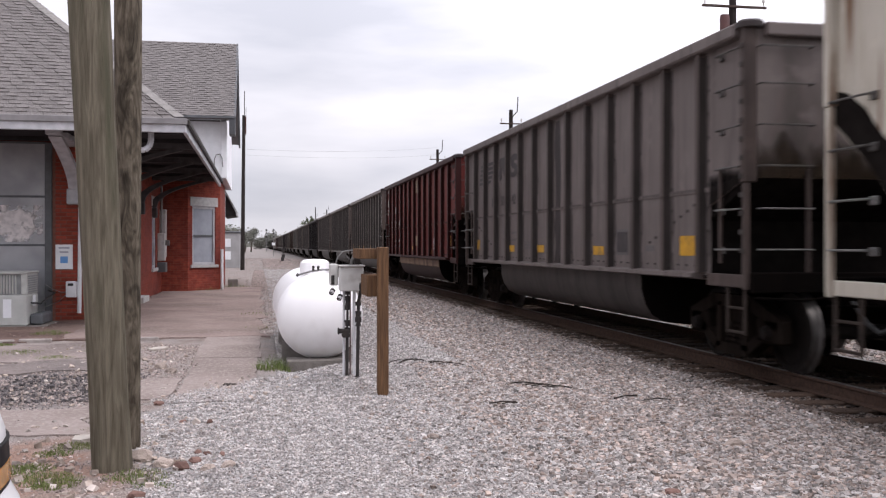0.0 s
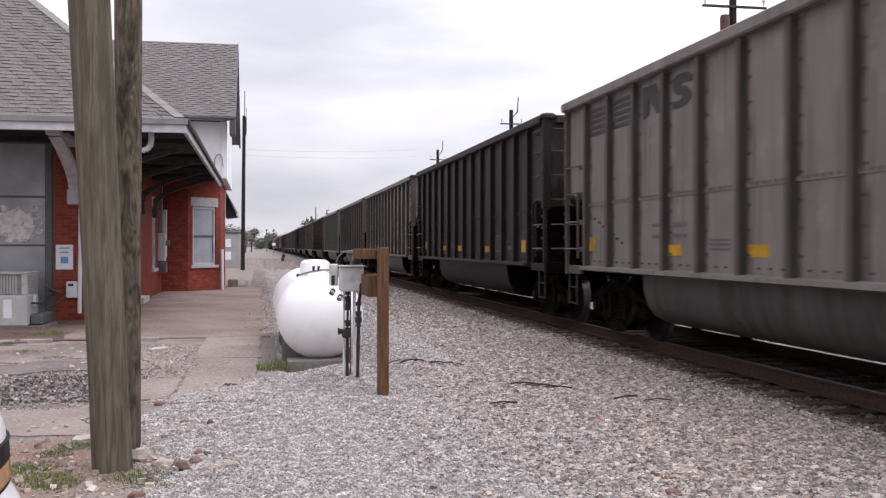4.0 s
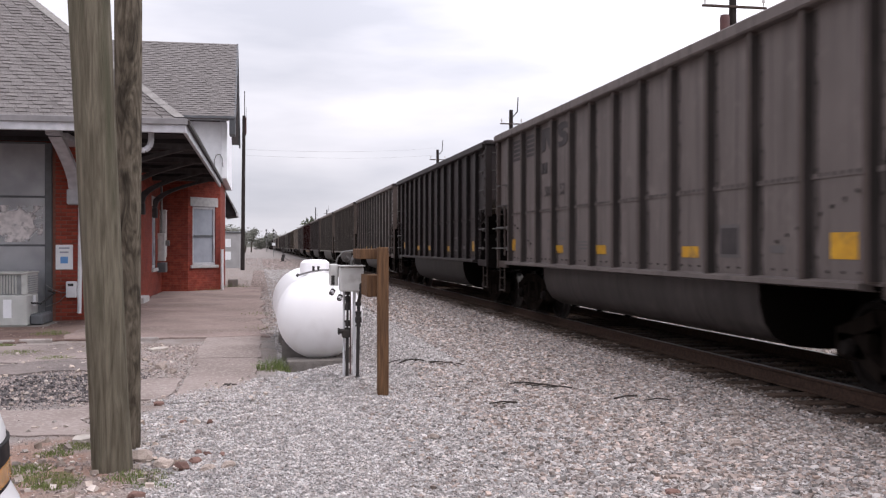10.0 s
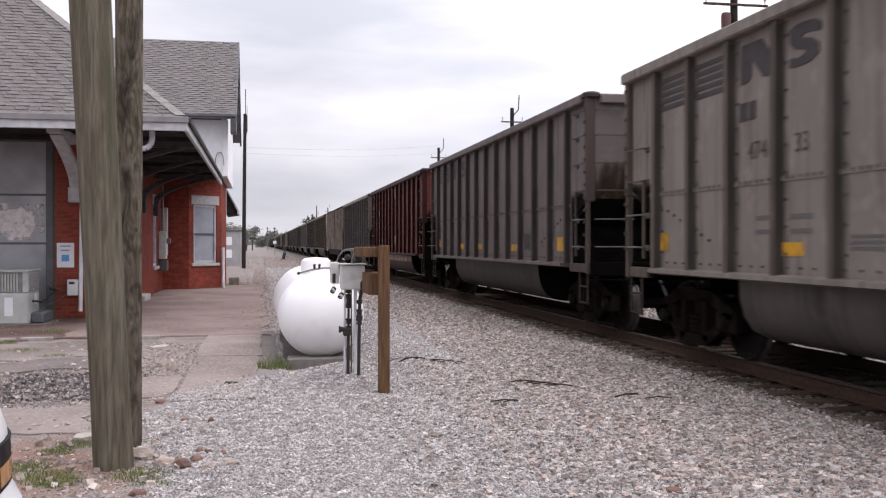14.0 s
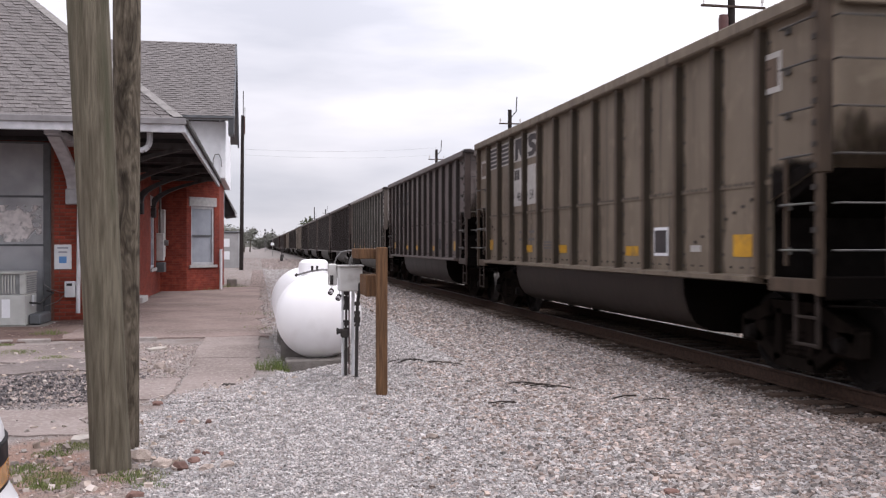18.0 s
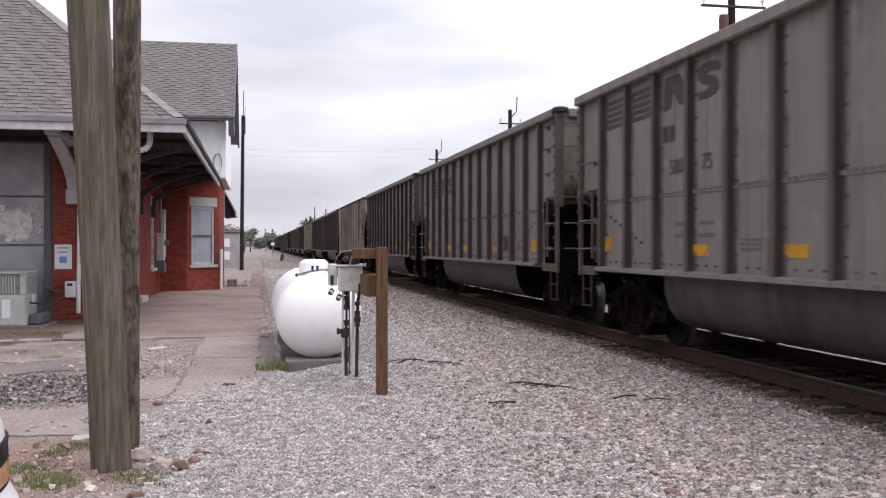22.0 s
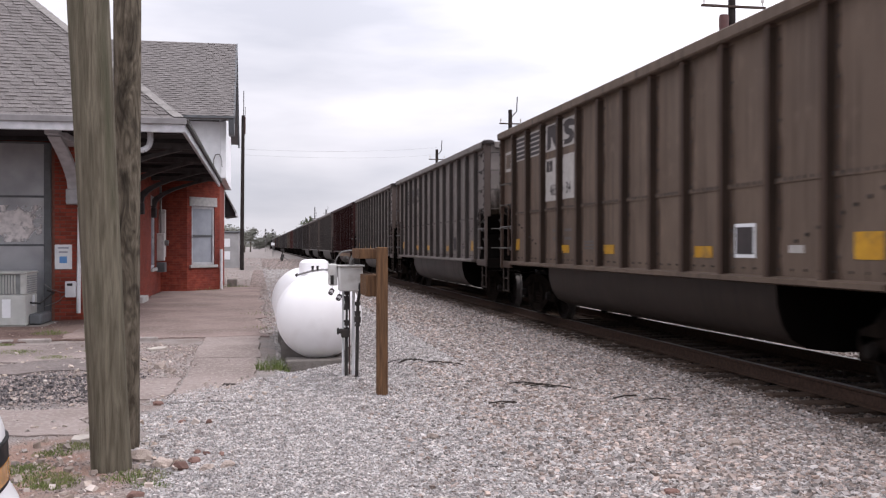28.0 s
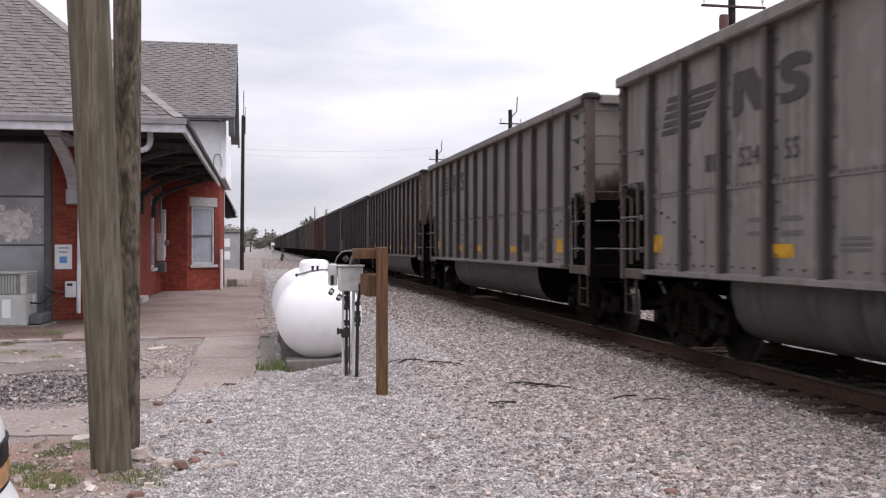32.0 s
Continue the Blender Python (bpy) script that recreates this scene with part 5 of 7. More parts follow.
part("door_frame", Geo().box(SIDE_X - 0.24, SIDE_X - 0.04, 25.6, 25.66, 0, 2.75).box(SIDE_X - 0.24, SIDE_X - 0.04, 26.64, 26.7, 0, 2.75).box(SIDE_X - 0.24, SIDE_X - 0.04, 25.66, 26.64, 2.1, 2.18), FASCIA, d1)
part("transom", Geo().box(SIDE_X - 0.2, SIDE_X - 0.17, 25.66, 26.64, 2.18, 2.75), GLASS, d1)
part("door_step", Geo().box(SIDE_X, SIDE_X + 0.22, 25.5, 26.8, -0.05, 0.16, 0.02), STONE, d1, "pale stone step")


def sash(name, label, width, z0, z1, at, lintel=True):
    """A two-light sash window in its own space: x across, y into the wall, on the wall's face at y = 0."""
    w = thing(name, label, "window", kind="structure", at=at)
    h = width / 2
    fr = part("window_frame", Geo().box(-h, -h + 0.07, 0.03, 0.14, z0, z1, 0.006).box(h - 0.07, h, 0.03, 0.14, z0, z1, 0.006).box(-h + 0.07, h - 0.07, 0.03, 0.14, z1 - 0.08, z1, 0.006)
              .box(-h + 0.07, h - 0.07, 0.03, 0.14, z0, z0 + 0.08, 0.006), FASCIA, w, "gray-white wooden frame")
    mid = (z0 + z1) / 2
    part("meeting_rail", Geo().box(-h + 0.07, h - 0.07, 0.05, 0.12, mid - 0.03, mid + 0.03, 0.005), GRAYTRIM, fr)
    part("pane", Geo().box(-h + 0.07, h - 0.07, 0.075, 0.085, mid + 0.03, z1 - 0.08), GLASS, w, "boarded pale pane")
    part("pane", Geo().box(-h + 0.07, h - 0.07, 0.095, 0.105, z0 + 0.08, mid - 0.03), GLASS, w, "boarded pale pane")
    part("window_sill", Geo().box(-h - 0.1, h + 0.1, -0.06, 0.14, z0 - 0.1, z0, 0.012), STONE, w, "pale stone sill")
    if lintel:
        part("lintel", Geo().box(-h - 0.1, h + 0.1, -0.025, 0.1, z1, z1 + 0.30, 0.012), STONE, w, "white-painted stone lintel")
    return w


sash("window_1", "pale boarded sash window in the brick side wall", 1.2, 0.8, 2.62, pose(SIDE_X, 30.1, 0, 0, 0, 90))

# canted bay at the far end of the side wall
by = 32.3
b0, b1, b2, b3 = (SIDE_X, by), (-2.24, by), (-1.26, 33.35), (-1.26, 38.0)


def bay_face(name, p, q, z0, z1, material=None, thick=0.3, label="red brick bay wall of the depot"):
    p, q = Vector(p), Vector(q)
    d = (q - p).normalized()
    o = Vector((-d[1], d[0])) * thick
    tagged(part(name, Geo().prism([tuple(p), tuple(q), tuple(q + o), tuple(p + o)], 2, z0, z1), material or BRICKW), label, "wall", kind="structure")


bay_face("wall_bay_stub", b0, b1, -0.1, 3.65)
bv1, bv2 = Vector(b1), Vector(b2)
bd = (bv2 - bv1).normalized()
bl = (bv2 - bv1).length
wl0, wl1 = 0.20, bl - 0.22
bay_face("wall_bay_left", bv1, bv1 + bd * wl0, -0.1, 3.65)
bay_face("wall_bay_right", bv1 + bd * wl1, bv2, -0.1, 3.65)
bay_face("wall_bay_under", bv1 + bd * wl0, bv1 + bd * wl1, -0.1, 0.84)
bay_face("wall_bay_over", bv1 + bd * wl0, bv1 + bd * wl1, 2.74, 3.65)
bay_face("wall_bay_track", b2, b3, -0.1, 3.65)
bay_face("wall_bay_far", b3, (SIDE_X, 39.0), -0.1, 3.65)
mid = bv1 + bd * (wl0 + wl1) / 2
sash("window_2", "pale boarded sash window with white stone lintel in the bay", wl1 - wl0, 0.84, 2.74, pose(mid[0], mid[1], 0, 0, 0, math.degrees(math.atan2(bd[1], bd[0]))))
tagged(part("ceiling", Geo().box(WEST, SIDE_X - 0.35, FRONT + 0.35, BACK - 0.35, 3.6, 3.7), WHITE), "plain ceiling inside the depot", "ceiling", kind="structure")

# upper storey of the cross wing
UF, UX = 32.6, -1.05
up = thing("upper_storey", "white-painted upper storey of the depot wing", "upper storey", kind="structure")
part("front_boards", Geo().box(WEST, UX, UF, UF + 0.2, 3.66, 5.5), WHITE, up)
gab = [(UF + 0.2, 3.66), (39.4, 3.66), (39.4, 5.5), (36.0, 8.4), (UF + 0.2, 5.5)]
part("gable_boards", Geo().prism(gab, 0, UX - 0.2, UX), WHITE, up)
part("back_boards", Geo().box(WEST, UX, 39.4, 39.6, 3.66, 5.5), WHITE, up)
part("corner_board", Geo().box(UX - 0.16, UX + 0.03, UF - 0.03, UF + 0.12, 3.66, 5.5, 0.01), WHITE, up)
part("service_conduit", Geo().tube([(-1.42, UF - 0.03, 3.7), (-1.42, UF - 0.04, 4.25), (-1.36, UF - 0.05, 4.42), (-1.24, UF - 0.05, 4.44), (-1.17, UF - 0.04, 4.3), (-1.15, UF - 0.04, 4.02)], 0.014, 6), STEEL, up, "thin gray conduit looped on the wall")


def roof_slope(parent, p0, p1, q0, q1, rows, tab, thick=0.03, limit=300, seed=3):
    """Shingle courses between an eave line p0-p1 and a top line q0-q1: backing, then tabs row by row, the nearest as parts."""
    p0, p1, q0, q1 = (Vector(v) for v in (p0, p1, q0, q1))
    nrm = (p1 - p0).cross(q0 - p0).normalized()
    if nrm.z < 0:
        nrm = -nrm
    vs = [p0, p1, q1, q0]
    low = [v - nrm * 0.12 for v in vs]
    part("roof_deck", Geo().add(vs + low, [(0, 1, 2, 3), (7, 6, 5, 4), (0, 4, 5, 1), (1, 5, 6, 2), (2, 6, 7, 3), (3, 7, 4, 0)]), SHINGLEJ, parent)
    rnd = random.Random(seed)
    rest, count = Geo(), 0
    for r in range(rows):
        a0, a1 = p0.lerp(q0, r / rows), p1.lerp(q1, r / rows)
        c0, c1 = p0.lerp(q0, min(1, (r + 1.25) / rows)), p1.lerp(q1, min(1, (r + 1.25) / rows))
        length = (a1 - a0).length
        k = max(1, round(length / tab))
        off = rnd.random()
        edges = [0.0] + [min(1, max(0, (i + off) / k)) for i in range(k)] + [1.0]
        for i in range(len(edges) - 1):
            s, e = edges[i] + 0.004 / max(length, 0.1), edges[i + 1] - 0.004 / max(length, 0.1)
            if e - s < 0.01 / max(length, 0.1):
                continue
            lift = nrm * (thick * ((1.35 if (i + r) % 2 else 0.72) + rnd.uniform(-0.08, 0.08)))
            t = [a0.lerp(a1, s) + lift, a0.lerp(a1, e) + lift, c0.lerp(c1, e) + nrm * 0.006, c0.lerp(c1, s) + nrm * 0.006]
            b = [v - nrm * 0.014 for v in t]
            fs = [(0, 1, 2, 3), (0, 4, 5, 1), (1, 5, 6, 2), (3, 7, 4, 0)]
            if limit and count < limit and t[1].x > -4.4:
                part("shingle", Geo().add(t + b, fs), SHINGLE, parent)
                count += 1
            else:
                rest.add(t + b, fs)
    ob = part("shingle_rows", rest, SHINGLEJ, parent)
    tagged(ob, kind="stuff")


RISE = 0.86
apex_x = (WEST - 1.5 + EAVE_X) / 2
half_w = EAVE_X - apex_x
ridge_z = EAVE_Z + RISE * half_w
roof = thing("depot_roof", "gray asphalt-shingled hip roof of the depot with wide eaves", "roof", kind="structure")
roof_slope(roof, (WEST - 1.5, EAVE_Y, EAVE_Z), (EAVE_X, EAVE_Y, EAVE_Z), (apex_x, EAVE_Y + half_w, ridge_z), (apex_x + 0.001, EAVE_Y + half_w, ridge_z), 76, 0.19, thick=0.018, limit=290, seed=4)
roof_slope(roof, (EAVE_X, EAVE_Y, EAVE_Z), (EAVE_X, 32.55, EAVE_Z), (apex_x, EAVE_Y + half_w, ridge_z), (apex_x, 32.55, ridge_z), 76, 0.22, thick=0.018, limit=0, seed=5)
roof_slope(roof, (WEST - 1.5, 40.0, EAVE_Z), (WEST - 1.5, EAVE_Y, EAVE_Z), (apex_x, 40.0, ridge_z), (apex_x, EAVE_Y + half_w, ridge_z), 8, 1.2, limit=0, seed=6)
hip0, hip1 = Vector((EAVE_X, EAVE_Y, EAVE_Z + 0.03)), Vector((apex_x, EAVE_Y + half_w, ridge_z + 0.03))
hg = Geo()
for i in range(46):
    a, b = hip0.lerp(hip1, i / 46), hip0.lerp(hip1, (i + 1.12) / 46)
    lo, hi = Vector((0, 0, 0.012)), Vector((0, 0, 0.022))
    hg.add([a + hi, b + lo, a + hi + Vector((0.0, 0.16, -0.006)), b + lo + Vector((0.0, 0.16, -0.006)), a + hi + Vector((-0.16, 0, -0.006)), b + lo + Vector((-0.16, 0, -0.006))], [(0, 1, 3, 2), (0, 4, 5, 1)])
part("hip_cap", hg, CAPM, roof, "pale overlapped shingle cap along the hip")
part("drip_edge", Geo().box(WEST - 1.5, EAVE_X + 0.05, EAVE_Y - 0.065, EAVE_Y - 0.032, EAVE_Z - 0.085, EAVE_Z + 0.02, 0.008), DRIP, roof, "gray metal drip edge")
for x0, x1, y0, y1 in ((WEST - 1.5, EAVE_X + 0.02, EAVE_Y - 0.03, EAVE_Y + 0.03), (EAVE_X - 0.03, EAVE_X + 0.03, EAVE_Y + 0.03, 32.25)):
    part("fascia", Geo().box(x0, x1, y0, y1, EAVE_Z - 0.22, EAVE_Z - 0.01, 0.006), FASCIA, roof, "gray-white fascia board")
part("gutter", Geo().box(EAVE_X + 0.03, EAVE_X + 0.09, EAVE_Y, 32.25, EAVE_Z - 0.10, EAVE_Z + 0.01, 0.02), IRON, roof, "dark metal gutter")
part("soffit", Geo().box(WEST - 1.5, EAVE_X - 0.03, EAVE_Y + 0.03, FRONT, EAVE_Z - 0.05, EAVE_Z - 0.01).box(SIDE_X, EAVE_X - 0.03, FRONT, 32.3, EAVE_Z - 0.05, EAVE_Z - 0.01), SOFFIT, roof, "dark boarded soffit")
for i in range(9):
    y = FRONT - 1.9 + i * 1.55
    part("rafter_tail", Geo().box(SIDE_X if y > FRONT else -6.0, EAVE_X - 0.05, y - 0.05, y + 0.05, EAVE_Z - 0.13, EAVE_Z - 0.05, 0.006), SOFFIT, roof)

wing = thing("wing_roof", "gray asphalt-shingled gable roof of the two-storey wing", "roof", kind="structure")
WX0, WX1, WY0, WY1, WZ0, WZ1 = WEST - 1.0, -0.735, 31.95, 36.0, 5.60, 8.73
roof_slope(wing, (WX0, WY0, WZ0), (WX1, WY0, WZ0), (WX0, WY1, WZ1), (WX1, WY1, WZ1), 38, 0.22, thick=0.02, limit=0, seed=7)
roof_slope(wing, (WX1, 40.05, WZ0), (WX0, 40.05, WZ0), (WX1, WY1, WZ1), (WX0, WY1, WZ1), 6, 2.0, limit=0, seed=8)
part("fascia", Geo().box(WX0, WX1, WY0 - 0.03, WY0 + 0.02, WZ0 - 0.07, WZ0 + 0.005, 0.006), GRAYTRIM, wing)
for sgn, ya in ((1, WY0), (-1, 40.05)):
    part("barge_board", Geo().prism([(ya, WZ0 + 0.02), (ya, WZ0 - 0.22), (WY1, WZ1 - 0.2), (WY1, WZ1 + 0.02)], 0, WX1 - 0.05, WX1 + 0.01), GRAYTRIM, wing, "dark barge board")
part("eave_return", Geo().prism([(WY0, WZ0 - 0.1), (WY0 + 0.1, WZ0 - 0.55), (WY0 + 0.9, WZ0 - 0.55), (WY0 + 0.9, WZ0 + 0.5)], 0, UX + 0.12, UX + 0.3), GRAYTRIM, wing, "dark bracketed eave return")
part("soffit", Geo().box(WX0, WX1 - 0.06, WY0 + 0.02, UF, WZ0 - 0.06, WZ0 - 0.02), FASCIA, wing)

canopy = thing("far_canopy", "dark sloped canopy beyond the bay", "canopy", kind="structure")
part("canopy_roof", Geo().prism([(-1.26, 3.58), (-0.84, 2.80), (-0.84, 2.72), (-1.26, 3.48)], 1, 38.2, 41.0), SHINGLEJ, canopy)
part("canopy_frame", Geo().prism([(-1.26, 3.47), (-0.86, 2.715), (-0.86, 2.62), (-1.26, 2.56)], 1, 38.3, 40.9), SOFFIT, canopy, "dark boarded frame under the canopy")
part("fascia", Geo().box(-0.86, -0.82, 38.2, 41.0, 2.62, 2.74, 0.006), FASCIA, canopy)


def bracket(name, at, reach, drop, wide, material, label, bow=1.7):
    """A knee brace: a foot on the wall, a curved arm and a top beam; in its own space y runs out from the wall."""
    b = thing(name, label, "bracket", "eave brackets", at=at)
    h = wide / 2
    part("wall_block", Geo().box(-h * 1.35, h * 1.35, -0.14, 0.0, -drop - 0.30, -drop, 0.02), material, b)
    pts_o, pts_i = [], []
    for i in range(9):
        k = i / 8
        y = -0.02 - reach * (k ** bow)
        z = -drop * (1 - k ** 0.75)
        pts_o.append((y - 0.10 * (1 - 0.3 * k), z - 0.02))
        pts_i.append((y + 0.07, z + 0.02))
    g = Geo().prism(pts_o + pts_i[::-1], 0, -h, h)
    part("curved_arm", g, material, b)
    part("beam", Geo().box(-h * 1.1, h * 1.1, -reach - 0.3, 0.0, 0.0, 0.12, 0.012), material, b)
    return b


bracket("eave_bracket", pose(-3.50, FRONT, 3.38), 1.9, 0.82, 0.22, FASCIA, "white-painted curved knee brace under the front eave", 1.25)
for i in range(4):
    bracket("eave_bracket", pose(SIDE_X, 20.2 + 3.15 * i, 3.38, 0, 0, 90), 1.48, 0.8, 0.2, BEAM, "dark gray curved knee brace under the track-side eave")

# wide gray door in the front wall
gd = thing("door_2", "wide gray sheet-metal freight door with a pale blotchy patch", "door", kind="structure")
zs = [-0.02, 1.47, 2.41, 3.45]
for i in range(3):
    part("panel", Geo().box(-8.3, -4.06, FRONT + 0.04, FRONT + 0.075, zs[i] + 0.012, zs[i + 1] - 0.012, 0.006), GRAYDOOR, gd)
    part("batten", Geo().box(-8.3, -4.06, FRONT + 0.02, FRONT + 0.06, zs[i + 1] - 0.02, zs[i + 1] + 0.02, 0.005), GRAYTRIM, gd)
part("jamb", Geo().box(-4.06, -3.93, FRONT - 0.06, FRONT + 0.2, -0.05, 3.45, 0.01), GRAYTRIM, gd, "dark gray jamb")
part("paint_smear", Geo().box(-5.36, -4.11, FRONT + 0.0372, FRONT + 0.0385, 1.53, 2.24), PATCH, gd, "pale blotchy patch")

# things on the front wall
sg = thing("wall_sign", "white wall notice with a blue emblem on the brick wall", "sign")
part("sign_board", Geo().box(-3.87, -3.55, FRONT - 0.035, FRONT - 0.02, 1.0, 1.48, 0.01), PAPER, sg)
part("blue_emblem", Geo().box(-3.78, -3.64, FRONT - 0.039, FRONT - 0.034, 1.12, 1.25, 0.002), BLUE, sg, "blue square emblem")
for k, (z, w) in enumerate(((1.40, 0.2), (1.32, 0.16))):
    part("text_bar", Geo().box(-3.71 - w / 2, -3.71 + w / 2, FRONT - 0.038, FRONT - 0.034, z, z + 0.03), LETTERGRAY, sg)
mb = thing("meter_box", "small white utility box on the brick wall", "utility box")
part("case", Geo().box(-3.66, -3.47, FRONT - 0.16, FRONT - 0.018, 0.46, 0.77, 0.012), PVC, mb)
part("display", Geo().box(-3.62, -3.52, FRONT - 0.166, FRONT - 0.159, 0.68, 0.73), CABLE, mb, "dark display window")
part("conduit", Geo().tube([(-3.66, FRONT - 0.08, 0.52), (-3.8, FRONT - 0.07, 0.38), (-4.05, FRONT - 0.08, 0.28)], 0.008, 6).tube([(-3.66, FRONT - 0.08, 0.56), (-3.76, FRONT - 0.07, 0.56), (-3.92, FRONT - 0.07, 0.62), (-4.05, FRONT - 0.08, 0.72)], 0.008, 6), STEEL, mb)
solo("downpipe", Geo().rod((-3.425, FRONT - 0.07, 0.15), (-3.40, FRONT - 0.07, 2.25), 0.04, n=12).rod((-3.425, FRONT - 0.07, 0.70), (-3.47, FRONT - 0.07, 0.72), 0.03, n=8), PVC, "white plastic pipe up the brick wall", "pipe")
solo("downpipe", Geo().rod((-1.20, 33.2, 0.0), (-1.20, 33.2, 1.35), 0.05, n=12), PVC, "white plastic pipe on the bay corner", "pipe")
solo("downspout", Geo().tube([(-1.80, 17.25, 3.55), (-1.80, 17.25, 3.24), (-1.83, 17.24, 3.14), (-1.90, 17.22, 3.08), (-2.02, 17.2, 3.07)], 0.05, 10), FASCIA, "gray downspout elbow hanging under the eave", "downspout")
em = thing("electric_meter", "gray electric meter boxes with conduit on the side wall", "electric meter")
part("box", Geo().box(SIDE_X, SIDE_X + 0.22, 31.1, 31.5, 1.0, 1.85, 0.015), GALV, em)
part("lower_box", Geo().box(SIDE_X, SIDE_X + 0.25, 31.0, 31.6, 0.65, 0.95, 0.015), GRAYTRIM, em)
part("dial", Geo().rod((SIDE_X + 0.22, 31.3, 1.55), (SIDE_X + 0.34, 31.3, 1.55), 0.09, n=12), STEEL, em)
part("conduit", Geo().rod((SIDE_X + 0.1, 31.3, 1.85), (SIDE_X + 0.1, 31.3, 3.3), 0.035, n=8), STEEL, em)
part("second_box", Geo().box(SIDE_X, SIDE_X + 0.2, 31.7, 32.0, 1.1, 2.6, 0.015), GALV, em)

# air conditioner
ac = thing("air_conditioner", "beige packaged air conditioner on the ground by the depot", "air conditioner")
AX0, AX1, AY0, AY1 = -5.6, -4.08, 18.55, 19.45
part("lower_case", Geo().box(AX0, AX1, AY0, AY1, 0.02, 0.58, 0.02), ACM, ac)
part("upper_case", Geo().box(AX1 - 0.10, AX1, AY0, AY1, 0.585, 0.95, 0.01).box(AX0, AX0 + 0.06, AY0, AY1, 0.585, 0.95, 0.01).box(AX0 + 0.06, AX1 - 0.10, AY0 + 0.06, AY1, 0.585, 0.95), ACM, ac)
part("lid", Geo().box(AX0 - 0.02, AX1 + 0.02, AY0 - 0.02, AY1 + 0.02, 0.95, 0.99, 0.012), ACM, ac)
for i in range(26):
    x = AX0 + 0.09 + i * 0.049
    part("louver", Geo().box(x, x + 0.022, AY0 + 0.01, AY0 + 0.05, 0.60, 0.93), ACM, ac)
part("coil", Geo().box(AX0 + 0.06, AX1 - 0.1, AY0 + 0.052, AY0 + 0.056, 0.59, 0.94), ACD, ac, "dark coil behind the louvers")
for i in range(8):
    z = 0.61 + i * 0.04
    part("side_louver", Geo().box(AX1 - 0.004, AX1 + 0.008, AY0 + 0.08, AY1 - 0.05, z, z + 0.026), ACD, ac)
part("data_plate", Geo().box(AX1 - 0.40, AX1 - 0.26, AY0 - 0.006, AY0, 0.17, 0.5), PAPER, ac, "white data plate")
part("side_hatch", Geo().box(AX1, AX1 + 0.02, AY0 + 0.45, AY0 + 0.62, 0.35, 0.55, 0.005), PAPER, ac)
part("duct", Geo().box(AX1, AX1 + 0.22, AY0 + 0.2, AY1 + 0.2, 0.02, 0.22, 0.03), GRAYTRIM, ac, "dark gray duct")
part("pad", Geo().box(AX0 - 0.15, AX1 + 0.35, AY0 - 0.1, AY1 + 0.3, -0.06, 0.02, 0.02), CONC, ac, "concrete pad")
part("refrigerant_pipe", Geo().tube([(AX1, AY0 + 0.3, 0.42), (AX1 + 0.15, AY0 + 0.4, 0.40), (AX1 + 0.2, AY1 + 0.5, 0.55), (-4.0, FRONT - 0.08, 0.6)], 0.018, 6), CABLE, ac)


# ---- poles, tank and posts ----
def wooden_pole(base, top, r0, r1, material, label, seed, length=9.0):
    """A leaning round pole with checks and knots; uneven along its length."""
    b, t = Vector(base), Vector(top)
    d = (t - b) / (t.z - b.z)
    rnd = random.Random(seed)
    n, k = 56, 90
    vs, fs = [], []
    for j in range(k + 1):
        z = -0.4 + (length + 0.4) * j / k
        c = b + d * (z - b.z)
        r = r0 + (r1 - r0) * z / 3.2 if z < 3.2 else r1 - 0.006 * (z - 3.2)
        r *= 1 + (0.05 * max(0, 1 - z / 0.5) if z > 0 else 0.05)
        for i in range(n):
            a = 2 * math.pi * i / n
            bump = 1 + 0.02 * noise.noise((math.cos(a) * 3 + seed, math.sin(a) * 3, z * 0.5)) - 0.12 * max(0, noise.noise((math.cos(a) * 9 + seed, math.sin(a) * 9, z * 0.3)) - 0.2) + 0.05 * max(0, noise.noise((math.cos(a) * 2.5 + seed, math.sin(a) * 2.5, z * 2.2)) - 0.45)
            vs.append((c.x + r * bump * math.cos(a), c.y + r * bump * math.sin(a), z))
    for j in range(k):
        for i in range(n):
            i2 = (i + 1) % n
            fs.append((j * n + i, j * n + i2, (j + 1) * n + i2, (j + 1) * n + i))
    fs.append(tuple(range(k * n, k * n + n)))
    return solo("utility_pole", Geo().add(vs, fs), material, label, "utility pole", "paired poles")


wooden_pole((-0.945, 6.68, 0), (-1.085, 6.68, 3.02), 0.122, 0.132, POLEWOOD, "weathered gray-brown wooden utility pole in the dirt", 3)
wooden_pole((-0.935, 7.38, 0), (-0.930, 7.38, 3.2), 0.085, 0.098, POLEDARK, "darker knotted wooden pole beside another pole", 8)

tank = thing("propane_tank", "white horizontal propane tank on concrete blocks", "gas tank")
R, TY0, TY1, TX, TZ = 0.533, 12.32, 16.2, 0.758, 0.572
prof = [(0.0, -0.40)]
for i in range(1, 11):
    a = math.pi / 2 * i / 10
    prof.append((R * math.sin(a), -0.40 * math.cos(a)))
L = TY1 - TY0
prof += [(R, 0.6), (R, L - 0.6)] + [(R * math.cos(math.pi / 2 * i / 10), L + 0.40 * math.sin(math.pi / 2 * i / 10)) for i in range(11)]
shell = part("shell", Geo().lathe(prof, 48, 1, (TX, TY0, TZ)), TANKW, tank)
for y in (TY0 + 0.06, TY1 - 0.06):
    part("weld_seam", Geo().lathe([(R - 0.002, -0.02), (R + 0.006, -0.01), (R + 0.006, 0.01), (R - 0.002, 0.02)], 48, 1, (TX, y, TZ)), TANKW, shell)
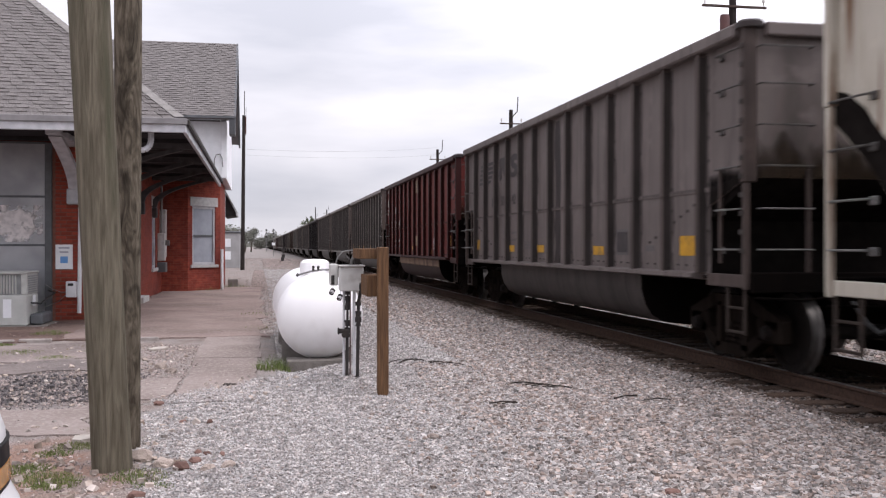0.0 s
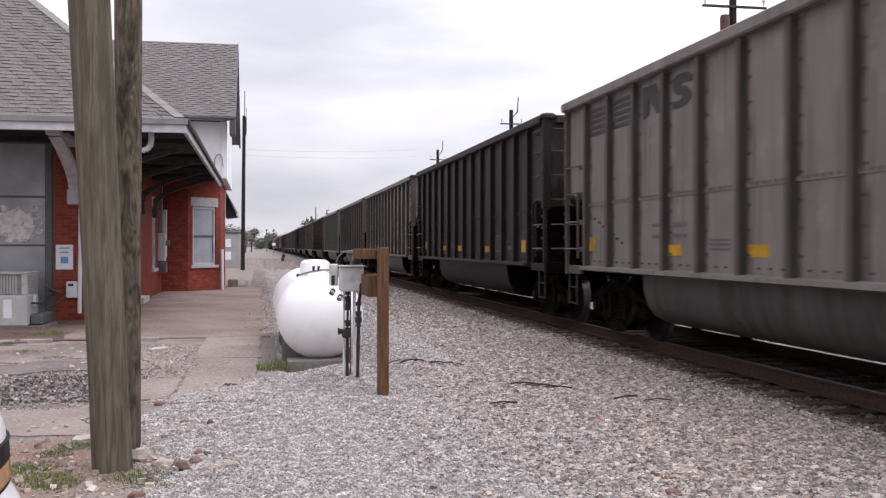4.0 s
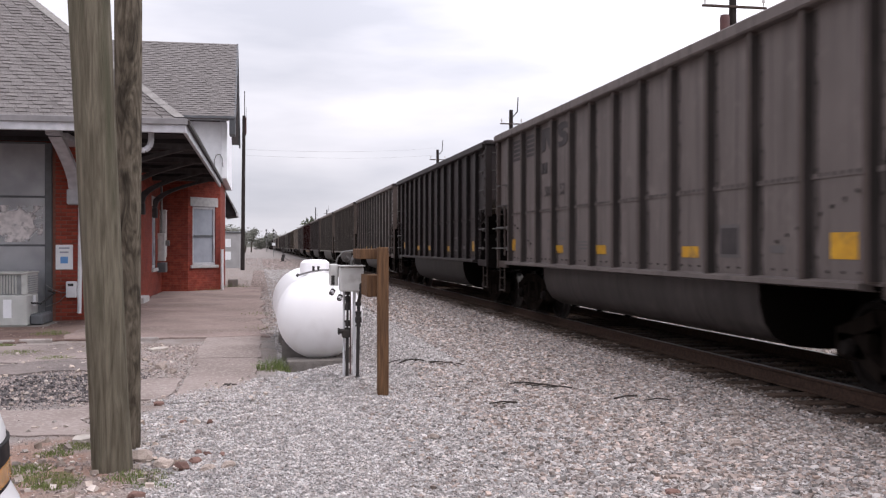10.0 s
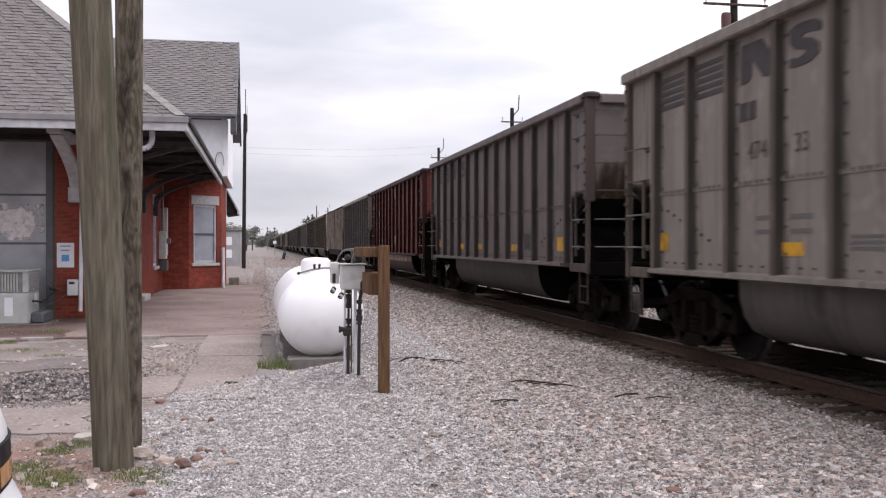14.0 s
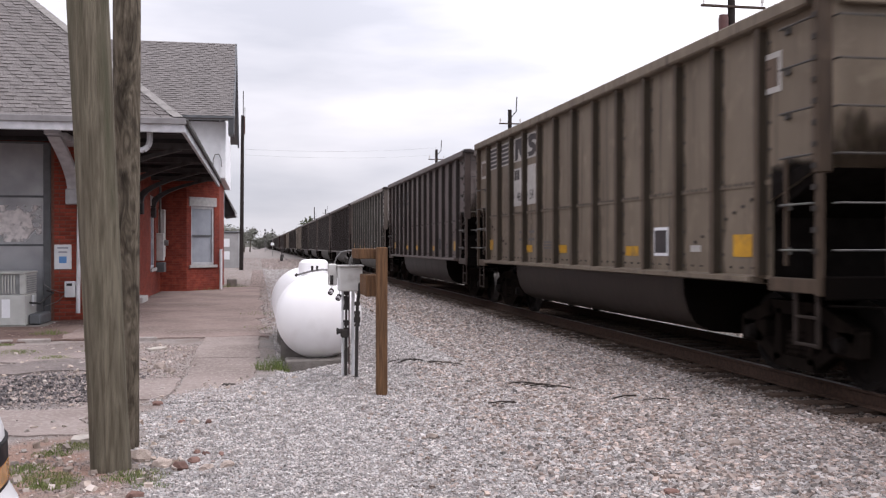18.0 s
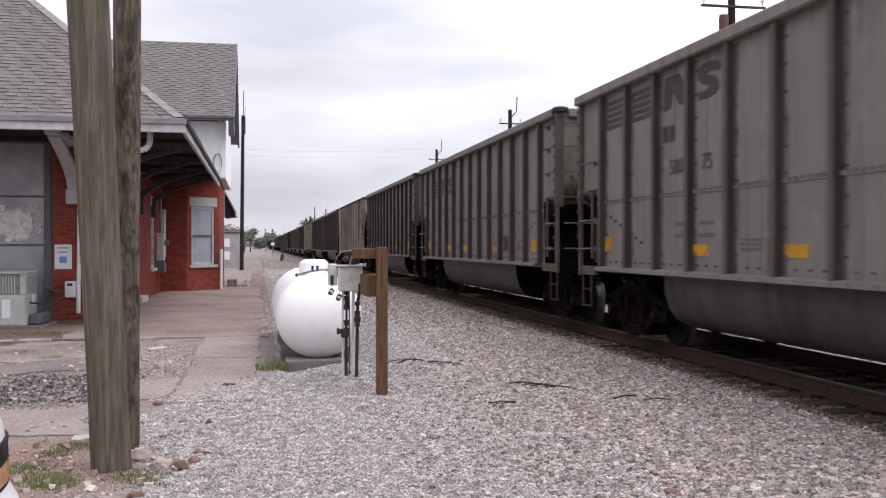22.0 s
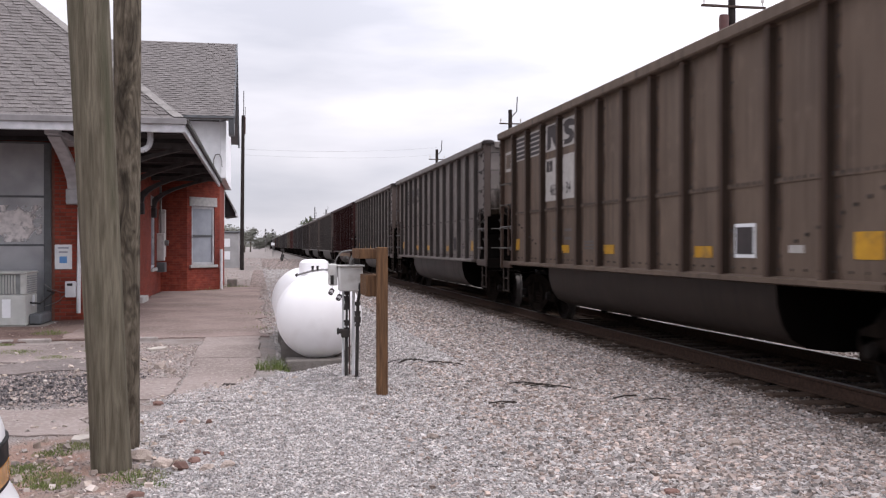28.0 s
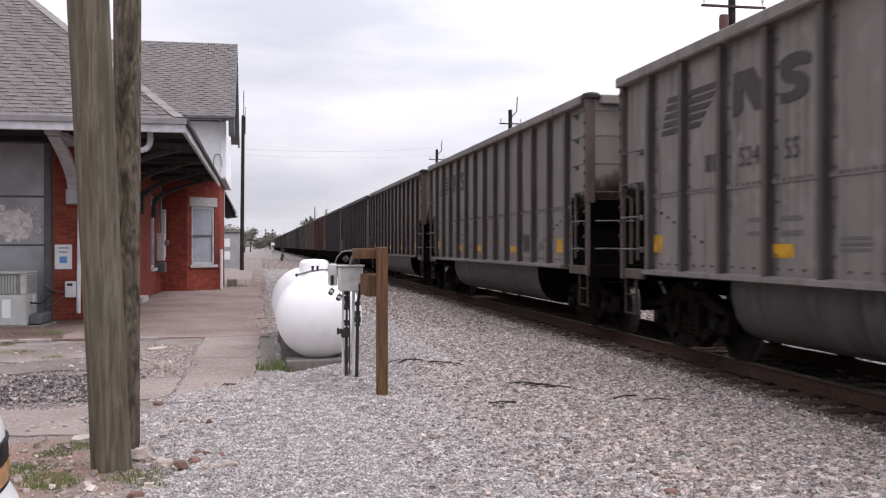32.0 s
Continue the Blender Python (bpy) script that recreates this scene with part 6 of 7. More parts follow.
dome = [(0.195, 0.0), (0.195, 0.10), (0.185, 0.15), (0.14, 0.185), (0.0, 0.195)]
part("valve_dome", Geo().lathe(dome, 28, 2, (0.712, 12.72, 1.09)), TANKW, tank, "rounded white valve cover")
part("filler_pipe", Geo().tube([(0.47, 12.2, 1.09), (0.62, 12.15, 1.135), (0.78, 12.12, 1.16), (0.94, 12.1, 1.155), (0.98, 11.9, 1.15)], 0.012, 8), STEEL, tank, "thin gray pipe across the tank")
part("pipe_end", Geo().rod((0.455, 12.2, 1.08), (0.485, 12.2, 1.105), 0.018, n=8), IRON, tank)
for x in (0.66, 0.72):
    part("gauge", Geo().rod((x, 12.13, 1.15), (x, 12.13, 1.20), 0.014, n=8).rod((x - 0.015, 12.12, 1.195), (x + 0.015, 12.12, 1.195), 0.012, n=8), IRON, tank)
for y in (13.1, 15.4):
    part("saddle", Geo().prism([(0.30, -0.16), (1.20, -0.16), (1.20, 0.20), (1.0, 0.09), (0.755, 0.034), (0.51, 0.09), (0.30, 0.20)], 1, y - 0.1, y + 0.1), CONC, tank, "concrete saddle")
solo("concrete_block", Geo().box(0.335, 1.06, 12.0, 12.34, -0.16, 0.062, 0.015), CONC, "gray concrete block under the propane tank", "concrete block")

# regulator stand
rs = thing("regulator_stand", "galvanised regulator box on pipes beside a white gas tank", "gas regulator")
part("cabinet", Geo().box(0.835, 1.085, 10.25, 10.45, 0.975, 1.235, 0.012), GALV, rs, "dented galvanised cabinet")
part("cabinet_lid", Geo().box(0.82, 1.10, 10.23, 10.46, 1.235, 1.25, 0.004), GALV, rs)
part("rear_cabinet", Geo().box(0.745, 0.83, 10.42, 10.62, 1.03, 1.26, 0.01), GALV, rs)
part("rear_cabinet_opening", Geo().box(0.755, 0.79, 10.412, 10.421, 1.04, 1.14), IRON, rs, "dark opening")
for x, y, top, r in ((0.893, 10.46, 0.975, 0.014), (1.000, 10.42, 0.975, 0.018)):
    part("post", Geo().rod((x, y, -0.1), (x, y, top), r, n=10), PVC, rs, "slim white pipe post")
part("tie_rod", Geo().rod((0.962, 10.47, -0.1), (0.962, 10.47, 0.975), 0.007, n=8), TRANSF, rs, "thin rusty rod")
part("dark_pipe", Geo().rod((0.922, 10.43, -0.1), (0.926, 10.43, 0.50), 0.017, n=10).rod((0.926, 10.43, 0.50), (0.932, 10.43, 0.98), 0.013, n=10), IRON, rs)
for z0, z1, r0, r1 in ((0.93, 0.97, 0.030, 0.030), (0.86, 0.92, 0.024, 0.034), (0.77, 0.86, 0.034, 0.022), (0.64, 0.66, 0.036, 0.036), (0.60, 0.64, 0.026, 0.026), (0.53, 0.58, 0.024, 0.036)):
    part("fitting", Geo().rod((0.930, 10.43, z0), (0.930, 10.43, z1), r0, r1, n=10), IRON, rs)
part("valve_body", Geo().box(0.868, 0.952, 10.38, 10.46, 0.475, 0.565, 0.014).rod((0.835, 10.42, 0.545), (0.88, 10.42, 0.545), 0.026, n=10).rod((0.825, 10.42, 0.545), (0.842, 10.42, 0.545), 0.036, n=10), IRON, rs, "black regulator valve")
part("right_pipe", Geo().tube([(1.026, 10.36, -0.1), (1.036, 10.35, 0.62), (1.040, 10.35, 0.86), (1.052, 10.27, 0.97), (1.054, 10.22, 1.06)], 0.018, 8), IRON, rs)
for z0, z1, r0, r1 in ((0.70, 0.76, 0.024, 0.036), (0.64, 0.70, 0.036, 0.036), (0.60, 0.64, 0.036, 0.020), (0.82, 0.86, 0.032, 0.032), (0.04, 0.07, 0.03, 0.03)):
    part("union", Geo().rod((1.037 - 0.011 * (z0 < 0.1), 10.35, z0), (1.037 - 0.011 * (z0 < 0.1), 10.35, z1), r0, r1, n=10), IRON, rs)
for x, z in ((0.755, 0.98), (0.835, 0.92)):
    pg = part("plug", Geo().rod((x + 0.012, 10.30, z + 0.012), (x - 0.012, 10.27, z - 0.030), 0.026, n=8), IRON, rs, "small metal plug")
    part("plug_cap", Geo().rod((x, 10.262, z - 0.008), (x - 0.004, 10.252, z - 0.012), 0.02, n=8), PVC, pg, "white plug face")
    part("plug_hanger", Geo().rod((x + 0.012, 10.30, z + 0.012), (x + 0.014, 10.33, 1.03), 0.006, n=6), PVC, pg)
part("vent_tube", Geo().tube([(0.80, 10.55, 1.22), (0.83, 10.5, 1.33), (0.88, 10.45, 1.39), (0.96, 10.4, 1.405), (1.02, 10.4, 1.40)], 0.007, 8), STEEL, rs, "bent thin tube")
part("hanging_chain", Geo().tube([(0.99, 10.3, 1.36), (0.96, 10.28, 1.30), (0.955, 10.28, 1.24)], 0.016, 6), SILVER, rs)
part("junction", Geo().rod((0.90, 10.4, 1.30), (0.93, 10.38, 1.33), 0.028, n=8), IRON, rs)
part("upper_valve", Geo().box(0.99, 1.06, 10.3, 10.4, 1.26, 1.40, 0.012), IRON, rs)

wp = thing("wooden_post", "brown square wooden post with two short cross pieces", "wooden post")
part("upright", Geo().box(1.135, 1.24, 9.42, 9.53, -0.2, 1.44, 0.008), POSTWOOD, wp)
part("cross_piece", Geo().box(0.97, 1.18, 9.535, 10.25, 1.325, 1.425, 0.006), POSTWOOD, wp)
part("cross_piece", Geo().box(1.04, 1.19, 9.535, 10.1, 0.955, 1.165, 0.006), POSTWOOD, wp)

# line poles beyond the tracks
LINE_X = 17.0


def line_pole(y, top=11.0, can=False, lift=0.0):
    p = thing("line_pole", "dark wooden line pole with a crossarm and insulators", "utility pole", "line poles beyond the tracks", at=pose(LINE_X, y, -0.2 + lift))
    part("pole", Geo().rod((0, 0, -0.6), (0, 0, top), 0.19, 0.13, 12), TARPOLE, p)
    arm = 1.25 if can else 0.8
    part("crossarm", Geo().box(-arm, arm, -0.2, -0.08, 9.99, 10.07, 0.01), OLDARM, p, "weathered brown crossarm")
    for x in (0.1 - arm, arm - 0.1):
        part("insulator", Geo().lathe([(0.0, 0.0), (0.03, 0.0), (0.03, 0.12), (0.07, 0.13), (0.05, 0.27), (0.0, 0.28)], 8, 2, (x, -0.13, 10.1)), GALV, p)
    if can:
        part("transformer", Geo().lathe([(0.0, 8.9), (0.17, 8.9), (0.18, 9.6), (0.15, 9.72), (0.0, 9.74)], 14, 2, (-0.36, -0.1, 0)), TRANSF, p, "rusty red transformer can")
    else:
        part("pin", Geo().tube([(0.1, 0, 10.5), (0.45, 0, 10.9), (0.5, 0, 11.9)], 0.035, 6), TARPOLE, p, "bent ground wire arm")
    return p


spots = [33.1, 65.0, 93.0, 250.0, 300.0]
for i, y in enumerate(spots):
    line_pole(y, 13.5 if y == 300.0 else 11.0, can=(i == 0), lift=0.33 if i == 0 else 0.0)
cross = Geo()
for z0, z1 in ((7.35, 11.0), (7.0, 10.3)):
    cross.tube([(-0.9 + 17.9 * k / 12, 60.7 + 32.3 * k / 12, z0 + (z1 - z0) * k / 12 - 0.25 * (1 - (k / 6 - 1) ** 2)) for k in range(13)], 0.006, 4)
solo("cross_wire", cross, STEEL, "thin wires crossing over the tracks", "wire", kind="structure")

tp = thing("tall_pole", "dark tarred pole with a thin mast beside the depot", "utility pole", at=pose(-0.98, 60.7, 0))
part("pole", Geo().rod((0, 0, -0.2), (0.09, 0, 9.4), 0.13, 0.10, 12), TARPOLE, tp)
part("mast", Geo().rod((0.11, 0, 7.6), (0.13, 0, 10.9), 0.025, n=6).rod((0.2, 0, 8.2), (0.22, 0, 9.9), 0.015, n=6), IRON, tp, "thin antenna mast")
part("bracket", Geo().box(0.06, 0.24, -0.03, 0.03, 8.3, 9.3), TRANSF, tp)

# far things along the line
sh = thing("gray_shed", "low gray equipment shed beside the line", "shed", at=pose(0, 0, 0))
part("wall", Geo().box(-6.0, -1.25, 67.0, 71.0, -0.1, 2.35, 0.03), HOUSEG, sh)
part("roof", Geo().box(-6.1, -1.15, 66.9, 71.1, 2.35, 2.45, 0.03), GRAYTRIM, sh)
for z in (0.55, 1.4):
    part("white_panel", Geo().box(-2.35, -1.85, 66.97, 66.995, z, z + 0.55), PAPER, sh, "white panel")
ut = thing("utility_cabinet", "small gray cabinet by the line", "cabinet")
part("case", Geo().box(-1.1, -0.75, 36.2, 36.6, -0.02, 0.25, 0.02), CONC, ut)
for x, y in ((1.83, 250.0), (3.65, 250.0)):
    s = thing("signal_mast", "tall railway signal mast with dark round heads", "railway signal", "signal pair", at=pose(x, y, 0))
    part("mast", Geo().rod((0, 0, -0.2), (0, 0, 5.8), 0.08, n=8), STEEL, s)
    for k, z in enumerate((5.5, 4.65, 3.8)):
        part("signal_head", Geo().rod((0, -0.2, z), (0, -0.05, z), 0.22, n=12), IRON, s)
    part("ladder", Geo().box(0.2, 0.24, 0, 0.04, 0, 5.5).box(0.45, 0.49, 0, 0.04, 0, 5.5), STEEL, s)
ws = thing("trackside_sign", "small white trackside sign on a post", "sign", at=pose(2.05, 140, 0))
part("board", Geo().box(-0.24, 0.24, -0.03, 0.0, 1.55, 1.95), PAPER, ws)
part("post", Geo().rod((0, 0, -0.2), (0, 0, 1.5), 0.04, n=8), STEEL, ws)
ss = thing("switch_stand", "dark switch stand with a rod by the track", "switch stand", at=pose(2.25, 95, -0.1))
part("stand", Geo().box(-0.30, 0.30, -0.22, 0.22, 0, 0.14, 0.03).box(-0.16, 0.14, -0.14, 0.14, 0.14, 0.52, 0.05).box(-0.10, 0.22, -0.1, 0.1, 0.42, 0.78, 0.06).rod((0.02, 0, 0.7), (0.05, 0, 1.25), 0.04, n=8), IRON, ss)
part("target", Geo().box(-0.13, 0.22, -0.02, 0.02, 1.0, 1.32), IRON, ss)
part("rod", Geo().rod((0.2, 0, 0.1), (3.0, 0.4, 0.02), 0.03, n=6), SILVER, ss)
part("lever", Geo().rod((0.1, -0.1, 0.5), (0.75, -0.6, 0.12), 0.03, n=6), SILVER, ss)
part("foot_beam", Geo().box(-0.4, 1.3, -0.5, -0.3, -0.05, 0.06, 0.01), STONE, ss, "pale tie under the stand")


# ---- parked car at the edge of the view ----
WHITECAR = mat("white_car_paint", (0.78, 0.78, 0.80), (0.75, 0.75, 0.77), 2, 0.25)
RUBBER = mat("tyre_rubber", (0.02, 0.02, 0.02), (0.03, 0.03, 0.03), 20, 0.85)
LAMP = mat("headlamp_lens", (0.045, 0.032, 0.03), (0.012, 0.01, 0.011), 14, 0.75)
AMBER = mat("amber_lens", (0.45, 0.20, 0.03), (0.35, 0.15, 0.02), 20, 0.2)
TINT = mat("tinted_glass", (0.03, 0.035, 0.04), (0.025, 0.03, 0.03), 4, 0.08)
pc = thing("parked_car", "white car parked by the poles, nose just in view", "car", at=pose(-3.012, 3.2, 0))
def nose(z):
    """How far the front reaches at a height: a sloped bonnet edge, an upright lamp band and a proud bumper."""
    rows = [(0.28, 2.10), (0.40, 2.155), (0.50, 2.165), (0.545, 2.14), (0.58, 2.12), (0.63, 2.117), (0.70, 2.115), (0.76, 2.112), (0.80, 2.105), (0.84, 2.085), (0.90, 1.96)]
    for (z0, a0), (z1, a1) in zip(rows, rows[1:]):
        if z <= z1:
            return a0 + (a1 - a0) * (z - z0) / (z1 - z0)
    return rows[-1][1]


def round_nose(y, z):
    return nose(z) - 0.12 * (abs(y) / 0.88) ** 6


outline = [(-2.1, 0.35), None, (1.45, 0.95), (0.9, 0.98), (-1.5, 1.0), (-2.05, 0.95), (-2.2, 0.6)]
front = [0.28 + 0.0555 * k for k in range(12)]
g = Geo()
sections = [-0.88 + 1.76 * k / 16 for k in range(17)]
for y in sections:
    ring = [outline[0]] + [(round_nose(y, z), z) for z in front] + outline[2:]
    for a, z in ring:
        g.v.append((a, y, z))
m_ = len(ring)
for k in range(len(sections) - 1):
    for i in range(m_):
        j = (i + 1) % m_
        g.f.append((k * m_ + i, k * m_ + j, (k + 1) * m_ + j, (k + 1) * m_ + i))
g.f += [tuple(range(m_)), tuple(range((len(sections) - 1) * m_, len(sections) * m_))[::-1]]
part("body", g, WHITECAR, pc)


def nose_patch(y0, y1, z0, z1, proud):
    """A plate lying on the rounded nose."""
    p, n_y, n_z = Geo(), 8, 4
    grid = [(round_nose(y0 + (y1 - y0) * i / n_y, z0 + (z1 - z0) * j / n_z) + d, y0 + (y1 - y0) * i / n_y, z0 + (z1 - z0) * j / n_z) for d in (proud, -0.03) for i in range(n_y + 1) for j in range(n_z + 1)]
    w, off = n_z + 1, (n_y + 1) * (n_z + 1)
    fs = []
    for i in range(n_y):
        for j in range(n_z):
            q = (i * w + j, (i + 1) * w + j, (i + 1) * w + j + 1, i * w + j + 1)
            fs += [q, tuple(off + v for v in q[::-1])]
    rim = [i * w for i in range(n_y + 1)] + [n_y * w + j for j in range(1, w)] + [i * w + n_z for i in range(n_y - 1, -1, -1)] + [j for j in range(n_z - 1, 0, -1)]
    fs += [(rim[k], off + rim[k], off + rim[(k + 1) % len(rim)], rim[(k + 1) % len(rim)]) for k in range(len(rim))]
    return p.add(grid, fs)


part("cabin", Geo().prism([(-1.9, 0.98), (0.75, 0.96), (0.05, 1.42), (-1.3, 1.44)], 1, -0.74, 0.74), TINT, pc, "dark glass cabin")
part("roof", Geo().box(-1.3, 0.05, -0.66, 0.66, 1.43, 1.47, 0.02), WHITECAR, pc)
for sy in (-1, 1):
    lamp = part("headlight", nose_patch(*sorted((sy * 0.32, sy * 0.87)), 0.585, 0.745, 0.008), LAMP, pc, "clear headlight")
    part("indicator", nose_patch(*sorted((sy * 0.42, sy * 0.645)), 0.60, 0.67, 0.010), AMBER, lamp, "amber indicator")
    part("lamp_rim", nose_patch(*sorted((sy * 0.32, sy * 0.872)), 0.738, 0.747, 0.011), RUBBER, lamp)
part("lower_grille", nose_patch(-0.6, 0.6, 0.35, 0.46, 0.006), RUBBER, pc)
part("side_strip", nose_patch(0.62, 0.875, 0.35, 0.385, 0.012), RUBBER, pc, "black rubbing strip on the bumper")
for x in (-1.35, 1.35):
    for sy in (-1, 1):
        w = part("wheel", Geo().lathe([(0.0, 0.0), (0.2, 0.0), (0.3, 0.02), (0.31, 0.1), (0.3, 0.2), (0.0, 0.2)], 20, 1, (x, 0.78 * sy - 0.1, 0.31)), RUBBER, pc)
        part("rim", Geo().rod((x, 0.885 * sy, 0.31), (x, 0.895 * sy, 0.31), 0.2, n=16), SILVER, w)


# ---- vegetation ----
def tree(x, y, h, wide, material, seed, label, clumps=260, leaf=0.5):
    t = thing("tree", label, "tree", "trees along the line", at=pose(x, y, -0.1))
    rnd = random.Random(seed)
    g = Geo().rod((0, 0, 0), (0.1, 0, h * 0.45), 0.035 * h, 0.02 * h, 8)
    tips = []
    for k in range(9):
        a = rnd.uniform(0, 6.28)
        z0 = h * rnd.uniform(0.25, 0.5)
        tip = (math.cos(a) * wide * rnd.uniform(0.3, 0.75), math.sin(a) * wide * rnd.uniform(0.3, 0.75), h * rnd.uniform(0.55, 0.92))
        g.rod((0.05, 0, z0), tip, 0.013 * h, 0.003 * h, 5)
        tips.append(tip)
    part("trunk", g, BARK, t)
    lv = Geo()
    for k in range(clumps):
        c = rnd.choice(tips)
        p = Vector(c) + Vector([rnd.gauss(0, 1) for _ in range(3)]) * wide * 0.24
        for q in range(3):
            n = Vector([rnd.gauss(0, 1) for _ in range(3)]).normalized()
            u = n.orthogonal().normalized() * leaf * rnd.uniform(0.5, 1.2)
            w = n.cross(u).normalized() * leaf * rnd.uniform(0.4, 0.9)
            o = p + Vector([rnd.gauss(0, 1) for _ in range(3)]) * leaf
            lv.add([o - u, o - w * 0.7, o + u, o + w], [(0, 1, 2, 3)])
    part("crown", lv, material, t)
    return t


tree(-12, 130, 4.8, 3.6, LEAF, 1, "leafy tree behind the shed", clumps=700, leaf=0.28)
tree(-6.5, 120, 3.7, 2.8, LEAF, 2, "leafy tree behind the shed", clumps=600, leaf=0.26)
for i, (x, y, h, w) in enumerate(((-4.2, 150, 3.8, 1.6), (-3.8, 185, 4.4, 1.8), (-4.3, 215, 3.4, 1.6), (-7, 170, 4.2, 2.4), (-4.6, 240, 3.2, 1.8), (-1.9, 250, 5.6, 1.5), (-3.1, 230, 5.0, 1.3))):
    tree(x, y, h, w, LEAFP, 10 + i, "pale thin-leaved tree along the line", clumps=420, leaf=0.22)
for i, (x, y, h, w) in enumerate(((5, 420, 5.8, 3.6), (0.5, 440, 4.0, 3.2), (9.5, 430, 4.6, 4), (18, 300, 7.6, 5), (21, 330, 8, 5), (26, 300, 7.5, 5), (-16, 400, 7, 7), (-28, 380, 7, 7))):
    tree(x, y, h, w, LEAFP if i < 3 else LEAF, 30 + i, "full tree far down the line", clumps=1400 if i < 3 else 520, leaf=0.36 if i < 3 else 0.55)
fw = Geo()
rnd = random.Random(77)
for i in range(9000):
    x = rnd.uniform(-700, 800)
    x *= 2.0
    o = Vector((x, 1560 + rnd.uniform(0, 60), rnd.uniform(0, 7.5 + 2.5 * math.sin(x * 0.016) + 1.4 * math.sin(x * 0.06) + 8.0 * math.exp(-((x - 26) / 17) ** 2))))
    u, w = Vector((rnd.uniform(1.6, 3.6), rnd.uniform(-1, 1), rnd.uniform(-1, 1))), Vector((rnd.uniform(-1, 1), rnd.uniform(-1, 1), rnd.uniform(1.0, 2.2)))
    fw.add([o - u, o - w, o + u, o + w], [(0, 1, 2, 3)])
solo("far_woods", fw, LEAFP, "low distant tree line at the horizon", "woods", kind="stuff")


def tuft(x, y, r, n, h, seed, label="green grass tuft growing in the dirt"):
    rnd = random.Random(seed)
    g = Geo()
    for i in range(n):
        a, d = rnd.uniform(0, 6.28), r * math.sqrt(rnd.random())
        px, py = x + math.cos(a) * d, y + math.sin(a) * d
        z = ground_z(px, py)
        hh = h * rnd.uniform(0.15, 1.25) * (1 - 0.55 * d / r)
        lean = Vector((rnd.gauss(0, 0.35) * hh, rnd.gauss(0, 0.35) * hh, hh))
        w = Vector((rnd.uniform(-1, 1), rnd.uniform(-1, 1), 0)).normalized() * 0.0032
        b = Vector((px, py, z - 0.01))
        m = b + lean * 0.6 + Vector((0, 0, hh * 0.1))
        g.add([b - w, b + w, m + w * 0.7, b + lean, m - w * 0.7], [(0, 1, 2, 4), (4, 2, 3)])
    tagged(solo("grass_tuft", g, GRASS, label, "grass"), kind="stuff")


tuft(0.17, 11.75, 0.20, 300, 0.22, 1, "green weeds beside the propane tank")
tuft(0.27, 11.9, 0.12, 110, 0.18, 2, "green weeds beside the propane tank")
tuft(-0.76, 6.42, 0.22, 800, 0.05, 3)
tuft(-1.22, 6.30, 0.15, 900, 0.05, 4)
tuft(-1.05, 7.6, 0.28, 200, 0.06, 5)
tuft(-3.35, 16.9, 0.3, 420, 0.14, 6)
tuft(-3.2, 14.1, 0.35, 700, 0.07, 7)
tuft(-3.3, 14.3, 0.3, 150, 0.06, 8)
tuft(-1.6, 32.6, 0.5, 160, 0.15, 9, "grass along the foot of the bay")
tuft(-0.9, 35.5, 0.6, 200, 0.2, 10, "grass along the foot of the bay")
tuft(-0.05, 21.0, 0.4, 120, 0.12, 11)
tuft(0.0, 17.5, 0.3, 100, 0.1, 12)
tuft(-0.62, 6.15, 0.13, 260, 0.04, 13)
for k, (x, y, r) in enumerate(((-1.32, 7.5, 0.16), (-1.42, 7.25, 0.14), (-1.5, 6.75, 0.2), (-1.3, 6.45, 0.22), (-1.25, 8.1, 0.18), (-1.7, 6.55, 0.15), (-2.6, 13.4, 0.35), (-3.9, 15.2, 0.4), (-2.2, 14.2, 0.25))):
    tuft(x, y, r, int(26000 * r * r), 0.045, 40 + k, "short sparse grass in the trodden dirt")


# ---- stones ----
def stone_mesh(name, seed, material, r=1.0):
    rnd = random.Random(seed)
    bm = bmesh.new()
    bmesh.ops.create_icosphere(bm, subdivisions=2, radius=r)
    for v in bm.verts:
        v.co *= 1 + 0.42 * noise.noise(v.co * 1.3 + Vector((seed * 3.1, 0, 0))) + 0.12 * rnd.uniform(-1, 1)
    me = bpy.data.meshes.new(name)
    bm.to_mesh(me)
    bm.free()
    me.shade_flat()
    me.materials.append(material)
    return me


PALESLAB = mat("pale_broken_slab", (0.47, 0.43, 0.385), (0.36, 0.32, 0.285), 14, 0.95, bump=0.4)
ROCKS = [stone_mesh("rock", s, DEBRIS) for s in (1, 2, 3)]
REDS = [stone_mesh("brick_bit", s, REDBIT) for s in (4, 5)]
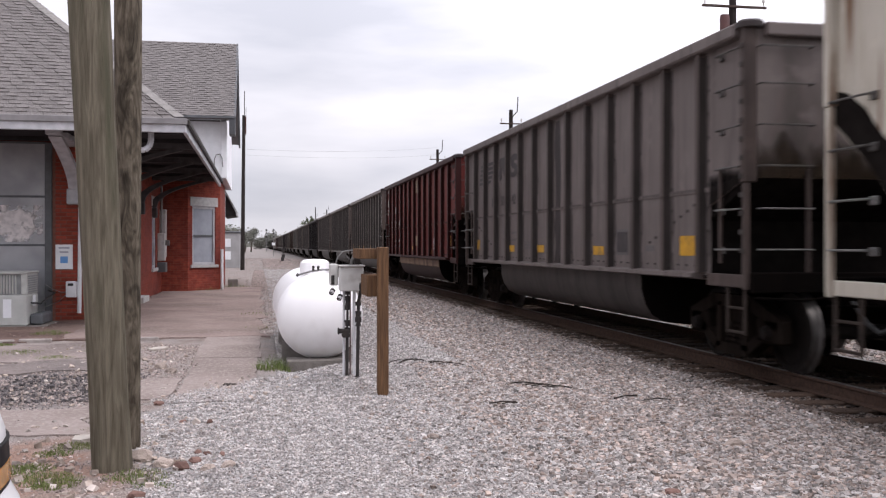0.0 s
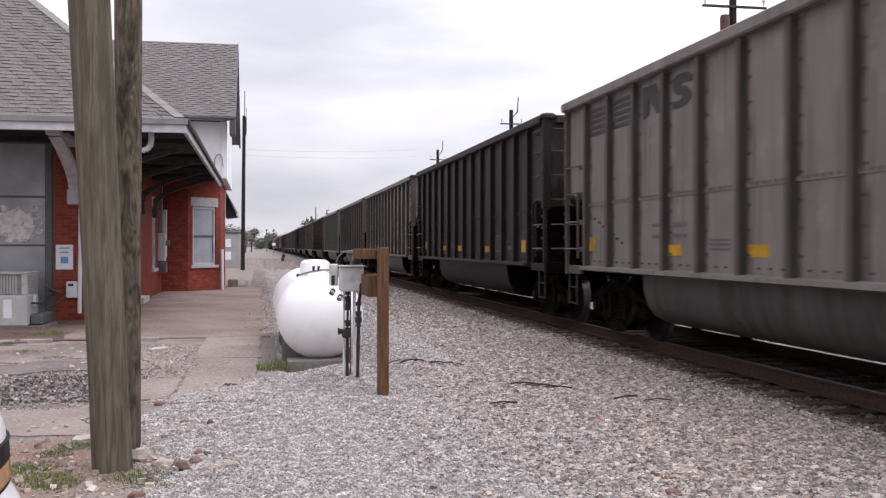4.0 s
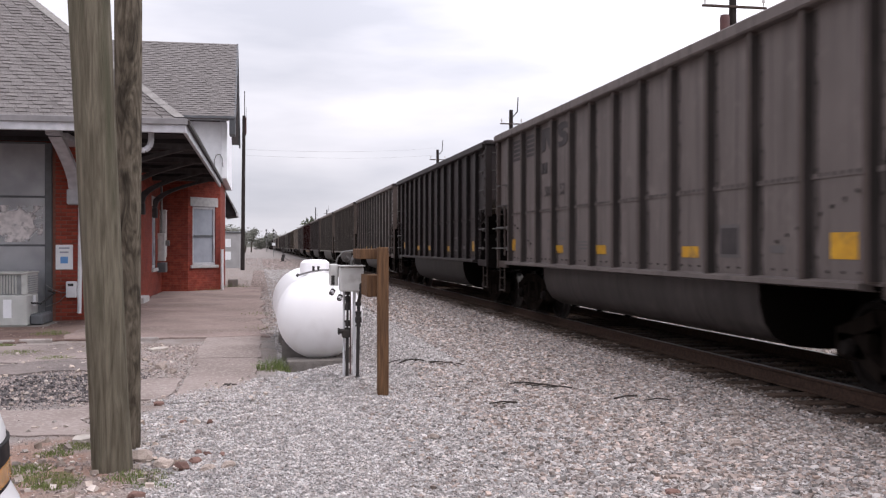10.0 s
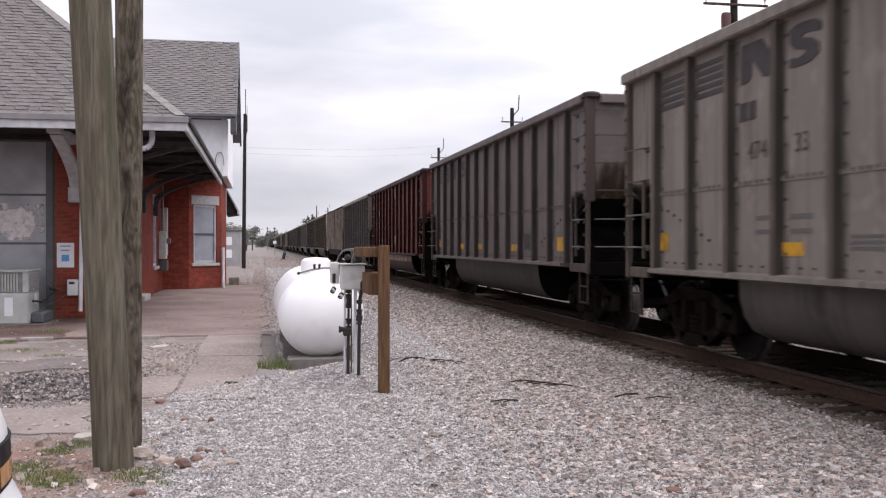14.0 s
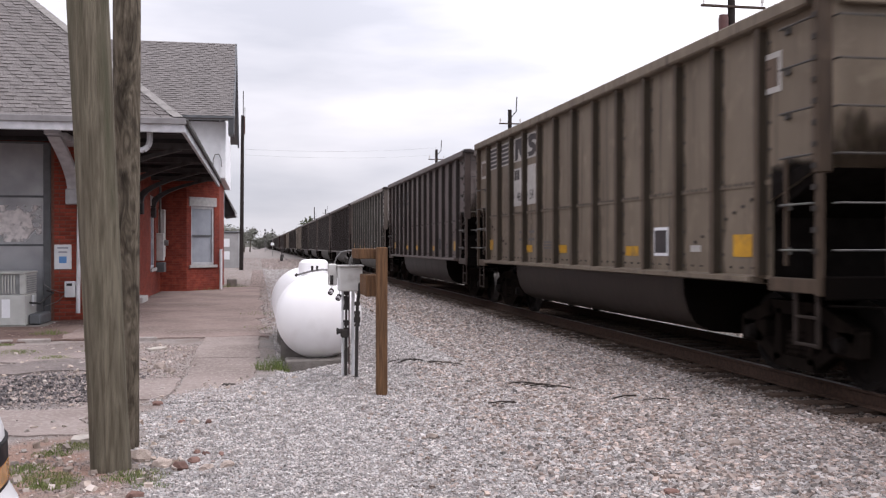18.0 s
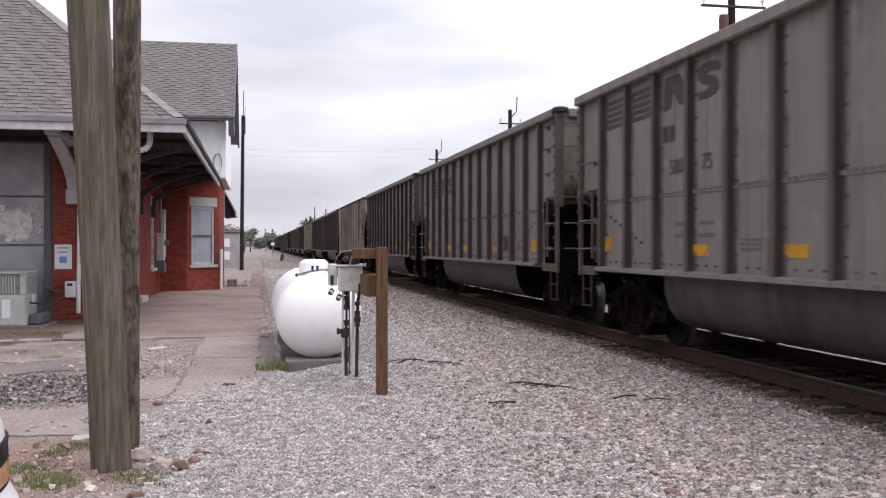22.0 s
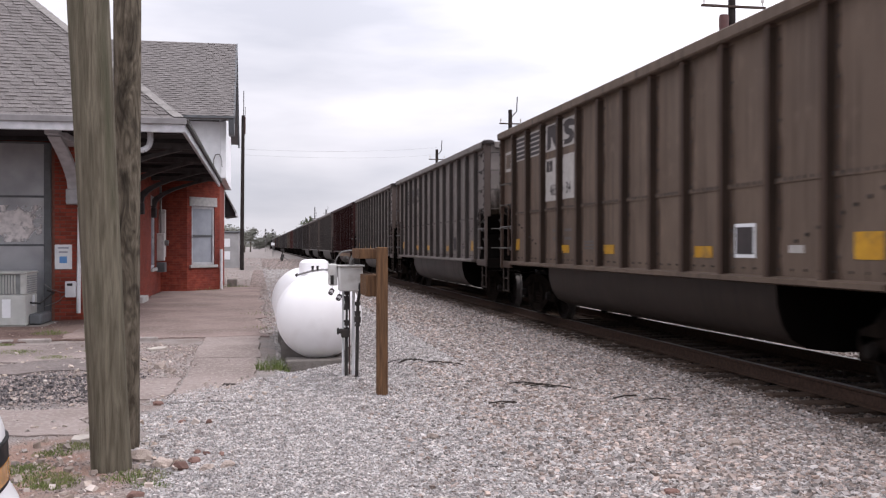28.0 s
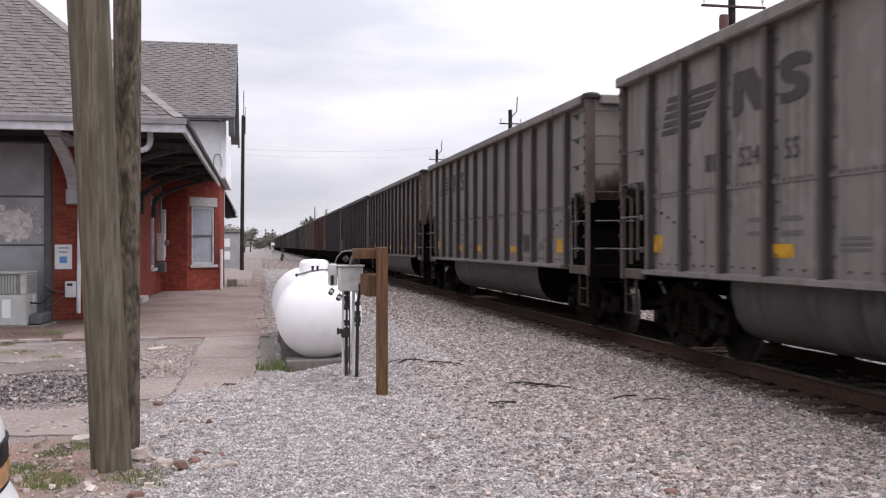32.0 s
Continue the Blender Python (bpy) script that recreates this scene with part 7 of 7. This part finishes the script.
rocks = [(-0.78, 6.95, 0.10, 0), (-0.62, 6.72, 0.07, 0), (-0.5, 6.60, 0.065, 1), (-0.33, 6.55, 0.05, 0), (-0.42, 6.78, 0.05, 1), (-0.2, 6.6, 0.05, 0), (-0.42, 7.1, 0.035, 1), (-0.36, 7.05, 0.03, 1), (-0.25, 7.0, 0.035, 1),
         (-0.62, 8.35, 0.035, 1), (-0.4, 8.3, 0.04, 1), (-1.15, 12.1, 0.09, 0), (-1.0, 11.7, 0.07, 0), (-1.3, 11.0, 0.07, 0), (-0.33, 10.38, 0.05, 2), (-0.27, 10.42, 0.045, 2),
         (-2.2, 12.3, 0.06, 0), (-1.9, 11.7, 0.05, 0), (-1.3, 6.9, 0.03, 3), (3.4, 6.6, 0.07, 0), (-0.9, 9.3, 0.05, 1), (-0.7, 5.9, 0.05, 1), (4.2, 8.1, 0.06, 0), (2.4, 5.4, 0.05, 1), (1.3, 7.3, 0.05, 0)]
rnd = random.Random(5)
for x, y, r, c in rocks:
    me = rnd.choice(REDS if c == 1 else ROCKS)
    if c == 2:
        me = stone_mesh("clod", int(x * 100), TWIG)
    ob = new("loose_rock", me)
    ob.matrix_basis = pose(x, y, ground_z(x, y) + 0.25 * r, 0, 0, rnd.uniform(0, 360)) @ Matrix.Diagonal((r, r * rnd.uniform(0.6, 0.9), r * 0.55, 1))
    tagged(ob, ("pale loose rock on the ground", "reddish broken brick bit on the ground", "dark dirt clod on the gravel", "small pale litter on the dirt")[c], "rock", "loose rocks")


for x, y, w, d, turn in ((-1.30, 7.70, 0.075, 0.085, 12), (-1.38, 14.2, 0.13, 0.13, -20)):
    edge = [(-w, -0.5 * d), (-0.2 * w, -d), (0.8 * w, -0.7 * d), (w, 0.3 * d), (0.3 * w, d), (-0.7 * w, 0.8 * d)]
    tagged(part("slab_fragment", Geo().prism(edge, 2, -0.03, 0.035), PALESLAB, at=pose(x, y, ground_z(x, y), 4, -3, turn)), "pale flat broken slab piece lying in the dirt", "slab piece", "slab fragments")


def twig(pts, r, label="dark dead twig lying on the gravel"):
    g = Geo().tube([(x, y, ground_z(x, y) + 0.03 + dz) for x, y, dz in pts], r, 6)
    solo("twig", g, TWIG, label, "twig", "twigs on the gravel")


rnd = random.Random(21)
for x0, y0, x1, y1, n_ in ((1.66, 12.5, 2.42, 11.5, 8), (2.66, 9.95, 3.08, 9.45, 5), (2.18, 8.75, 2.28, 8.65, 2), (1.60, 11.85, 1.85, 11.75, 2), (3.3, 8.9, 3.7, 8.6, 2)):
    for k in range(n_):
        u = (k + rnd.uniform(0.1, 0.9)) / n_
        x, y, a, d = x0 + (x1 - x0) * u, y0 + (y1 - y0) * u, rnd.uniform(-0.5, 0.5), rnd.uniform(0.06, 0.15)
        dx, dy = d * math.cos(a), d * math.sin(a)
        twig([(x - dx, y - dy, -0.006), (x, y + rnd.uniform(-0.02, 0.02), 0.008), (x + dx, y + dy, -0.004)], rnd.uniform(0.005, 0.009))
twig([(1.42, 16.2, 0), (1.8, 17.2, 0.12)], 0.007)
KERB = mat("worn_kerb", (0.36, 0.325, 0.305), (0.24, 0.21, 0.195), 7, 0.95, bump=0.5)
kb = Geo()
for i in range(9):
    x = -6.2 + i * 0.52 + 0.02 * (i % 3)
    if i == 6:
        continue
    kb.box(x, x + 0.47, 15.6 + 0.02 * (i % 2), 15.72, -0.1, 0.03 + 0.008 * (i % 3), 0.012)
solo("low_kerb", kb, KERB, "broken pale kerb edging in the dirt", "kerb", kind="structure")


def scatter(seed, boxes, material, name, label):
    gravel(seed, boxes, material, name, label, False)


def gravel(seed, boxes, material, name, label, heap=True, ties=0.0):
    """Loose angular stones, one mesh: a jittered eight-cornered solid scaled, turned and set on the ground."""
    rg = np.random.RandomState(seed)
    cube = np.array([[x, y, z] for z in (-1, 1) for y in (-1, 1) for x in (-1, 1)], float)
    quads = np.array([[0, 2, 3, 1], [4, 5, 7, 6], [0, 1, 5, 4], [2, 6, 7, 3], [0, 4, 6, 2], [1, 3, 7, 5]])
    allv = []
    for x0, x1, y0, y1, n, s0, s1 in boxes:
        px, py = rg.uniform(x0, x1, n), rg.uniform(y0, y1, n)
        rim = 9.78 + 0.9 * np.clip(px + 0.75, 0, 9) + 1.5 * np.clip(px + 0.35, 0, 9) + 0.12 * np.sin(px * 9) + 0.13 * rg.standard_normal(n)
        keep = ~((px < 0.25) & (py > rim)) & (px > -0.95 + 0.12 * np.sin(py * 5) + 0.35 * (py < 7.2))
        keep &= (np.abs(px - 0.745) > 0.42) | (py < 12.3) | (py > 16.4)
        if ties:
            off = np.abs((py - 4.0 + ties / 2) % ties - ties / 2)
            keep = (off > 0.125 + 0.02 * rg.uniform(-1, 1, n)) | (px < 5.60 + 0.05 * rg.uniform(-1, 1, n)) | (rg.uniform(0, 1, n) < 0.16)
        if heap:
            px, py = px[keep], py[keep]
        m = len(px)
        size = rg.uniform(s0, s1, (m, 1, 1)) * rg.uniform(0.65, 1.2, (m, 1, 3))
        v = cube[None] * rg.uniform(0.45, 1.0, (m, 8, 3)) * size
        v[:, :, 2] *= 0.8
        a = rg.uniform(0, 6.28, m)
        b = rg.uniform(-0.7, 0.7, m)
        ca, sa, cb, sb = np.cos(a)[:, None], np.sin(a)[:, None], np.cos(b)[:, None], np.sin(b)[:, None]
        y2, z2 = v[:, :, 1] * cb - v[:, :, 2] * sb, v[:, :, 1] * sb + v[:, :, 2] * cb
        x3, y3 = v[:, :, 0] * ca - y2 * sa, v[:, :, 0] * sa + y2 * ca
        gz = np.array([ground_z(p, q) for p, q in zip(px, py)])
        gz = np.where((px > -0.82) & (px < 0.0) & (py > 9.3) & (py < 12.9), np.maximum(gz, 0.002), gz)
        allv.append(np.stack([x3 + px[:, None], y3 + py[:, None], z2 + (gz + size[:, 0, 2] * rg.uniform(0.0, 0.5, m))[:, None]], 2).reshape(-1, 3))
    v = np.concatenate(allv)
    k = len(v) // 8
    f = (quads[None] + 8 * np.arange(k)[:, None, None]).reshape(-1, 4)
    me = bpy.data.meshes.new(name)
    me.vertices.add(len(v))
    me.vertices.foreach_set("co", v.astype(np.float32).ravel())
    me.loops.add(f.size)
    me.loops.foreach_set("vertex_index", f.astype(np.int32).ravel())
    me.polygons.add(len(f))
    me.polygons.foreach_set("loop_start", np.arange(0, f.size, 4, dtype=np.int32))
    me.update(calc_edges=True)
    me.validate()
    me.shade_flat()
    me.materials.append(material)
    tagged(new(name, me), label, "gravel", kind="stuff")


gravel(3, [(-1.0, 3.2, 4.6, 7.0, 34000, 0.005, 0.013), (-1.0, 3.0, 7.0, 11.0, 42000, 0.006, 0.014), (0.2, 3.2, 11.0, 18.0, 24000, 0.009, 0.018),
           (0.3, 2.6, 18.0, 40.0, 9000, 0.014, 0.028), (0.3, 2.6, 40.0, 62.0, 4000, 0.022, 0.04), (3.0, 3.9, 4.6, 8.0, 9000, 0.006, 0.014), (3.9, 4.6, 4.6, 8.0, 2500, 0.006, 0.014), (3.0, 3.8, 8.0, 14.0, 6000, 0.008, 0.016)], GRAVEL, "fine_gravel", "light gray crushed gravel beside the tank")
gravel(5, [(1.7, 2.5, 4.6, 12.0, 3600, 0.010, 0.023), (0.9, 1.7, 4.6, 10.0, 900, 0.010, 0.021), (2.5, 5.45, 4.6, 9.0, 19000, 0.010, 0.025), (2.5, 5.45, 9.0, 16.0, 20000, 0.012, 0.027), (2.5, 5.45, 16.0, 30.0, 14000, 0.016, 0.033),
           (2.5, 5.45, 30.0, 60.0, 7000, 0.025, 0.045), (12.4, 16.0, 5.0, 30.0, 1500, 0.03, 0.05)], GRAVEL2, "ballast_gravel", "tan crushed-stone ballast beside the track")
gravel(4, [(5.6, 8.3, 5.0, 22.0, 6000, 0.015, 0.035)], DARKBALLAST, "oily_ballast", "oily ballast between the rails, darkened as shaded by the train")
gravel(9, [(8.3, 12.2, 5.0, 22.0, 7000, 0.02, 0.045), (8.3, 10.0, 22.0, 60.0, 4000, 0.03, 0.06)], GRAVEL2, "far_side_ballast", "tan crushed-stone ballast between the two tracks")
gravel(8, [(5.35, 5.88, 4.6, 12.0, 9500, 0.010, 0.026), (5.35, 5.88, 12.0, 30.0, 9000, 0.016, 0.032), (5.35, 5.88, 30.0, 60.0, 4000, 0.025, 0.04)], GRIMYSTONE, "shoulder_ballast", "grimy brown crushed stone packed between the tie ends", ties=0.53)
DEBRISJ = mat("broken_chunk", (0.46, 0.40, 0.355), (0.30, 0.25, 0.22), 12, 0.95, isl=0.4, tint=0.3)
CIND = mat("dark_cinder_stone", (0.118, 0.106, 0.108), (0.068, 0.062, 0.062), 9, 0.9, isl=0.35)
RUBBLE = mat("mixed_rubble", (0.42, 0.352, 0.325), (0.25, 0.203, 0.186), 9, 0.9, isl=0.4)
scatter(6, [(-7.0, -1.1, 9.2, 12.2, 7000, 0.003, 0.009), (-2.6, -1.2, 9.6, 11.6, 700, 0.008, 0.022)] , CIND, "cinder_gravel", "dark gray cinder gravel in the yard")
scatter(7, [(-3.0, -0.8, 9.4, 15.0, 5200, 0.004, 0.015), (-4.0, 0.2, 6.0, 9.4, 1600, 0.004, 0.013), (-7.0, 0.2, 12.0, 30.0, 1100, 0.005, 0.014), (-0.3, 0.5, 16.0, 60.0, 5000, 0.008, 0.022), (-1.6, -0.6, 5.4, 7.2, 600, 0.004, 0.014), (0.3, 5.4, 60.0, 110.0, 5000, 0.02, 0.045), (-4.0, 2.6, 34.0, 70.0, 4000, 0.008, 0.020), (-6.0, -2.9, 16.5, 19.6, 500, 0.006, 0.028), (-5.0, 2.6, 70.0, 120.0, 2000, 0.02, 0.04)], RUBBLE, "loose_rubble", "loose pale rubble on the yard ground")
scatter(12, [(-3.2, -0.9, 9.2, 15.2, 300, 0.009, 0.03), (-5.5, -2.0, 9.3, 12.0, 40, 0.006, 0.02), (-1.9, -0.5, 5.6, 8.6, 170, 0.01, 0.035), (-0.6, 0.4, 8.6, 11.0, 40, 0.01, 0.03)], DEBRISJ, "loose_chunks", "pale broken chunks strewn in the yard dirt")


# ---- bricks of the front wall ----
def bricks():
    me = Geo().box(-0.096, 0.096, -0.012, 0.02, -0.029, 0.029, 0.003).mesh("brick", BRICK)
    mh = Geo().box(-0.044, 0.044, -0.012, 0.02, -0.029, 0.029, 0.003).mesh("brick", BRICK)
    rows = 50
    for r in range(rows):
        z = -0.02 + r * 0.0745
        x = SIDE_X - 0.10 - (0.10 if r % 2 else 0.0)
        if r % 2:
            part("brick", mh, BRICK, wall_s, at=pose(SIDE_X - 0.048, FRONT - 0.004, z))
        while x > -3.84:
            part("brick", me, BRICK, wall_s, at=pose(x, FRONT - 0.004 + random.uniform(-0.002, 0.002), z))
            x -= 0.2035
        if x - 0.096 + 0.1 > -3.93:
            part("brick", mh, BRICK, wall_s, at=pose(max(x + 0.04, -3.89), FRONT - 0.004, z))


bricks()


motions()
